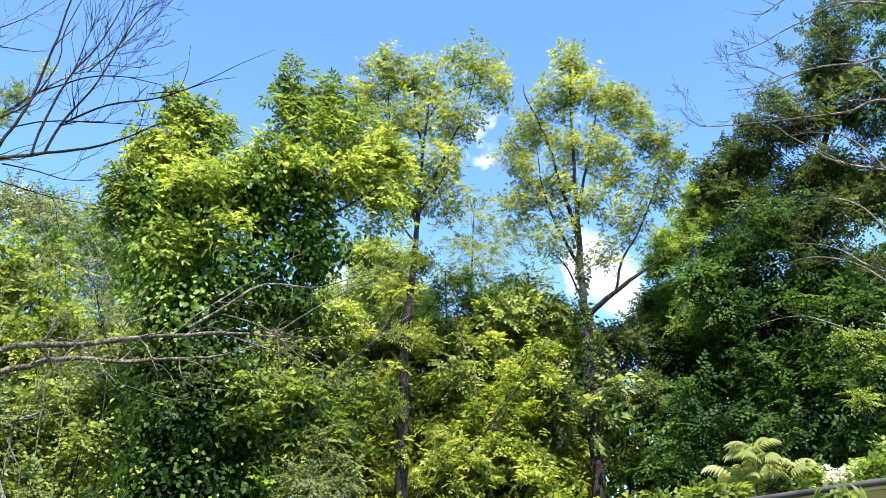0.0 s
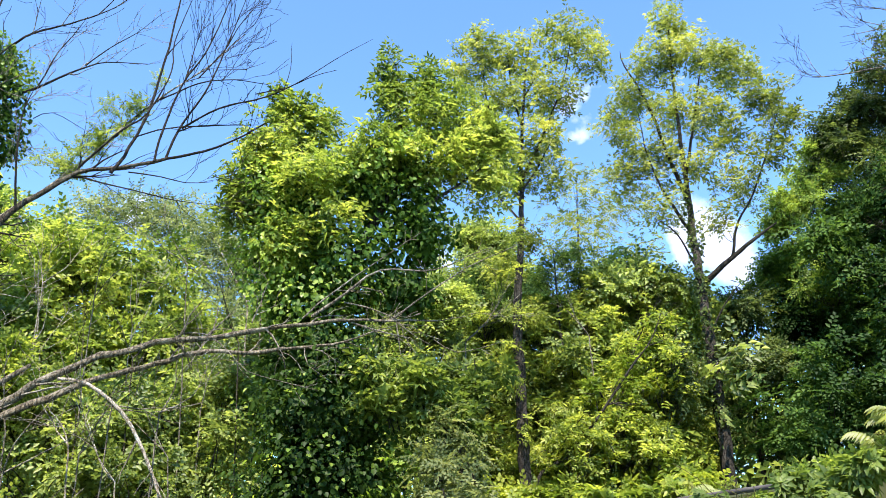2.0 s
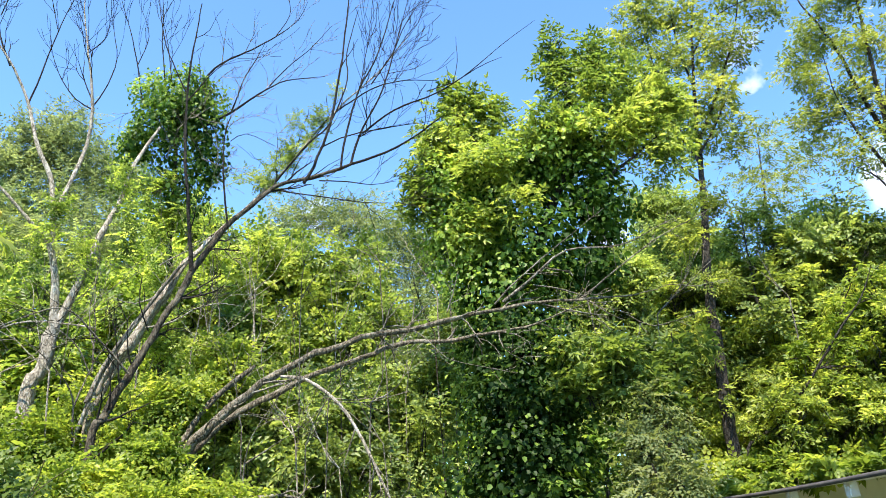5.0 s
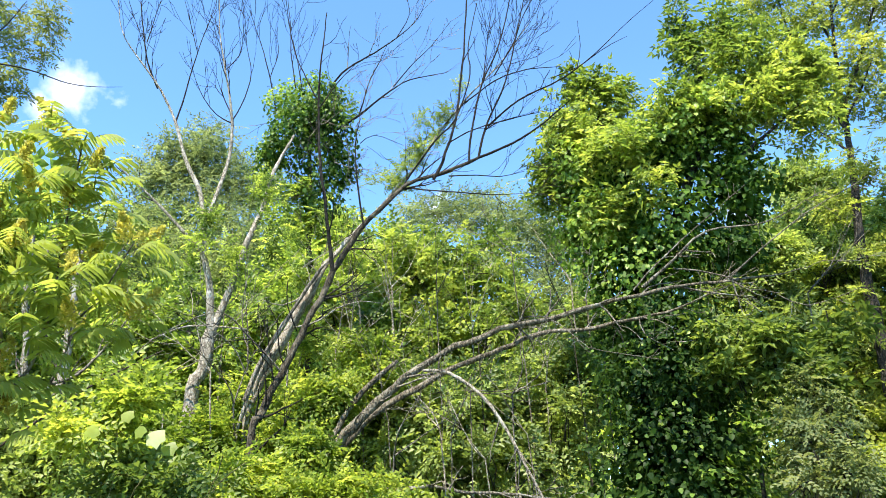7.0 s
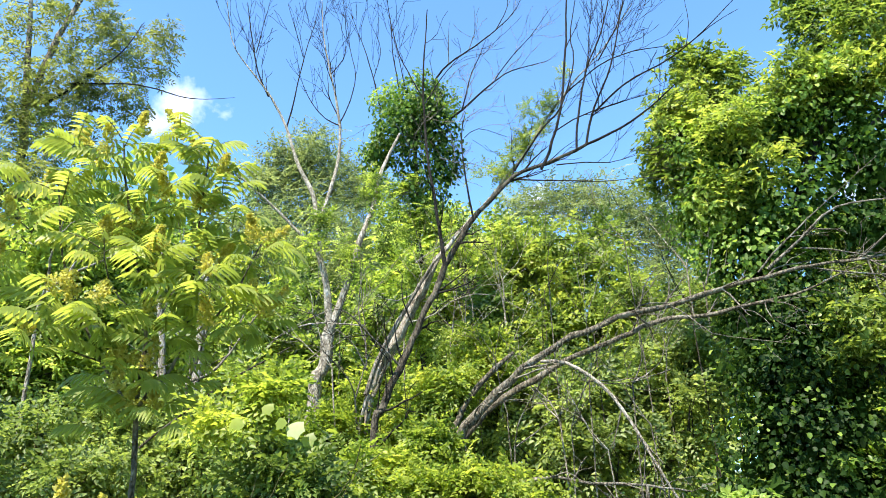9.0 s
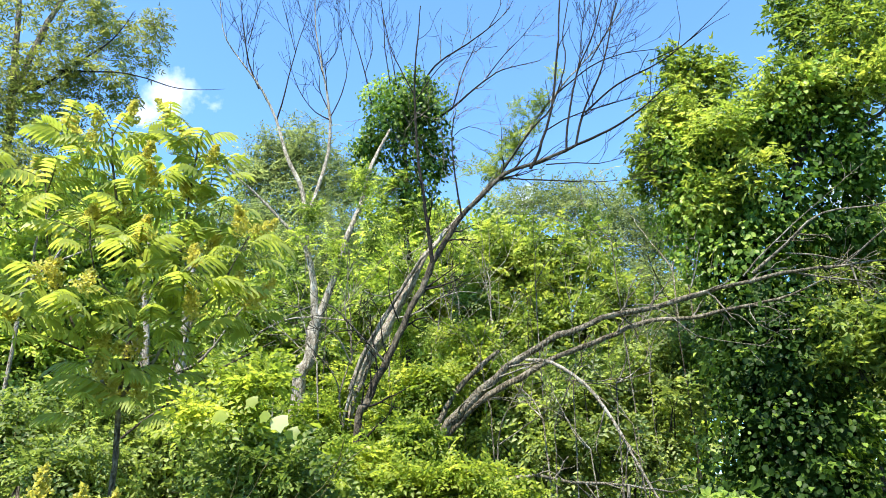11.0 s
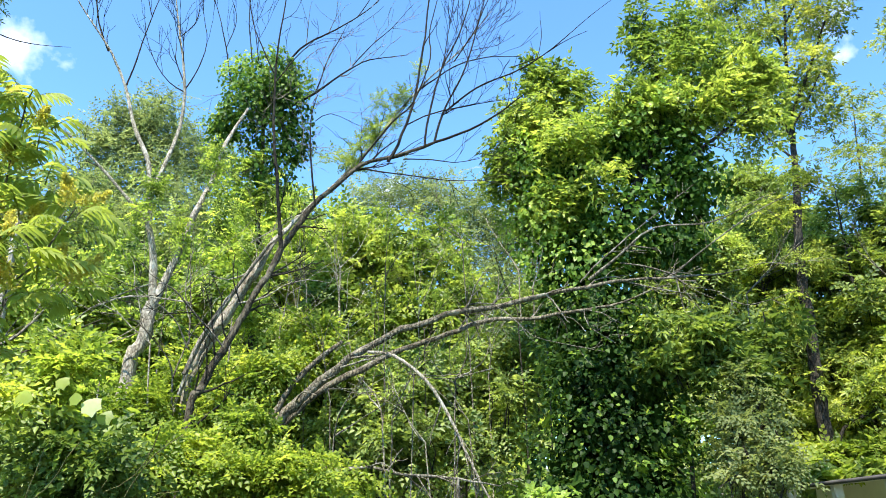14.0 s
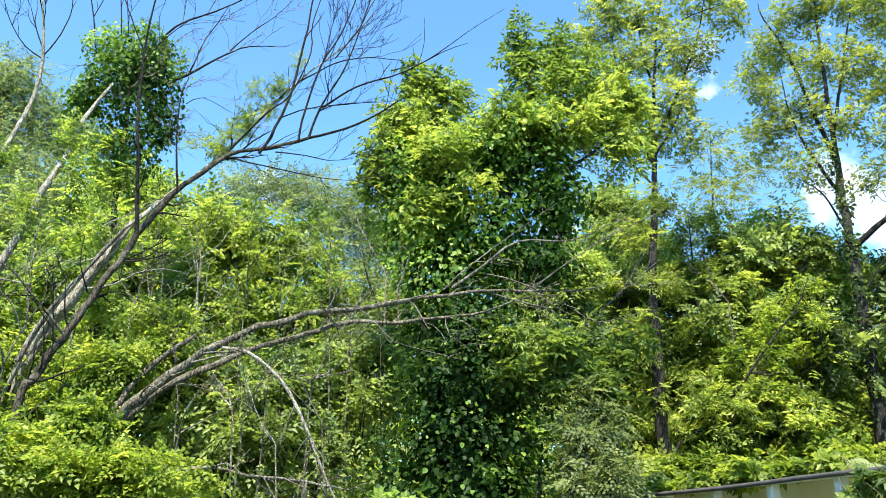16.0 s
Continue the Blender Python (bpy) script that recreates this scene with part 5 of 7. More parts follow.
def ash_trees():
    rows = []
    rows.append([(*(3.34, 9.85, 6.48), 0.04), (*(3.09, 10.04, 7.45), 0.03), (*(2.96, 10.18, 8.40), 0.02), (*(2.89, 10.20, 9.36), 0.008)])
    rows.append([(*(3.39, 9.94, 6.89), 0.04), (*(3.80, 9.90, 7.81), 0.03), (*(4.08, 9.78, 8.62), 0.02), (*(4.25, 9.71, 9.48), 0.008)])
    rows.append([(*(3.32, 9.85, 6.21), 0.03), (*(2.99, 10.07, 6.79), 0.02), (*(2.70, 10.25, 7.59), 0.014), (*(2.53, 10.29, 8.59), 0.006)])
    rows.append([(*(3.35, 9.84, 6.66), 0.03), (*(3.65, 9.85, 7.17), 0.02), (*(3.88, 9.86, 7.61), 0.008)])
    rows.append([(*(3.47, 10.01, 7.81), 0.03), (*(3.34, 10.06, 8.52), 0.02), (*(3.27, 10.08, 9.49), 0.008)])
    rows.append([(*(3.53, 10.00, 8.42), 0.025), (*(3.87, 9.87, 8.95), 0.016), (*(4.53, 9.58, 9.13), 0.006)])
    slim = ash_tree("slender ash tree with an airy light green crown", 71, foot((3.21, 9.79, 2.93)),
                    [(3.20, 9.79, 3.70), (3.19, 9.79, 4.76), (3.30, 9.86, 5.78), (3.40, 10.04, 6.66), (3.44, 10.03, 7.52), (3.54, 9.99, 8.73), (3.66, 9.95, 9.49)], 0.13, rows,
                    blob_row(((2.93, 10.19, 9.31), 0.40, 0.35, 0.8), ((3.41, 10.04, 9.16), 0.35, 0.35, 0.7), ((4.21, 9.73, 9.37), 0.50, 0.35, 0.9), ((4.53, 9.58, 8.87), 0.28, 0.29, 0.4), ((2.60, 10.27, 8.80), 0.33, 0.31, 0.5),
                             ((3.13, 10.13, 8.36), 0.45, 0.35, 1.0), ((3.88, 9.87, 8.37), 0.48, 0.34, 1.0), ((2.82, 10.22, 7.69), 0.45, 0.35, 1.0), ((3.64, 9.96, 7.62), 0.47, 0.38, 0.9), ((3.25, 10.09, 7.03), 0.45, 0.32, 1.0), ((3.80, 9.89, 6.94), 0.33, 0.35, 0.4), ((3.44, 9.92, 5.90), 0.24, 0.26, 0.4), ((3.03, 10.05, 5.47), 0.26, 0.24, 0.35), ((3.46, 9.91, 4.82), 0.24, 0.24, 0.35), ((3.05, 9.94, 4.02), 0.24, 0.24, 0.35)), 68, M_BARK)
    rows = []
    rows.append([(*(6.23, 10.26, 5.59), 0.075), (*(6.41, 10.14, 5.76), 0.07), (*(6.68, 9.97, 5.99), 0.06), (*(6.91, 9.81, 6.19), 0.045), (*(7.20, 9.60, 6.40), 0.02)])
    rows.append([(*(6.64, 9.99, 5.97), 0.04), (*(6.76, 9.91, 6.48), 0.03), (*(7.00, 9.75, 6.94), 0.024), (*(7.27, 9.55, 7.70), 0.018), (*(7.50, 9.36, 8.49), 0.008)])
    rows.append([(*(6.20, 10.28, 6.98), 0.06), (*(5.99, 10.40, 7.99), 0.045), (*(5.82, 10.50, 8.89), 0.035), (*(5.54, 10.64, 9.71), 0.02), (*(5.51, 10.66, 9.98), 0.008)])
    rows.append([(*(6.20, 10.28, 6.44), 0.05), (*(5.91, 10.44, 7.16), 0.035), (*(5.74, 10.54, 7.91), 0.02), (*(5.68, 10.57, 8.68), 0.01)])
    rows.append([(*(6.22, 10.26, 5.77), 0.03), (*(6.00, 10.39, 6.46), 0.02), (*(5.74, 10.54, 6.77), 0.008)])
    rows.append([(*(6.22, 10.26, 7.44), 0.05), (*(6.41, 10.14, 8.37), 0.03), (*(6.63, 10.00, 9.46), 0.015)])
    rows.append([(*(6.21, 10.27, 4.70), 0.03), (*(6.45, 10.12, 5.21), 0.02), (*(6.69, 9.96, 5.55), 0.008)])
    tall = ash_tree("tall ash with dark forked trunk and airy crown", 72, foot((5.95, 9.72, 2.84)),
                    [(5.94, 9.73, 3.74), (5.93, 9.74, 4.71), (6.01, 9.92, 5.63), (6.21, 10.27, 6.73), (6.21, 10.27, 7.65), (6.21, 10.27, 8.62), (6.22, 10.26, 9.53), (6.25, 10.24, 10.49)], 0.15, rows,
                    blob_row(((6.25, 10.25, 10.37), 0.28, 0.36, 0.7), ((6.02, 10.38, 9.68), 0.45, 0.36, 0.9), ((6.56, 10.05, 9.65), 0.42, 0.36, 0.9), ((6.97, 9.77, 9.28), 0.36, 0.42, 0.9), ((7.30, 9.52, 8.65), 0.38, 0.40, 0.9),
                             ((7.50, 9.36, 8.06), 0.30, 0.40, 0.6), ((5.61, 10.61, 9.03), 0.42, 0.42, 0.8), ((5.29, 10.77, 8.49), 0.30, 0.36, 0.5), ((6.26, 10.24, 8.62), 0.55, 0.45, 1.0), ((6.79, 9.90, 8.21), 0.55, 0.45, 0.9),
                             ((5.74, 10.54, 8.02), 0.50, 0.42, 0.9), ((5.48, 10.68, 7.51), 0.42, 0.36, 0.6), ((6.28, 10.23, 7.43), 0.50, 0.40, 0.6), ((6.87, 9.84, 7.15), 0.42, 0.36, 0.5), ((7.25, 9.56, 7.50), 0.35, 0.35, 0.5),
                             ((5.86, 10.47, 6.86), 0.42, 0.30, 0.4), ((6.61, 10.01, 6.59), 0.30, 0.30, 0.25)), 72, M_BARK)
    rng = np.random.default_rng(74)
    ivy = blob_row(*[(p, 0.11, 0.34, 1.0) for p in ((5.93, 9.80, 5.42), (5.91, 9.70, 4.84), (5.92, 9.70, 4.19), (6.11, 10.10, 6.20), (6.19, 10.24, 6.75), (5.92, 9.70, 3.57))])
    shoots = blob_row(*[(p, 0.2, 0.16, 1.0) for p in ((3.22, 9.68, 5.78), (3.06, 9.73, 5.28), (3.17, 9.59, 4.77), (3.06, 9.63, 4.32), (3.21, 9.58, 3.81), (3.10, 9.61, 3.31))])
    crown_part(slim, foliage(rng, shoots, L_ASH, 8, 4, 0.08, 0.2, 0.75), M_UNDER, "vine", "small leafy shoots on the trunk")
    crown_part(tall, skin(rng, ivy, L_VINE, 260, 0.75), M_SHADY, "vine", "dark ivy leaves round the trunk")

ash_trees()


# ---- trees and shrubs behind ----
def back_trees():
    # thin young trees seen between the ashes
    sparse_tree("thin young tree with sparse grey-green leaves", 81, foot((5.79, 13.84, 4.03)), [(5.78, 13.84, 5.74), (5.76, 13.85, 7.38), (5.83, 13.82, 9.30)],
               blob_row(((5.83, 13.82, 8.97), 0.40, 0.42, 0.6), ((5.66, 13.89, 8.13), 0.5, 0.45, 0.7), ((6.14, 13.69, 8.24), 0.5, 0.5, 0.8), ((6.57, 13.49, 8.48), 0.5, 0.5, 0.8), ((5.92, 13.78, 7.26), 0.7, 0.5, 1.0), ((6.64, 13.45, 7.36), 0.7, 0.6, 1.0)), M_ASH, 34)
    sparse_tree("thin young tree with sparse grey-green leaves", 82, foot((3.22, 14.65, 3.99)), [(3.16, 14.66, 5.69), (3.07, 14.68, 8.05)],
               blob_row(((3.07, 14.68, 8.05), 0.5, 0.4, 0.6), ((2.78, 14.74, 7.30), 0.6, 0.5, 0.8), ((3.46, 14.60, 6.98), 0.6, 0.5, 0.9)), M_PALE, 34)
    leafy_tree("dense_tree", "dense dark green tree behind the ashes", "tree", 83, foot((3.77, 13.48, 3.86)), [(3.70, 13.50, 5.45), (3.63, 13.52, 7.20)],
               blob_row(((3.62, 13.52, 7.32), 0.48, 0.45, 1.0), ((3.45, 13.57, 6.63), 0.7, 0.5, 1.2), ((4.06, 13.40, 6.43), 0.7, 0.5, 1.2), ((3.69, 13.51, 5.77), 1.0, 0.6, 1.3)), L_BUSH, M_MID, M_BARK, 100, 0.1, 6, 0.22, 1.2)
    # understorey between the climber and the right-hand trees
    leafy_tree("understorey_tree", "bright yellow-green understorey tree in full sun", "tree", 84, foot((4.24, 10.80, 3.02)), [(4.24, 10.80, 3.81), (4.17, 10.82, 4.81), (4.13, 10.84, 6.26)],
               curtain(184, ((3.65, 10.27, 2.65), (4.58, 10.00, 2.67), (3.80, 11.38, 6.82), (5.12, 11.07, 6.59)), 130, 0.34, 0.10, 0.6), L_BOX, M_UNDER, M_BARK, 11, 0.05, 5, 0.12, 0.66, False, droop=0.05, reach=0.25, level=0.55)
    leafy_tree("understorey_tree", "bright yellow-green understorey tree in full sun", "tree", 85, foot((5.47, 10.91, 3.09)), [(5.51, 10.88, 3.91), (5.51, 10.89, 5.70)],
               curtain(185, ((4.41, 10.08, 2.67), (5.49, 9.76, 2.68), (5.10, 11.52, 6.76), (6.33, 11.13, 6.37)), 130, 0.36, 0.10, 0.6), L_BOX, M_UNDER, M_BARK, 11, 0.05, 5, 0.12, 0.70, False, droop=0.05, reach=0.25, level=0.55)
    leafy_tree("understorey_tree", "bright yellow-green understorey tree behind the ash stem", "tree", 96, foot((3.19, 11.15, 3.01)), [(3.16, 11.16, 3.79), (3.04, 11.19, 5.50)],
               curtain(186, ((2.49, 10.41, 2.62), (3.76, 10.12, 2.64), (2.63, 11.61, 5.95), (4.02, 11.31, 6.52)), 150, 0.36, 0.10, 0.6), L_BOX, M_UNDER, M_BARK, 11, 0.05, 5, 0.12, 0.66, False, droop=0.05, reach=0.25, level=0.55)
    leafy_tree("understorey_tree", "young green tree between the ash trunks", "tree", 97, foot((6.50, 11.72, 3.23)), [(6.54, 11.70, 4.12), (6.53, 11.70, 5.67)],
               curtain(187, ((4.42, 11.80, 2.81), (6.57, 10.51, 2.79), (4.84, 12.49, 6.88), (7.38, 11.18, 6.22)), 90, 0.5, 0.15), L_BOX, M_UNDER, M_BARK, 11, 0.05, 5, 0.12, 0.85, False, droop=0.05, reach=0.25, level=0.55)
    leafy_tree("understorey_tree", "mid green understorey tree behind the climber", "tree", 89, foot((1.73, 10.25, 2.10)), [(1.78, 10.25, 2.78), (1.95, 10.22, 4.22)],
               blob_row(((1.90, 10.22, 4.53), 0.5, 0.42, 1.0), ((2.46, 10.31, 4.86), 0.5, 0.42, 0.9), ((1.58, 10.28, 3.93), 0.5, 0.42, 1.0), ((2.21, 10.16, 3.98), 0.5, 0.42, 1.0), ((1.91, 10.02, 3.23), 0.55, 0.42, 1.0), ((1.53, 10.49, 5.09), 0.4, 0.36, 0.8), ((-0.18, 10.00, 4.18), 0.5, 0.42, 1.0), ((-0.38, 9.59, 3.36), 0.5, 0.42, 1.0)),
               L_BUSH, M_MID, M_BARK, 100, 0.06, 6, 0.18, 1.1)
    leafy_tree("understorey_shrub", "low sunlit yellow-green shrub between the ash stems", "shrub", 99, foot((4.10, 9.75, 2.2)), [(4.12, 9.75, 2.9)],
               curtain(196, ((3.62, 9.42, 2.80), (4.85, 9.02, 2.86), (3.75, 9.70, 3.75), (5.00, 9.30, 3.70)), 46, 0.27, 0.10, 0.5, 0.4), L_BOX, M_UNDER, M_BARK, 10, 0.04, 5, 0.12, 0.66, False, droop=0.1, reach=0.2, level=0.55)
    rng = np.random.default_rng(95)
    base = foot((3.28, 9.87, 2.24))
    bent = thing("bent_sapling", base, "bent dark sapling leaning through bright feather leaves", "sapling")
    c = limb([(*base, 0.036), (*(3.33, 9.85, 2.44), 0.034), (*(3.62, 9.75, 2.88), 0.030), (*(4.00, 9.60, 3.25), 0.027), (*(4.34, 9.45, 3.73), 0.024), (*(4.57, 9.34, 4.07), 0.02), (*(4.80, 9.23, 4.37), 0.014), (*(4.95, 9.15, 4.75), 0.007)], bent, M_BARK, rng, "trunk", 8)
    t = Tubes()
    bare_twigs(t, rng, c, 9, 0.5, 0.3, 1, 0.2)
    crown_part(bent, foliage(rng, curtain(190, ((3.50, 9.90, 2.72), (4.91, 9.28, 3.31), (4.28, 9.70, 4.36), (5.23, 9.22, 4.94)), 40, 0.32, 0.10, 0.5), L_BOX, 11, 4, 0.12, 0.1, 0.66, t, level=0.55), M_GOLD)
    part("fine_twig", t.mesh("fine_twig", base), M_BARK, bent, kind="stuff")
    leafy_tree("pale_shrub", "shrub with pale silvery green leaves", "shrub", 86, foot((1.52, 6.40, 2.40)), [(1.52, 6.40, 2.1)],
               curtain(188, ((1.30, 6.05, 1.92), (1.72, 6.07, 1.94), (1.38, 6.45, 2.96), (1.60, 6.42, 2.84)), 30, 0.15, 0.16, 0.4, 0.3), L_BUSH, M_PALE, M_BARK, 9, 0.04, 4, 0.10, 0.66, False)
    leafy_tree("understorey_tree", "mid green understorey tree behind the yellow-green ones", "tree", 87, foot((5.33, 11.31, 3.13)), [(5.28, 11.33, 4.50), (5.22, 11.36, 5.81)],
               blob_row(((5.22, 11.36, 5.81), 0.7, 0.5, 1.0), ((4.54, 11.65, 5.06), 0.9, 0.6, 1.2), ((5.72, 11.12, 5.70), 0.7, 0.5, 1.0), ((6.32, 11.13, 5.29), 0.7, 0.6, 1.0), ((3.86, 11.89, 5.05), 0.9, 0.6, 1.1), ((5.07, 11.10, 4.00), 1.3, 0.7, 1.4), ((6.97, 11.68, 4.34), 0.9, 0.7, 1.2), ((3.13, 11.79, 4.07), 1.1, 0.7, 1.3)),
               L_BUSH, M_MID, M_BARK, 78, 0.1, 6, 0.24, 1.35)
    # leaves darkened in colour for the shade beside the trunk
    leafy_tree("understorey_tree", "understorey tree beside the ash trunk, shade put into its leaf colour", "tree", 88, foot((6.90, 10.54, 3.12)), [(6.96, 10.50, 3.95), (7.00, 10.48, 5.00)],
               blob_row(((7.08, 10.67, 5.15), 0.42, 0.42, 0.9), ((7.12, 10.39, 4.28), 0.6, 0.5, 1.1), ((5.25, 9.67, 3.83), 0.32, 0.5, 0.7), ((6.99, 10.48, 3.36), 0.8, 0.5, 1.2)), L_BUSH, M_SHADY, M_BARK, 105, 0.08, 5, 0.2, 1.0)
    leafy_tree("thicket_tree", "green thicket behind the dead trunks", "tree", 98, foot((-4.88, 10.52, 2.23)), [(-4.92, 10.51, 3.00), (-4.98, 10.48, 4.32)],
               curtain(191, ((-5.40, 9.12, 2.02), (-2.97, 10.17, 2.05), (-6.09, 9.87, 4.77), (-3.57, 11.04, 5.07)), 50, 0.5, 0.25, 0.5), L_BUSH, M_BUSH, M_BARK, 9, 0.05, 5, 0.18, 1.6, False)
    # thicket in the middle, behind the arching limbs
    leafy_tree("thicket_tree", "sunlit young maple thicket with yellow-green leaves", "tree", 91, foot((-1.98, 9.60, 2.15)), [(-1.94, 9.61, 3.22), (-1.96, 9.60, 4.83)],
               curtain(192, ((-2.45, 7.93, 2.63), (-0.78, 8.36, 2.63), (-2.62, 9.55, 5.72), (-1.00, 9.85, 5.56)), 110, 0.40, 0.20, 0.6, 0.16), L_BUSH, M_BOX, M_BARK, 10, 0.06, 5, 0.16, 1.2, False, reach=0.3)
    leafy_tree("thicket_tree", "sunlit young maple thicket with yellow-green leaves", "tree", 92, foot((-3.45, 10.23, 2.20)), [(-3.46, 10.23, 3.38), (-3.48, 10.22, 5.16)],
               curtain(193, ((-3.99, 8.51, 2.74), (-2.39, 9.09, 2.76), (-4.54, 9.91, 6.32), (-2.71, 10.56, 6.40)), 100, 0.42, 0.20, 0.6, 0.18), L_BUSH, M_BUSH, M_BARK, 10, 0.06, 5, 0.16, 1.25, False, reach=0.3)
    feathery_tree("thicket_tree", "grey-green trees beyond the thicket", 93, foot((-1.40, 12.92, 2.32)), [(-1.31, 12.93, 3.71), (-1.22, 12.94, 6.42)],
                  blob_row(((-1.10, 12.95, 6.83), 0.5, 0.4, 0.8), ((-1.73, 13.39, 7.19), 0.6, 0.4, 0.8), ((-0.86, 12.97, 6.19), 0.8, 0.6, 1.1), ((-2.63, 13.75, 7.44), 0.6, 0.4, 0.7), ((-0.63, 12.48, 5.23), 0.8, 0.6, 1.1), ((-0.39, 12.99, 6.35), 0.5, 0.5, 0.8), ((-3.26, 13.61, 7.35), 0.5, 0.4, 0.5)), 105, 1.35, M_WILLOW)
    leafy_tree("thicket_shrub", "shrub with dark stems and broad green leaves", "shrub", 94, foot((-0.77, 7.76, 1.94)), [(-0.74, 7.76, 2.35)],
               blob_row(((-1.38, 7.88, 2.81), 0.5, 0.4, 1.1), ((-0.85, 8.16, 2.94), 0.5, 0.42, 1.1), ((-0.45, 8.39, 3.25), 0.45, 0.45, 1.0), ((-0.43, 7.89, 2.46), 0.5, 0.5, 1.0), ((-1.63, 7.42, 2.39), 0.55, 0.4, 1.0), ((-1.02, 7.43, 2.22), 0.55, 0.4, 1.0), ((-2.08, 7.93, 2.96), 0.5, 0.4, 1.0)),
               L_BUSH, M_MID, M_BARK, 90, 0.05, 5, 0.18, 1.0)


back_trees()


# ---- dark trees on the right ----
def right_trees():
    # the maple's shade is part of its leaf colour
    leafy_tree("shade_tree", "tall dense mid green maple with hollows, shade put into its leaf colour", "tree", 101, foot((9.17, 9.49, 3.11)),
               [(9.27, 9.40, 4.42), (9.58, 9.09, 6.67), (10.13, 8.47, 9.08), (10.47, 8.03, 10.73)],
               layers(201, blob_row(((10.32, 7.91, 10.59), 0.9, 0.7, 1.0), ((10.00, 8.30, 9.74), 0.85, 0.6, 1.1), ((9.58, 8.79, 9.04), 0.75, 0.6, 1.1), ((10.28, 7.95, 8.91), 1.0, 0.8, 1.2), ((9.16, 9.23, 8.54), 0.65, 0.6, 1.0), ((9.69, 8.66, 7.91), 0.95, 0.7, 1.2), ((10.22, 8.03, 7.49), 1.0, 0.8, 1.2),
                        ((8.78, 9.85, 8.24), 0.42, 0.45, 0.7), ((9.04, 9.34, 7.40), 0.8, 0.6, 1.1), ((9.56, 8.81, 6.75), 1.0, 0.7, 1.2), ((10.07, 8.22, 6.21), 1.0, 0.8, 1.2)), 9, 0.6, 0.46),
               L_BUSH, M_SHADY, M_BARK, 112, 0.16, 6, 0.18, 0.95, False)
    leafy_tree("shade_tree", "rounded mid green maple beside the ash", "tree", 102, foot((8.41, 10.68, 3.21)), [(8.55, 10.58, 4.62), (8.69, 10.46, 6.56), (8.77, 10.39, 7.83)],
               layers(202, blob_row(((8.68, 10.34, 7.90), 0.6, 0.5, 1.0), ((8.32, 10.63, 7.20), 0.5, 0.5, 0.9), ((8.64, 10.11, 6.83), 0.85, 0.6, 1.1), ((8.16, 10.75, 6.18), 0.6, 0.55, 1.0), ((8.54, 10.06, 5.71), 0.9, 0.6, 1.2)), 9, 0.5, 0.46),
               L_BUSH, M_SHADE, M_BARK, 180, 0.13, 6, 0.17, 0.9, False)
    # M_DARK trees: the leaf colour itself holds their shade
    leafy_tree("shade_tree", "dense dark green tree, deep shade put into its leaf colour", "tree", 107, foot((8.79, 10.11, 3.16)), [(8.88, 10.03, 4.00), (9.03, 9.90, 5.43)],
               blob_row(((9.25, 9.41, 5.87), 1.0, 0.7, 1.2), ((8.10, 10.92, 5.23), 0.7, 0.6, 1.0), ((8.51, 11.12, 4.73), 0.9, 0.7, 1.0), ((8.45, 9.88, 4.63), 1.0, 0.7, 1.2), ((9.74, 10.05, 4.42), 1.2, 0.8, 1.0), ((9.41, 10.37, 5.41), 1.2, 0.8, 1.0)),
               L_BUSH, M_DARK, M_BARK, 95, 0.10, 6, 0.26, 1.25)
    leafy_tree("shade_tree", "dense dark green tree, shade put into its leaf colour", "tree", 103, foot((8.81, 8.14, 2.95)), [(8.92, 8.03, 3.80), (9.09, 7.83, 4.85)],
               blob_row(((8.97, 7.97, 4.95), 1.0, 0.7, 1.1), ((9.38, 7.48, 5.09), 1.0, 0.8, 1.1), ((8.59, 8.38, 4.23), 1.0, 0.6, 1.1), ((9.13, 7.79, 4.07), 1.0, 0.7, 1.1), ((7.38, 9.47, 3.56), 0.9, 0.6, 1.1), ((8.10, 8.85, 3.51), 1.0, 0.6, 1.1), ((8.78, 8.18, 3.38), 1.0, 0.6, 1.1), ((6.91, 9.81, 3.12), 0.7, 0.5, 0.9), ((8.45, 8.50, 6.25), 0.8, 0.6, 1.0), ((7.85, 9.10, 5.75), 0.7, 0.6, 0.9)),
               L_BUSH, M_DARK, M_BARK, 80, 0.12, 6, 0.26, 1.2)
    leafy_tree("shade_tree", "dense dark green tree, shade put into its leaf colour", "tree", 104, foot((10.50, 7.67, 2.98)), [(10.74, 7.32, 4.88), (11.10, 6.77, 7.77)],
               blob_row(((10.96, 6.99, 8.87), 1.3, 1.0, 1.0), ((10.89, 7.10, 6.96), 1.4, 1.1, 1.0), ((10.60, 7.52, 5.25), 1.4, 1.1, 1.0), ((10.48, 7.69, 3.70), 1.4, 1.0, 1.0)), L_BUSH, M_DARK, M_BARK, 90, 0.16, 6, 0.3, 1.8)
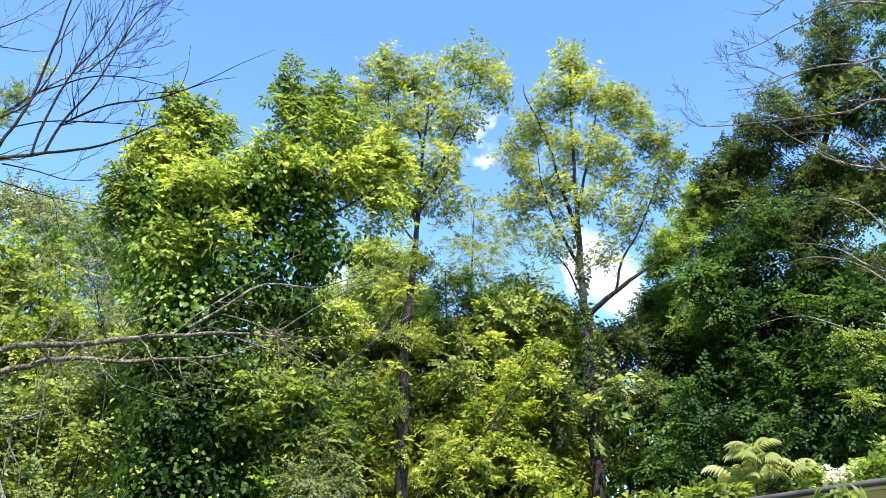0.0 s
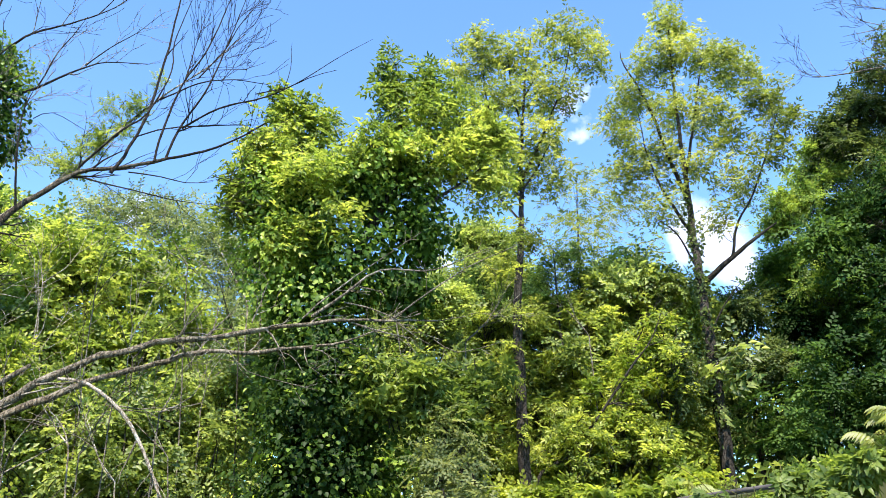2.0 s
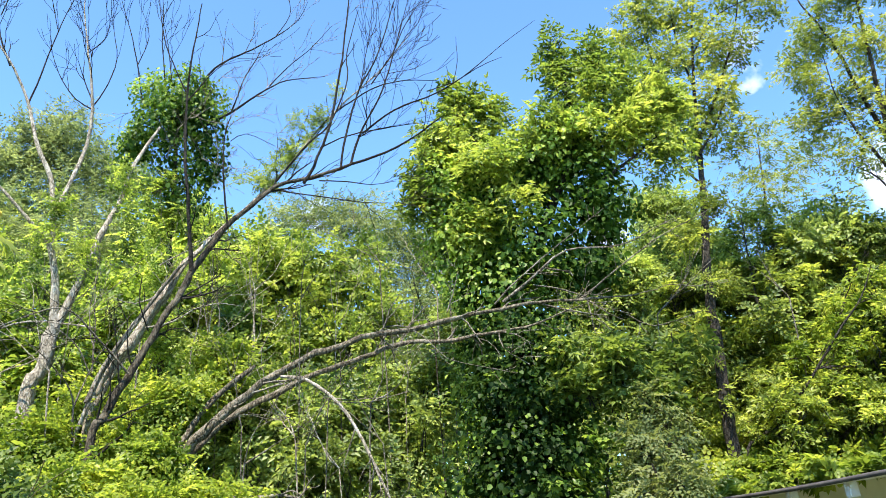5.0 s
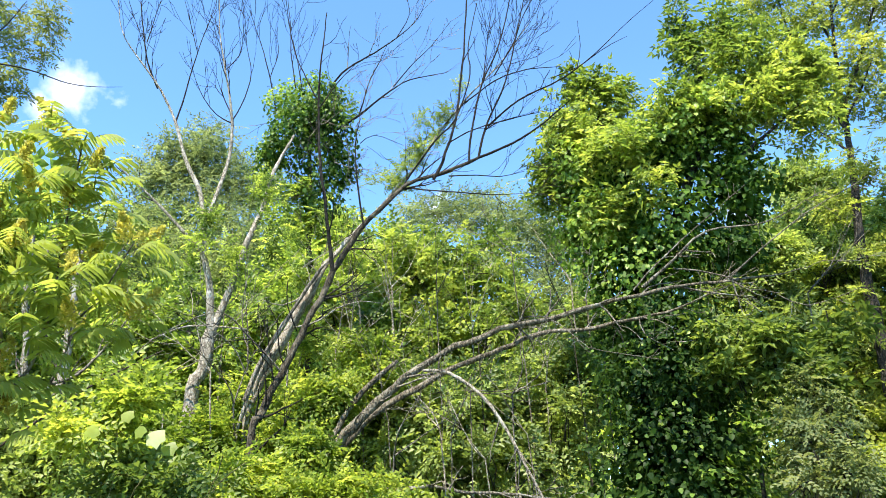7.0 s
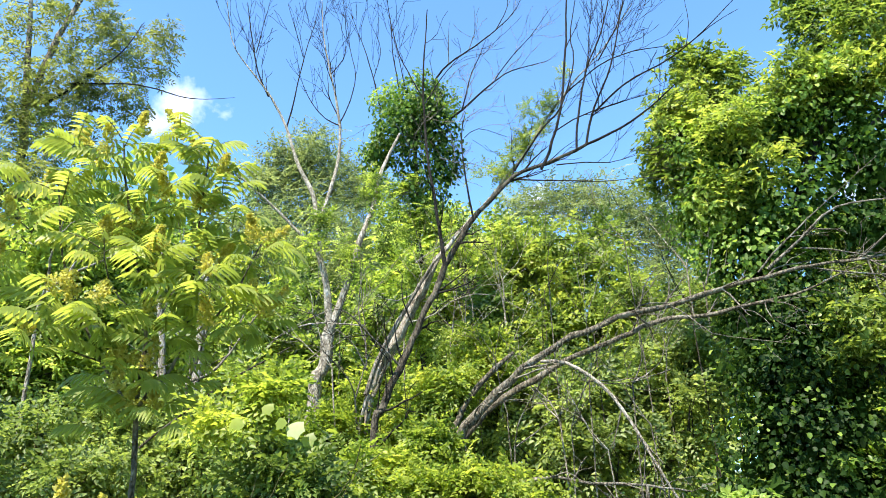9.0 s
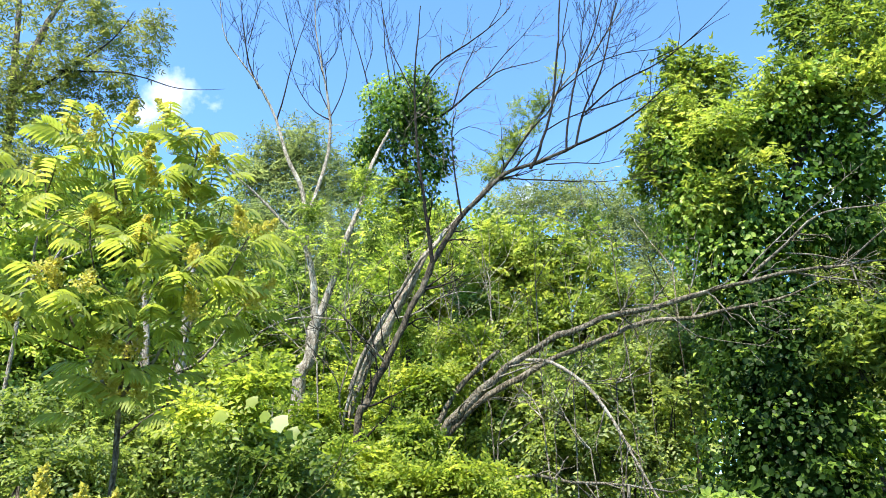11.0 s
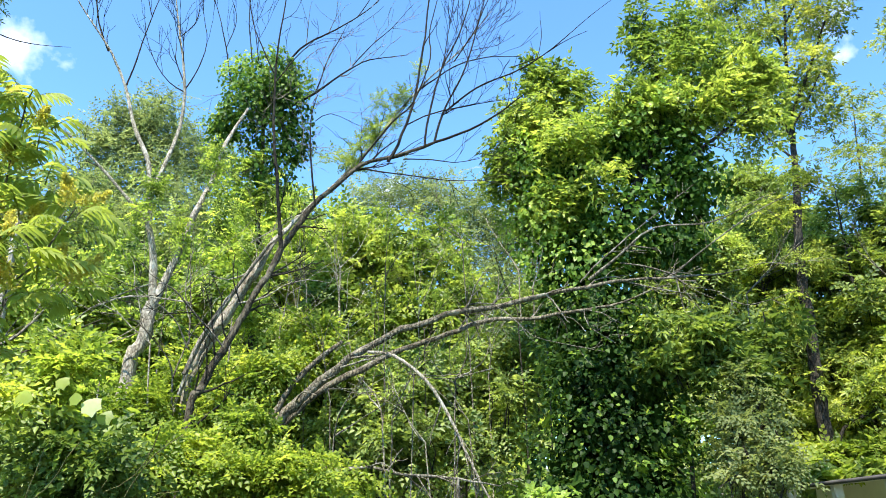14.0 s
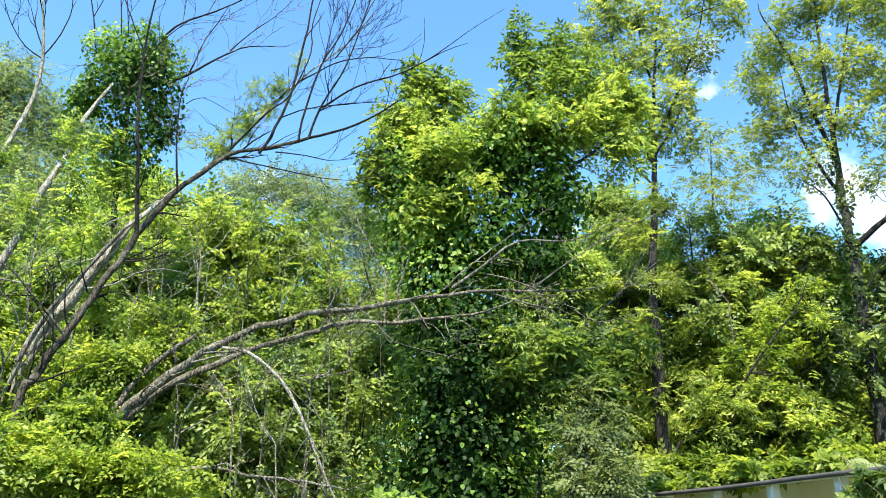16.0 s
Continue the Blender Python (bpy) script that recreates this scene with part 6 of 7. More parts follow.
    leafy_tree("shade_tree", "dense dark tree, deep shade put into its leaf colour", "tree", 108, foot((10.96, 11.66, 3.43)), [(11.14, 11.49, 5.03), (11.41, 11.22, 7.44)],
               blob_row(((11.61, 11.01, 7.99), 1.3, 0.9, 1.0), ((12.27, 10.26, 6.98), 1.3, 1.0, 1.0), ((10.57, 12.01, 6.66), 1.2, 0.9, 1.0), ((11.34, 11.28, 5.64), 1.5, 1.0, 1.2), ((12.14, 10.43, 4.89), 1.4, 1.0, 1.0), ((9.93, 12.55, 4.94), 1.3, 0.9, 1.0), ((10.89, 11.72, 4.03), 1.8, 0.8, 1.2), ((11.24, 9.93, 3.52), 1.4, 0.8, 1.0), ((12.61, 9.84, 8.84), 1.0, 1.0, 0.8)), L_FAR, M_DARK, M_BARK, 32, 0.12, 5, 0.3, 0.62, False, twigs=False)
    leafy_tree("leaning_shrub", "shrub with sunlit sprays of leaves before the dark trees", "shrub", 106, foot((7.31, 5.91, 2.63)), [(7.42, 5.77, 3.49), (7.43, 5.76, 4.07)],
               blob_row(((7.17, 5.93, 4.09), 0.26, 0.16, 0.9), ((7.01, 6.11, 4.09), 0.14, 0.10, 0.4), ((7.09, 6.02, 3.87), 0.2, 0.05, 0.4), ((6.90, 6.09, 3.44), 0.24, 0.05, 0.35), ((7.37, 5.67, 3.69), 0.25, 0.2, 0.4)), L_BUSH, M_BUSH, M_BARK, 46, 0.03, 4, 0.06, 0.62, False)
    # bare branches in front of them
    rng = np.random.default_rng(105)
    base = foot((8.74, 6.68, 2.78))
    tree = thing("bare_tree", base, "dead tree with bare grey branches before the dark trees", "tree")
    limb([(*base, 0.13), (*(8.95, 6.40, 4.42), 0.12), (*(9.10, 6.18, 6.19), 0.10), (*(9.25, 5.95, 8.03), 0.07), (*(9.43, 5.66, 9.97), 0.03)], tree, M_DEAD, rng, "trunk", 10)
    t = Tubes()
    rows = []
    rows.append(([(*(9.19, 6.04, 7.11), 0.045), (*(8.87, 6.50, 7.78), 0.03), (*(8.59, 6.88, 7.77), 0.022), (*(8.36, 7.15, 7.82), 0.018), (*(7.84, 7.71, 7.93), 0.012), (*(7.31, 8.22, 8.05), 0.008), (*(7.09, 8.41, 8.27), 0.003)], 6))
    rows.append(([(*(7.31, 8.22, 8.05), 0.007), (*(7.25, 8.27, 8.26), 0.005), (*(7.20, 8.31, 8.52), 0.003)], 1))
    rows.append(([(*(8.36, 7.15, 7.82), 0.012), (*(8.12, 7.42, 7.88), 0.009), (*(7.73, 7.83, 8.15), 0.007), (*(7.51, 8.04, 8.05), 0.003)], 3))
    rows.append(([(*(9.26, 5.94, 7.94), 0.035), (*(8.95, 6.40, 8.43), 0.026), (*(8.75, 6.66, 8.47), 0.02), (*(8.45, 7.05, 8.60), 0.016), (*(8.17, 7.36, 8.59), 0.012), (*(7.93, 7.62, 8.53), 0.009), (*(7.59, 7.97, 8.59), 0.003)], 6))
    rows.append(([(*(8.12, 7.42, 8.58), 0.009), (*(7.96, 7.59, 8.82), 0.007), (*(7.69, 7.86, 9.09), 0.003)], 3))
    rows.append(([(*(7.94, 7.61, 8.55), 0.007), (*(7.76, 7.80, 8.77), 0.005), (*(7.65, 7.91, 9.00), 0.003)], 2))
    rows.append(([(*(9.33, 5.83, 8.89), 0.03), (*(8.78, 6.63, 9.52), 0.02), (*(8.39, 7.11, 9.45), 0.014), (*(8.23, 7.30, 9.40), 0.011), (*(7.98, 7.58, 9.27), 0.009), (*(7.69, 7.87, 9.21), 0.006), (*(7.51, 8.04, 9.35), 0.003)], 6))
    rows.append(([(*(8.40, 7.10, 8.66), 0.010), (*(8.23, 7.30, 8.85), 0.008), (*(7.98, 7.58, 9.27), 0.004)], 3))
    rows.append(([(*(9.38, 5.75, 9.32), 0.025), (*(8.74, 6.68, 10.02), 0.016), (*(8.27, 7.25, 9.93), 0.011), (*(8.08, 7.46, 9.79), 0.008), (*(7.89, 7.66, 9.88), 0.006), (*(7.70, 7.86, 10.10), 0.003)], 5))
    rows.append(([(*(9.12, 6.15, 6.34), 0.04), (*(8.76, 6.66, 6.76), 0.024), (*(8.50, 6.99, 6.98), 0.02), (*(8.32, 7.20, 7.19), 0.014), (*(8.22, 7.31, 7.45), 0.008)], 4))
    rows.append(([(*(8.50, 6.99, 6.98), 0.010), (*(8.11, 7.43, 7.56), 0.009), (*(7.99, 7.56, 7.80), 0.007), (*(7.85, 7.71, 7.98), 0.003)], 3))
    rows.append(([(*(9.00, 6.32, 5.11), 0.03), (*(8.56, 6.90, 5.41), 0.02), (*(8.28, 7.25, 5.82), 0.012), (*(7.92, 7.63, 6.00), 0.005)], 6))
    rows.append(([(*(8.95, 6.39, 4.70), 0.03), (*(8.39, 7.11, 4.64), 0.018), (*(7.90, 7.65, 4.97), 0.010), (*(7.40, 8.14, 4.90), 0.004)], 6))
    rows.append(([(*(9.06, 6.24, 5.75), 0.032), (*(8.01, 5.90, 6.01), 0.022), (*(7.61, 6.09, 6.65), 0.014), (*(7.46, 6.41, 6.91), 0.010), (*(7.42, 6.81, 7.10), 0.004)], 5))
    rows.append(([(*(9.00, 6.32, 5.05), 0.030), (*(7.99, 6.07, 5.29), 0.020), (*(7.72, 6.24, 5.83), 0.014), (*(7.60, 6.65, 6.15), 0.009), (*(7.52, 7.03, 6.20), 0.004)], 5))
    rows.append(([(*(8.96, 6.38, 4.50), 0.028), (*(7.90, 6.14, 4.76), 0.018), (*(7.70, 6.47, 5.20), 0.013), (*(7.56, 6.96, 5.47), 0.009), (*(7.44, 7.51, 5.52), 0.004)], 5))
    rows.append(([(*(9.14, 6.12, 6.60), 0.030), (*(7.81, 5.51, 6.81), 0.020), (*(7.59, 5.63, 7.38), 0.012), (*(7.38, 5.94, 7.71), 0.004)], 5))
    for row, n in rows:
        c = limb(row, tree, M_DEAD, rng, "limb", 7, thick=0.85)
        bare_twigs(t, rng, c, n + 4, 0.42, 0.15, 2, 0.3, (-0.4, 0, 0.2), 0.7)
    part("fine_twig", t.mesh("fine_twig", base), M_STEMBARK, tree, kind="stuff")


right_trees()


# ---- trees on the left ----
def left_trees():
    rng = np.random.default_rng(111)
    base = foot((-7.65, 7.19, 2.44))
    tree = thing("locust_tree", base, "tall tree with grey forked trunk and airy feather leaves", "tree")
    stems = [limb([(*base, 0.14), (*(-7.84, 6.98, 3.72), 0.12), (*(-8.05, 6.74, 5.84), 0.09), (*(-8.14, 6.63, 7.25), 0.07), (*(-8.25, 6.50, 8.79), 0.03)], tree, M_DEAD, rng, "trunk", 10)]
    stems.append(limb([(*(-8.11, 6.67, 6.93), 0.07), (*(-7.92, 6.74, 7.80), 0.06), (*(-7.82, 6.85, 8.40), 0.05), (*(-7.63, 7.07, 9.37), 0.03)], tree, M_DEAD, rng))
    stems.append(limb([(*(-7.89, 6.77, 6.95), 0.03), (*(-7.45, 6.97, 7.41), 0.022), (*(-7.06, 7.08, 7.76), 0.015), (*(-6.91, 7.23, 8.28), 0.006)], tree, M_TWIG, rng))
    stems.append(limb([(*(-7.68, 6.86, 7.26), 0.02), (*(-6.77, 7.08, 7.18), 0.014), (*(-6.12, 7.40, 7.02), 0.009), (*(-5.63, 7.65, 7.07), 0.003)], tree, M_TWIG, rng))
    masses = blob_row(((-8.08, 6.70, 8.08), 0.6, 0.5, 0.5), ((-7.44, 7.12, 8.14), 0.5, 0.4, 0.8), ((-7.10, 7.46, 7.83), 0.42, 0.32, 0.6), ((-6.86, 7.55, 8.16), 0.28, 0.26, 0.4), ((-7.60, 6.95, 7.35), 0.55, 0.35, 0.9), ((-7.34, 7.23, 7.12), 0.5, 0.25, 0.7),
                        ((-7.90, 6.60, 6.94), 0.55, 0.4, 1.0), ((-8.33, 6.06, 7.26), 0.7, 0.6, 1.0), ((-7.69, 6.70, 6.39), 0.55, 0.35, 1.0), ((-8.05, 6.27, 6.07), 0.7, 0.5, 1.0), ((-7.66, 6.43, 5.56), 0.6, 0.4, 1.0), ((-7.74, 6.80, 8.71), 0.7, 0.4, 0.8))
    airy_crown(tree, rng, stems, masses, L_ASH, M_OLIVE, M_TWIG, 48, 5, 0.10, 0.84, 0.3, 0.8, 0.35)
    feathery_tree("willow_tree", "distant grey-green tree with fine leaves", 113, foot((-7.72, 14.01, 3.07)), [(-7.86, 13.94, 5.30), (-7.91, 13.91, 7.76), (-8.03, 13.84, 9.77)],
                  blob_row(((-8.02, 13.85, 9.56), 0.55, 0.55, 0.8), ((-8.45, 13.58, 9.02), 0.55, 0.55, 0.9), ((-7.66, 14.05, 8.98), 0.8, 0.6, 1.0), ((-8.78, 13.37, 8.70), 0.45, 0.45, 0.7), ((-8.03, 13.84, 8.01), 1.1, 0.7, 1.2), ((-6.99, 14.39, 8.77), 0.7, 0.6, 0.9), ((-8.41, 12.42, 6.90), 1.0, 0.9, 1.1), ((-6.71, 13.42, 7.07), 1.0, 0.9, 1.1), ((-7.81, 12.81, 6.16), 1.1, 0.9, 1.1)), 90, 1.65, M_WILLOW)
    leafy_tree("thicket_tree", "dense mid green thicket behind the sumac", "tree", 114, foot((-5.80, 6.07, 2.00)), [(-5.89, 5.98, 2.82), (-6.12, 5.76, 4.18)],
               blob_row(((-6.35, 5.80, 4.40), 0.6, 0.5, 1.0), ((-6.02, 6.42, 4.27), 0.55, 0.45, 1.0), ((-6.45, 5.38, 3.70), 0.6, 0.5, 1.0), ((-6.11, 5.76, 3.55), 0.6, 0.45, 1.1), ((-5.63, 6.24, 3.40), 0.6, 0.45, 1.1), ((-6.14, 5.43, 2.84), 0.6, 0.5, 1.1), ((-5.72, 5.87, 2.79), 0.6, 0.45, 1.1)),
               L_BUSH, M_BUSH, M_BARK, 85, 0.06, 6, 0.18, 1.25)
    leafy_tree("thicket_tree", "tall green thicket rising behind the sumac", "tree", 116, foot((-6.9, 7.2, 2.0)), [(-6.9, 7.2, 3.2), (-6.85, 7.25, 5.0)],
               curtain(195, ((-7.9, 6.2, 2.6), (-5.6, 8.2, 2.6), (-8.1, 6.4, 6.6), (-5.8, 8.5, 5.3)), 120, 0.5, 0.24, 0.8, 0.25), L_BUSH, M_MID, M_BARK, 12, 0.05, 5, 0.16, 1.2, False, reach=0.3)
    leafy_tree("thicket_tree", "mid green thicket between the dead trunks", "tree", 115, foot((-5.01, 7.96, 2.09)), [(-5.06, 7.92, 2.83), (-5.18, 7.85, 4.29)],
               curtain(194, ((-4.97, 6.14, 1.90), (-3.04, 7.29, 1.93), (-5.93, 7.30, 4.54), (-3.78, 8.83, 4.91)), 130, 0.36, 0.18, 0.5, 0.2), L_BUSH, M_BUSH, M_BARK, 8, 0.06, 5, 0.14, 1.2, False, reach=0.3)


left_trees()


# ---- front bushes ----
def front_bushes():
    leafy_tree("bramble_bush", "sunlit yellow-green bush over the foot of the dead limbs", "bush", 121, foot((-2.17, 5.59, 1.86)), [(-2.17, 5.59, 1.98)],
               blob_row(((-2.67, 6.58, 2.47), 0.36, 0.28, 1.0), ((-2.39, 6.69, 2.83), 0.32, 0.26, 0.9), ((-2.36, 5.41, 1.89), 0.45, 0.22, 1.0), ((-2.02, 5.54, 1.89), 0.38, 0.18, 0.9), ((-2.21, 5.85, 2.23), 0.2, 0.14, 0.5), ((-3.15, 6.03, 2.29), 0.36, 0.28, 1.0), ((-3.12, 6.60, 2.64), 0.3, 0.26, 0.8), ((-1.52, 5.70, 1.81), 0.4, 0.16, 0.7), ((-2.14, 7.08, 3.15), 0.3, 0.3, 0.8)),
               L_SMALL, M_GOLD, M_STEM, 170, 0.03, 5, 0.12, 0.9, False)
    leafy_tree("leafy_bush", "mid green bush at the edge of the thicket", "bush", 122, foot((-3.68, 4.22, 1.81)), [(-3.69, 4.21, 1.91)],
               blob_row(((-3.94, 3.98, 2.07), 0.45, 0.32, 1.0), ((-3.69, 4.47, 2.18), 0.42, 0.36, 1.0), ((-3.15, 4.38, 1.92), 0.40, 0.3, 1.0), ((-4.24, 3.66, 2.11), 0.5, 0.4, 1.0), ((-3.49, 3.85, 1.83), 0.5, 0.25, 1.0), ((-2.85, 4.82, 1.94), 0.36, 0.28, 1.0)),
               L_SMALL, M_MID, M_STEM, 190, 0.03, 5, 0.12, 0.8, False)
    # wild grape with broad leaves
    rng = np.random.default_rng(123)
    base = foot((-1.90, 3.08, 1.81))
    bush = thing("wild_grape_bush", base, "wild grape bush with broad lobed pale green leaves", "bush")
    t = Tubes()
    for k in range(7):
        grow(t, rng, (base[0] + rng.normal(0, 0.08), base[1] + rng.normal(0, 0.08), 1.0), (rng.normal(0, 0.3), rng.normal(0, 0.3), 1.0), 0.9, 0.008, 1, 0.2)
    grow(t, rng, (base[0], base[1], -0.05), (0.02, 0, 1), 1.3, 0.02, 0, 0.2)
    part("fine_twig", t.mesh("fine_twig", base), M_STEM, bush, kind="stuff")
    part_blobs = blob_row(((-1.94, 3.04, 2.02), 0.13, 0.07, 0.7), ((-1.80, 3.10, 2.02), 0.12, 0.07, 0.6))
    crown_part(bush, foliage(rng, part_blobs, L_GRAPE, 7, 2, 0.06, 0.5, 0.42), M_GOLD, "crown", "broad lobed leaves")
    green = blob_row(((-1.93, 3.08, 1.86), 0.2, 0.12, 1.0), ((-1.75, 3.16, 1.80), 0.2, 0.12, 1.0), ((-1.86, 3.12, 1.66), 0.24, 0.14, 1.0))
    crown_part(bush, foliage(rng, green, L_SMALL, 60, 4, 0.08, 0.4, 0.75), M_GLOSSY, "crown", "small glossy green leaves")
    young = blob_row(((-1.95, 2.99, 2.14), 0.13, 0.09, 1.0), ((-1.94, 3.15, 2.23), 0.12, 0.10, 0.8), ((-1.98, 2.93, 2.03), 0.14, 0.10, 1.0))
    crown_part(bush, foliage(rng, young, L_SMALL, 22, 4, 0.06, 0.3, 0.7), M_GOLD, "crown", "young yellow leaves")
    for k, (p, s, tilt) in enumerate((((-1.70, 2.86, 2.07), 1.0, 0.25), ((-1.73, 2.84, 2.08), 0.7, -0.5), ((-1.89, 2.78, 2.08), 1.0, -0.6), ((-1.67, 2.90, 2.02), 0.8, 0.6), ((-1.84, 2.87, 2.15), 0.7, 0.3))):
        v, f = scatter(L_GRAPE, np.array([p]) - np.array(base), np.array([[tilt, -0.25, -0.7]]), np.array([[0.05, -0.8, 0.5]]), np.array([s * 0.6]))
        part("leaf", raw_mesh("leaf", v, f), M_GRAPE if k < 1 else M_GOLD, bush, "large pale grape leaf")
    # behind and over the shed
    leafy_tree("creeper_bush", "yellow-green bush behind the shed roof", "bush", 124, foot((3.84, 10.31, 2.13)), [(3.86, 10.30, 2.26)],
               curtain(189, ((2.75, 9.80, 2.24), (5.03, 8.94, 2.38), (2.85, 9.98, 2.66), (5.24, 9.16, 2.84)), 66, 0.26, 0.12, 0.5, 0.5), L_NEAR, M_GOLD, M_STEM, 9, 0.03, 4, 0.12, 1.0, False)
    leafy_tree("creeper_bush", "creeper with broad pale yellow-green leaves trailing along the roof edge", "bush", 126, foot((4.26, 8.45, 0)), [(4.26, 8.45, 1.4), (4.18, 8.42, 2.32)],
               blob_row(((2.70, 9.36, 2.16), 0.16, 0.10, 0.8), ((2.86, 8.99, 2.17), 0.17, 0.09, 0.9), ((3.06, 8.64, 2.18), 0.16, 0.07, 0.6), ((3.11, 8.23, 2.18), 0.15, 0.06, 0.5), ((3.29, 7.87, 2.23), 0.18, 0.10, 0.9), ((3.34, 7.57, 2.25), 0.17, 0.13, 1.0), ((3.53, 7.26, 2.25), 0.18, 0.09, 0.8), ((3.63, 6.82, 2.25), 0.16, 0.07, 0.7)),
               L_VINE3, M_GOLD, M_STEM, 34, 0.02, 3, 0.05, 0.85, False, twigs=False)
    leafy_tree("creeper_bush", "creeper with narrow green leaves hanging over the shed roof", "bush", 125, foot((5.12, 6.40, 2.40)), [(5.14, 6.39, 2.50)],
               blob_row(((5.12, 6.40, 2.41), 0.2, 0.08, 0.7), ((4.84, 6.62, 2.39), 0.2, 0.08, 0.5), ((5.46, 6.26, 2.48), 0.2, 0.07, 0.6), ((6.22, 5.50, 2.64), 0.14, 0.06, 0.4), ((6.43, 5.40, 2.75), 0.1, 0.10, 0.3)),
               L_NEAR, M_BUSH, M_STEM, 60, 0.02, 4, 0.06, 0.8, False)


front_bushes()


# ---- sumac ----
def frond(pairs, length, leaflet, rise=0.24, fall=0.92, width=0.28, hang=0.35):
    """One sumac leaf in one piece: an arching stalk with many paired, drooping leaflets growing from it."""
    way = lambda u: np.array([length * u * (1 - 0.3 * u * u), 0, length * (rise * u - fall * u * u)])
    at = [0.0] + [0.18 + 0.8 * i / (pairs - 1) for i in range(pairs)] + [1.0]
    out, stalk, f = [], [], []
    for i, u in enumerate(at):
        r = 0.0045 * (1.15 - u)
        stalk += [way(u), way(u) + [0, r, -r], way(u) + [0, -r, -r]]
        if i:
            for k in range(3):
                p, q = 3 * i - 3 + k, 3 * i - 3 + (k + 1) % 3
                f += [[p, q, q + 3], [p, q + 3, p + 3]]
    out.append((np.array(stalk), np.array(f)))
    for u in at[1:-1]:
        k = leaflet * (0.75 + 0.55 * math.sin(math.pi * (0.12 + 0.75 * u)))
        for s in (1, -1):
            v, g = long_blade(k, k * width, (0, 0, 0), s * (1.25 - 0.35 * u), 0.12, 0.5)
            v[:, 2] -= hang * np.abs(v[:, 1])
            out.append((v + way(u), g))
    v, g = long_blade(leaflet * 0.8, leaflet * 0.8 * width, (0, 0, 0), 0.0, 0.12, 0.5)
    out.append((v + way(1.0), g))
    v, f = join(out)
    # the base of each leaflet and the stalk share a point
    v, back = np.unique(np.round(v, 6), axis=0, return_inverse=True)
    return v, back.reshape(-1)[f]


LEAFLET = raw_mesh("leaflet", *long_blade(1.0, 0.27, fold=0.12, droop=0.5))
LEAFLET.materials.append(M_SUMAC)


def frond_of_pieces(tree, m, pairs, length, leaflet, rise, fall, width, hang):
    """A near sumac leaf whose stalk and leaflets are pieces of their own."""
    way = lambda u: (length * u * (1 - 0.3 * u * u), 0, length * (rise * u - fall * u * u))
    t = Tubes()
    t.add(np.array([[*way(u), 0.0035 * (1.2 - u)] for u in np.linspace(0, 1, 7)]), 4)
    stalk = part("frond", t.mesh("frond", (0, 0, 0)), M_STEM, tree)
    stalk.matrix_local = m
    for i in range(pairs):
        u = 0.18 + 0.8 * i / (pairs - 1)
        k = leaflet * (0.75 + 0.55 * math.sin(math.pi * (0.12 + 0.75 * u)))
        for s in (1, -1):
            ob = new("leaflet", LEAFLET)
            ob.parent = stalk
            ob.matrix_local = Matrix.Translation(way(u)) @ Matrix.Rotation(-s * math.atan(hang), 4, "X") @ Matrix.Rotation(s * (1.25 - 0.35 * u), 4, "Z") @ Matrix.Scale(k, 4)
    ob = new("leaflet", LEAFLET)
    ob.parent = stalk
    ob.matrix_local = Matrix.Translation(way(1.0)) @ Matrix.Scale(leaflet * 0.8, 4)


def panicle(rng, length):
    """An upright, spiky cone: short side shoots along a stalk, set with tiny yellow-green flowers."""
    at, way = [], []
    for k in range(26):
        u, a = (k + rng.random()) / 26, rng.random() * 2 * math.pi
        d = unit(np.array([math.cos(a), math.sin(a), 0.55 + 0.9 * u]))
        for w in np.arange(0.1, 1.0, 0.075):
            at.append(np.array([0, 0, length * u]) + d * length * 0.42 * (1.05 - u) * w + rng.normal(0, 0.004, 3))
            way.append(d + rng.normal(0, 0.7, 3))
    at, way = np.array(at), np.array(way)
    return scatter(blade(0.017, 0.012, fold=0.4, droop=0.1), at, way, rng.normal(0, 1, at.shape), 0.7 + 0.7 * rng.random(len(at)))


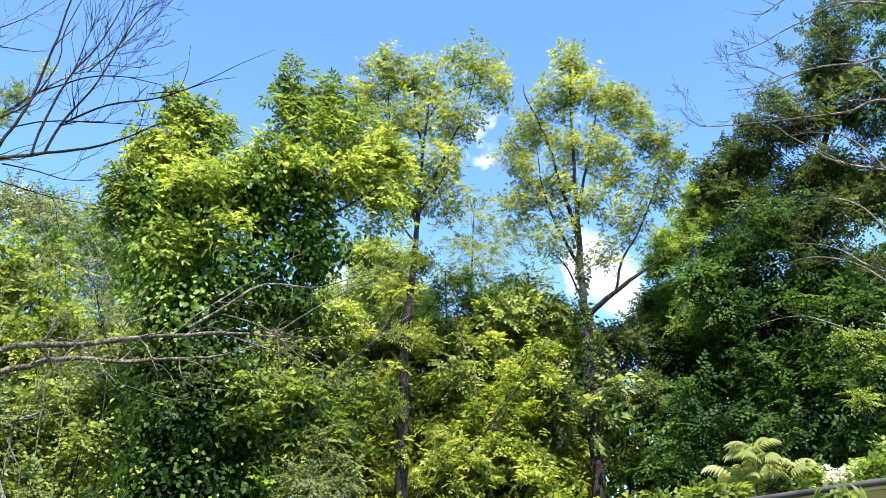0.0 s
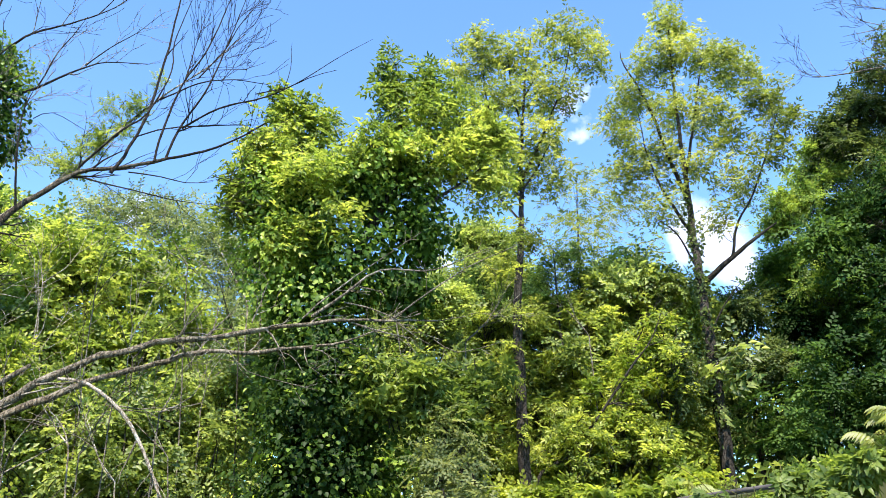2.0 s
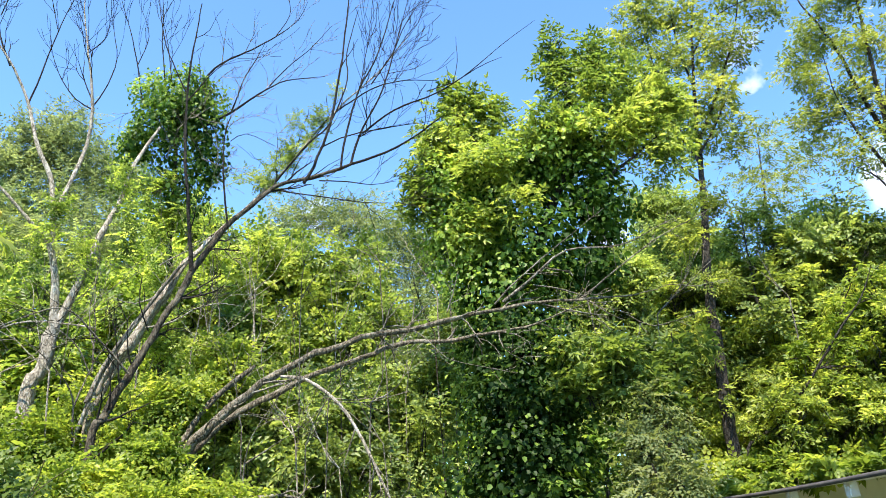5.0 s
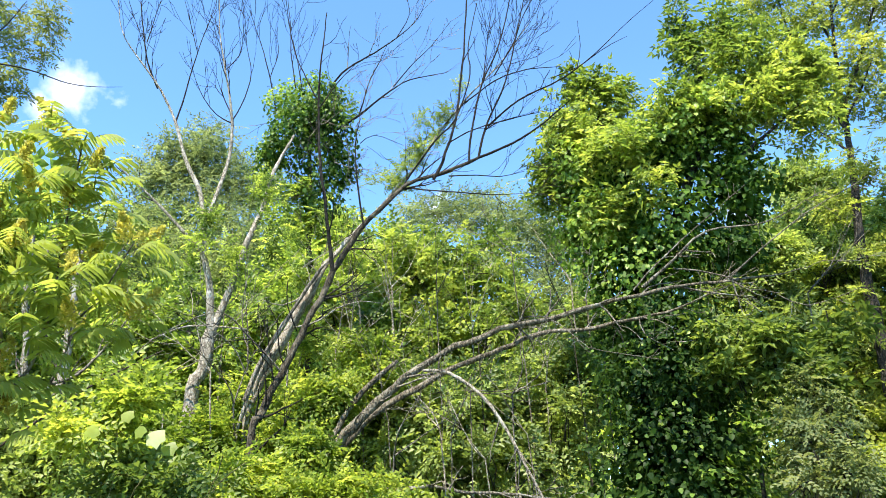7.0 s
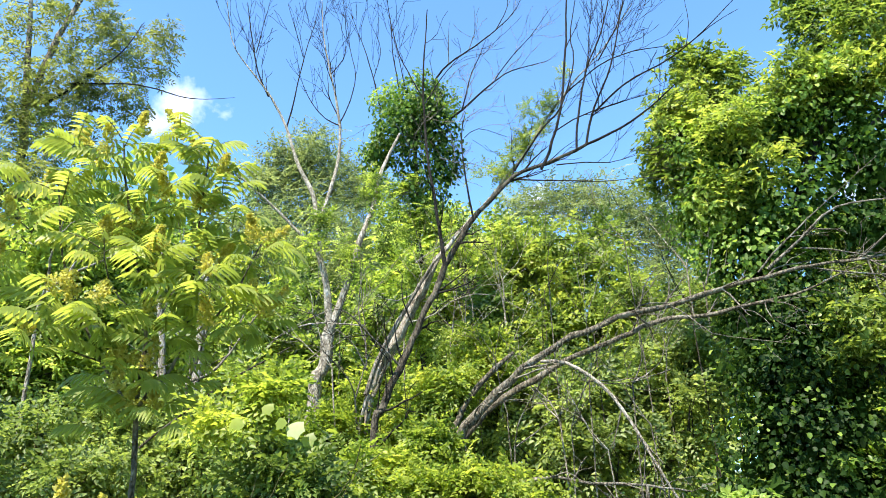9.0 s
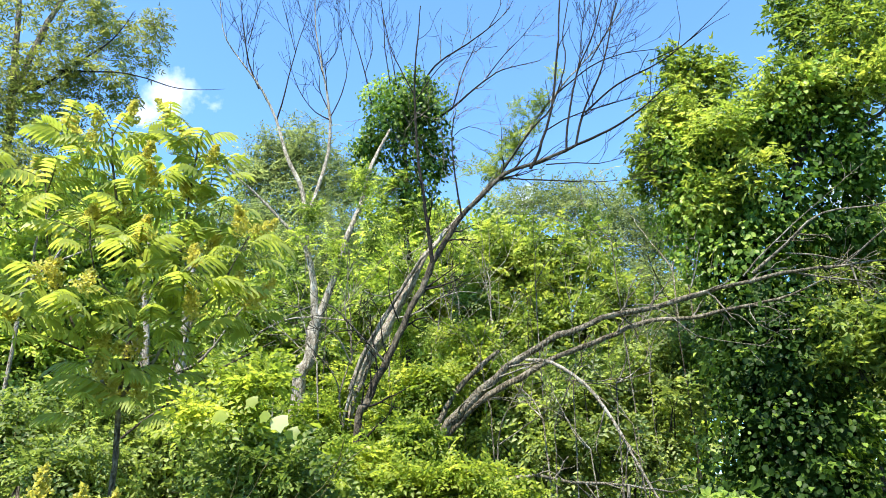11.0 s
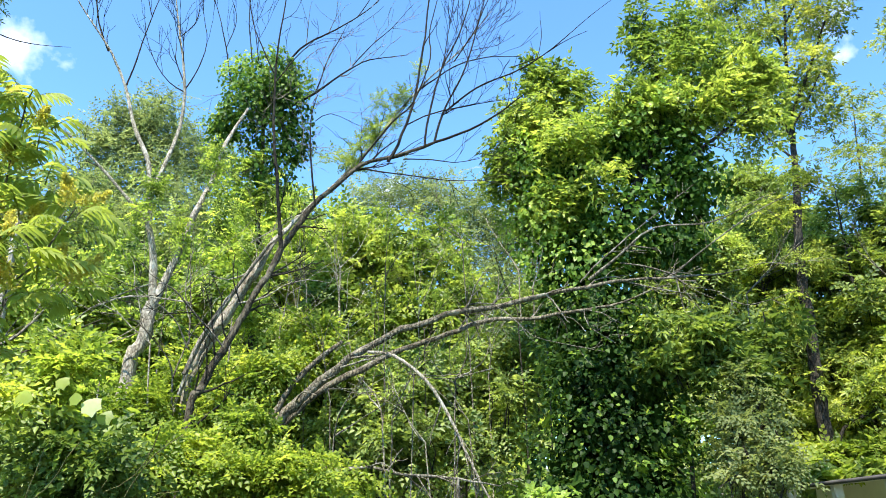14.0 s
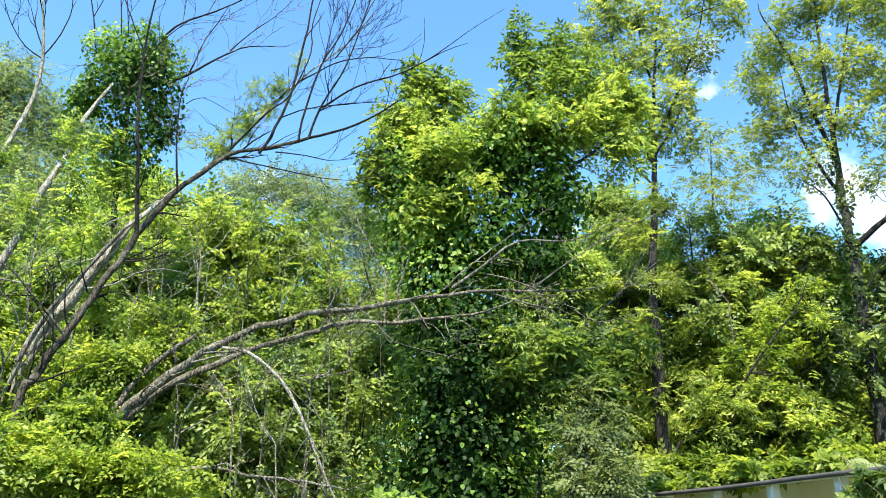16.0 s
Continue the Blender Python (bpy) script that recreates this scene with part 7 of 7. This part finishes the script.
def sumac(label, seed, base, stems, tips, fronds_per_tip, length, pairs, flowers, leaf=None, near_pieces=0, y_min=99.0, shape=(0.24, 0.92, 0.28, 0.45), blade_share=0.27):
    rng = np.random.default_rng(seed)
    tree = thing("sumac", base, label, "sumac")
    for row in stems:
        limb(row, tree, M_LIMB, rng, "stem", 8, 0.02, thick=0.6)
    kinds = [raw_mesh("frond", *frond(pairs + k % 3 - 1, length * (0.85 + 0.1 * k), length * blade_share, *shape)) for k in range(4)]
    for me in kinds:
        me.materials.append(leaf or M_SUMAC)
    cones = [raw_mesh("blossom", *panicle(rng, 0.14 + 0.025 * k)) for k in range(3)]
    for me in cones:
        me.materials.append(M_PANICLE)
    for tip, share in tips:
        tip = np.array(tip)
        n = max(2, int(fronds_per_tip * share))
        start = rng.random() * 6.28
        for k in range(n):
            a = start + k * 2.4
            lean = -0.15 + 0.75 * rng.random()
            x = Vector((math.cos(a), math.sin(a), lean)).normalized()
            y = Vector((0, 0, 1)).cross(x).normalized()
            y = (y + Vector((0, 0, rng.normal(0, 0.22)))).normalized()
            z = x.cross(y)
            s = 0.75 + 0.4 * rng.random()
            m = Matrix((x * s, y * s, z * s)).transposed().to_4x4()
            m.translation = Vector(tip - np.array(base)) - Vector((0, 0, 0.16 * k / n + 0.02)) + x * 0.01
            if near_pieces > 0 and y_min > tip[1] and x.y < 0.35:
                near_pieces -= 2 * pairs + 1
                frond_of_pieces(tree, m, pairs, length, length * blade_share, *shape)
                continue
            ob = new("frond", kinds[int(rng.integers(4))])
            ob.parent = tree
            ob.matrix_local = m
        for _ in range(int(flowers * (1 + rng.integers(2)))):
            ob = new("blossom", cones[int(rng.integers(3))])
            ob.parent = tree
            ob.matrix_local = Matrix.Translation(Vector(tip - np.array(base)) + Vector((*rng.normal(0, 0.06, 2), -0.03))) @ pose(0, 0, 0, rng.normal(0, 22), rng.normal(0, 22), 0)
            tagged(ob, "upright yellow-green flower cone")
    return tree


def sumacs():
    b = foot((-2.73, 3.19, 1.82))
    fork = (-2.76, 3.16, 2.20)
    sumac("large sumac bush with arching feather leaves and yellow flower cones", 131, b,
          [[(*b, 0.028), (*(-2.74, 3.18, 1.97), 0.024), (*fork, 0.021)],
           [(*fork, 0.018), (*(-2.76, 3.16, 2.63), 0.015), (*(-2.85, 3.08, 3.10), 0.012), (*(-2.93, 3.01, 3.64), 0.008)],
           [(*fork, 0.016), (*(-2.63, 3.28, 2.53), 0.013), (*(-2.61, 3.29, 3.03), 0.011), (*(-2.59, 3.30, 3.63), 0.007)],
           [(*fork, 0.014), (*(-2.90, 3.04, 2.44), 0.012), (*(-3.05, 2.89, 2.87), 0.009), (*(-3.12, 2.81, 3.34), 0.006)],
           [(*(-2.63, 3.28, 2.53), 0.010), (*(-2.39, 3.33, 2.77), 0.008), (*(-2.28, 3.41, 3.10), 0.006)],
           [(*(-2.90, 3.04, 2.44), 0.009), (*(-2.96, 2.84, 2.48), 0.007), (*(-3.08, 2.71, 2.60), 0.005)],
           [(*(-2.76, 3.16, 2.63), 0.009), (*(-2.77, 2.89, 2.79), 0.007), (*(-2.77, 2.81, 2.99), 0.005)]],
          [((-2.93, 3.01, 3.66), 1.0), ((-2.60, 3.30, 3.70), 1.2), ((-2.70, 3.09, 3.44), 0.9), ((-3.10, 2.83, 3.35), 1.2), ((-2.81, 2.85, 3.04), 1.1), ((-2.47, 3.40, 3.31), 1.1), ((-2.28, 3.41, 3.10), 1.0),
           ((-3.10, 2.68, 3.07), 1.0), ((-2.57, 2.93, 2.96), 1.0), ((-2.40, 3.08, 2.84), 1.1), ((-2.91, 2.74, 2.70), 1.0), ((-2.69, 2.83, 2.65), 0.9), ((-2.50, 3.00, 2.60), 0.7), ((-2.37, 3.34, 2.77), 0.8),
           ((-2.98, 2.66, 2.52), 0.8), ((-3.20, 2.56, 2.86), 1.0), ((-2.66, 3.25, 3.31), 0.9), ((-3.35, 2.53, 3.40), 1.0), ((-2.28, 3.47, 2.74), 0.5), ((-3.01, 2.93, 3.52), 1.0), ((-2.78, 3.08, 3.29), 1.0), ((-2.52, 3.36, 3.51), 1.0), ((-2.75, 3.24, 3.78), 0.8), ((-3.12, 2.88, 3.65), 0.8),
           ((-2.62, 3.22, 2.42), 0.7), ((-2.86, 3.06, 2.46), 0.7), ((-2.48, 3.30, 2.62), 0.8), ((-3.02, 2.95, 2.72), 0.9), ((-2.72, 3.16, 2.88), 0.9), ((-2.50, 3.32, 3.02), 0.9), ((-2.90, 3.05, 3.12), 0.9),
           ((-2.70, 3.06, 2.30), 0.7), ((-2.84, 3.06, 2.24), 0.6), ((-2.62, 3.16, 2.22), 0.5)],
          7, 0.30, 8, 1.0, None, 290, 3.07, shape=(0.36, 0.42, 0.27, 0.45), blade_share=0.24)
    b = foot((-2.45, 2.36, 1.73))
    sumac("small sumac shoot topped with a yellow flower cone", 132, b,
          [[(*b, 0.018), (*(-2.44, 2.37, 1.60), 0.014), (*(-2.46, 2.34, 1.73), 0.009)], [(*(-2.44, 2.37, 1.58), 0.01), (*(-2.26, 2.54, 1.70), 0.006)]],
          [((-2.47, 2.36, 1.70), 1.0), ((-2.26, 2.57, 1.62), 0.8)], 8, 0.36, 10, 1.0, shape=(0.30, 0.55, 0.27, 0.6), blade_share=0.20)
    b = foot((5.49, 6.09, 2.57))
    sumac("young sumac with reddish-green feather leaves", 133, b,
          [[(*b, 0.03), (*(5.47, 6.11, 2.52), 0.022), (*(5.49, 6.09, 2.87), 0.014)], [(*(5.46, 6.11, 2.47), 0.016), (*(5.64, 5.95, 2.66), 0.010)]],
          [((5.48, 6.10, 2.93), 1.4), ((5.47, 5.97, 2.82), 1.0), ((5.63, 5.89, 2.74), 1.0), ((5.30, 6.13, 2.71), 0.8)], 9, 0.33, 11, 0.0, M_SUMACRED, shape=(0.62, 0.66, 0.26, 0.55), blade_share=0.20)
    b = foot((4.59, 8.21, 2.38))
    sumac("young sumac with pinkish unfolding leaves", 134, b,
          [[(*b, 0.025), (*(4.58, 8.21, 2.32), 0.018), (*(4.58, 8.21, 2.43), 0.010)]],
          [((4.52, 8.24, 2.45), 1.0), ((4.62, 8.07, 2.41), 1.0)], 8, 0.34, 10, 0.0, M_SUMACRED, shape=(0.62, 0.66, 0.26, 0.55), blade_share=0.20)
    rng = np.random.default_rng(135)
    base = foot((3.10, 4.18, 1.99))
    vine = thing("virginia_creeper", base, "creeper with five-fingered green leaves spilling over the shed roof", "creeper")
    t = Tubes()
    for k in range(6):
        grow(t, rng, (base[0] + rng.normal(0, 0.15), base[1] + rng.normal(0, 0.15), 1.2), (rng.normal(0, 0.4), rng.normal(0, 0.3), 0.8), 0.9, 0.006, 1, 0.1)
    grow(t, rng, (base[0], base[1], -0.05), (0.02, 0, 1), 1.5, 0.016, 0, 0.2)
    part("fine_twig", t.mesh("fine_twig", base), M_STEM, vine, kind="stuff")
    crown_part(vine, foliage(rng, blob_row(((3.09, 4.91, 1.99), 0.12, 0.04, 0.5), ((3.20, 4.72, 2.03), 0.14, 0.06, 1.0), ((3.24, 4.44, 2.07), 0.16, 0.08, 1.2), ((3.33, 4.25, 2.09), 0.17, 0.09, 1.4), ((3.39, 4.07, 2.07), 0.17, 0.09, 1.3), ((3.28, 4.16, 1.97), 0.17, 0.06, 1.0), ((2.80, 4.96, 1.95), 0.13, 0.06, 0.9), ((2.93, 4.78, 1.98), 0.14, 0.07, 1.1),
                                           ((3.34, 4.02, 2.12), 0.13, 0.05, 1.0), ((3.44, 3.92, 2.15), 0.12, 0.05, 1.0), ((3.56, 3.84, 2.06), 0.14, 0.05, 1.0), ((3.72, 3.68, 2.06), 0.14, 0.04, 0.9), ((3.86, 3.52, 2.08), 0.13, 0.04, 0.8)), L_FIVE, 26, 3, 0.05, 0.5, 0.66, reach=0.1), M_GLOSSY, "crown", "five-fingered creeper leaves")


sumacs()


def hydrangea():
    rng = np.random.default_rng(141)
    base = foot((5.96, 5.63, 2.49))
    bush = leafy_tree("white_flowering_shrub", "shrub with loose white flower clusters by the shed roof", "shrub", 142, base, [(5.96, 5.63, 2.44)],
                      blob_row(((5.85, 5.75, 2.55), 0.18, 0.12, 1.0), ((6.05, 5.53, 2.49), 0.2, 0.12, 1.0)), L_NEAR, M_BUSH, M_STEM, 45, 0.02, 4, 0.06, 0.7, False)
    for p in ((5.83, 5.62, 2.64), (5.84, 5.54, 2.59), (5.92, 5.52, 2.61), (5.81, 5.57, 2.55), (5.90, 5.55, 2.54), (5.78, 5.82, 2.69)):
        n = 60
        d = rng.normal(0, 1, (n, 3))
        d /= np.linalg.norm(d, axis=1, keepdims=True)
        v, f = scatter(blade(0.036, 0.033, fold=0.2, droop=0.1), np.array(p) + d * 0.045 - np.array(base), d + rng.normal(0, 0.5, d.shape), rng.normal(0, 1, d.shape), 0.8 + 0.4 * rng.random(n))
        part("blossom", raw_mesh("blossom", v, f), M_WHITE, bush, "white flower cluster")


hydrangea()


# ---- dead saplings and brush in the thicket ----
def dead_brush():
    rng = np.random.default_rng(151)
    spots = []
    spots.append(((-2.40, 7.21, 3.19), 0.012, 1.0, M_PALEBARK, (0.1, 0, 1)))
    spots.append(((-2.57, 7.36, 3.46), 0.010, 0.9, M_PALEBARK, (0.05, 0, 1)))
    spots.append(((-3.10, 6.50, 3.30), 0.012, 0.9, M_DEAD, (-0.2, 0, 1)))
    spots.append(((-0.25, 8.60, 4.35), 0.012, 1.0, M_PALEBARK, (-0.1, 0, 1)))
    spots.append(((-0.10, 8.60, 4.40), 0.012, 1.0, M_DEAD, (0.05, 0, 1)))
    spots.append(((-3.44, 4.42, 2.61), 0.016, 1.2, M_DEAD, (0.5, 0, 0.7)))
    spots.append(((-4.44, 4.03, 3.18), 0.018, 0.8, M_PALEBARK, (0.7, 0, 0.35)))
    spots.append(((-3.04, 6.19, 2.73), 0.012, 0.9, M_DEAD, (-0.6, 0, 0.9)))
    spots.append(((-1.39, 6.76, 2.55), 0.010, 0.7, M_PALEBARK, (-0.4, 0, 0.8)))
    spots.append(((4.75, 9.92, 4.23), 0.014, 1.2, M_BARK, (0.6, 0, 1)))
    spots.append(((4.21, 9.84, 4.56), 0.012, 0.9, M_DEAD, (-0.3, 0, 1)))
    spots.append(((5.28, 9.88, 3.19), 0.012, 1.2, M_PALEBARK, (-0.15, 0, 1)))
    spots.append(((2.14, 8.33, 3.97), 0.010, 0.9, M_DEAD, (0.3, 0, 1)))
    spots.append(((-1.64, 6.19, 2.27), 0.010, 0.7, M_DEAD, (0.5, 0, 0.6)))
    spots.append(((-0.75, 6.76, 2.81), 0.009, 0.8, M_DEAD, (0.5, 0, 0.5)))
    spots.append(((-2.93, 7.01, 3.63), 0.010, 0.9, M_PALEBARK, (0.3, 0, 0.8)))
    spots.append(((-3.18, 6.01, 2.99), 0.010, 0.8, M_PALEBARK, (-0.5, 0, 0.4)))
    spots.append(((-2.18, 8.11, 3.86), 0.010, 0.8, M_PALEBARK, (0.2, 0, 1)))
    spots.append(((-1.25, 6.55, 2.45), 0.008, 0.8, M_DEAD, (0.5, 0, 0.4)))
    spots.append(((-0.95, 6.45, 2.25), 0.008, 0.8, M_PALEBARK, (-0.5, 0, 0.5)))
    spots.append(((-0.62, 6.60, 2.45), 0.008, 0.7, M_DEAD, (-0.6, 0, 0.3)))
    spots.append(((-1.80, 6.60, 2.60), 0.008, 0.8, M_DEAD, (0.1, 0, 1)))
    spots.append(((-1.10, 6.70, 2.85), 0.008, 0.7, M_DEAD, (0.6, 0, 0.2)))
    spots.append(((-2.05, 7.30, 3.20), 0.008, 0.9, M_PALEBARK, (0.3, 0, 1)))
    spots.append(((-3.75, 6.30, 3.05), 0.008, 0.9, M_PALEBARK, (0.6, 0, 0.5)))
    spots.append(((0.95, 7.90, 3.35), 0.008, 0.8, M_DEAD, (0.4, 0, 0.8)))
    for k in range(16):
        u = (k + 0.8 * rng.random()) / 16
        p = (-3.9 + 4.0 * u, 7.0 + 0.9 * rng.random() + 0.4 * u, 2.9 + 1.5 * rng.random())
        spots.append((tuple(round(v, 2) for v in p), 0.008, 0.8, (M_DEAD, M_PALEBARK, M_STEMBARK)[k % 3], (rng.normal(0, 0.3), 0, 1)))
    for p, r, length, material, way in spots:
        base = (p[0], p[1], 0)
        sap = thing("dead_sapling", base, "thin dead bare sapling among the leaves", "sapling", "dead saplings in the thicket")
        limb([(p[0] - 0.25 * way[0], p[1], -0.05, r * 1.1), (p[0] - 0.12 * way[0] + 0.05, p[1] + 0.04, p[2] * 0.5, r * 0.9), (*p, r * 0.7)], sap, material, rng, "trunk", 6, thick=1.0)
        t = Tubes()
        for k in range(2):
            grow(t, rng, p, np.array(way) + rng.normal(0, 0.25, 3), length, r * 0.7, 2, 0.2, 0.8, 4, 0.4)
        part("branch", t.mesh("branch", base), material, sap)


dead_brush()
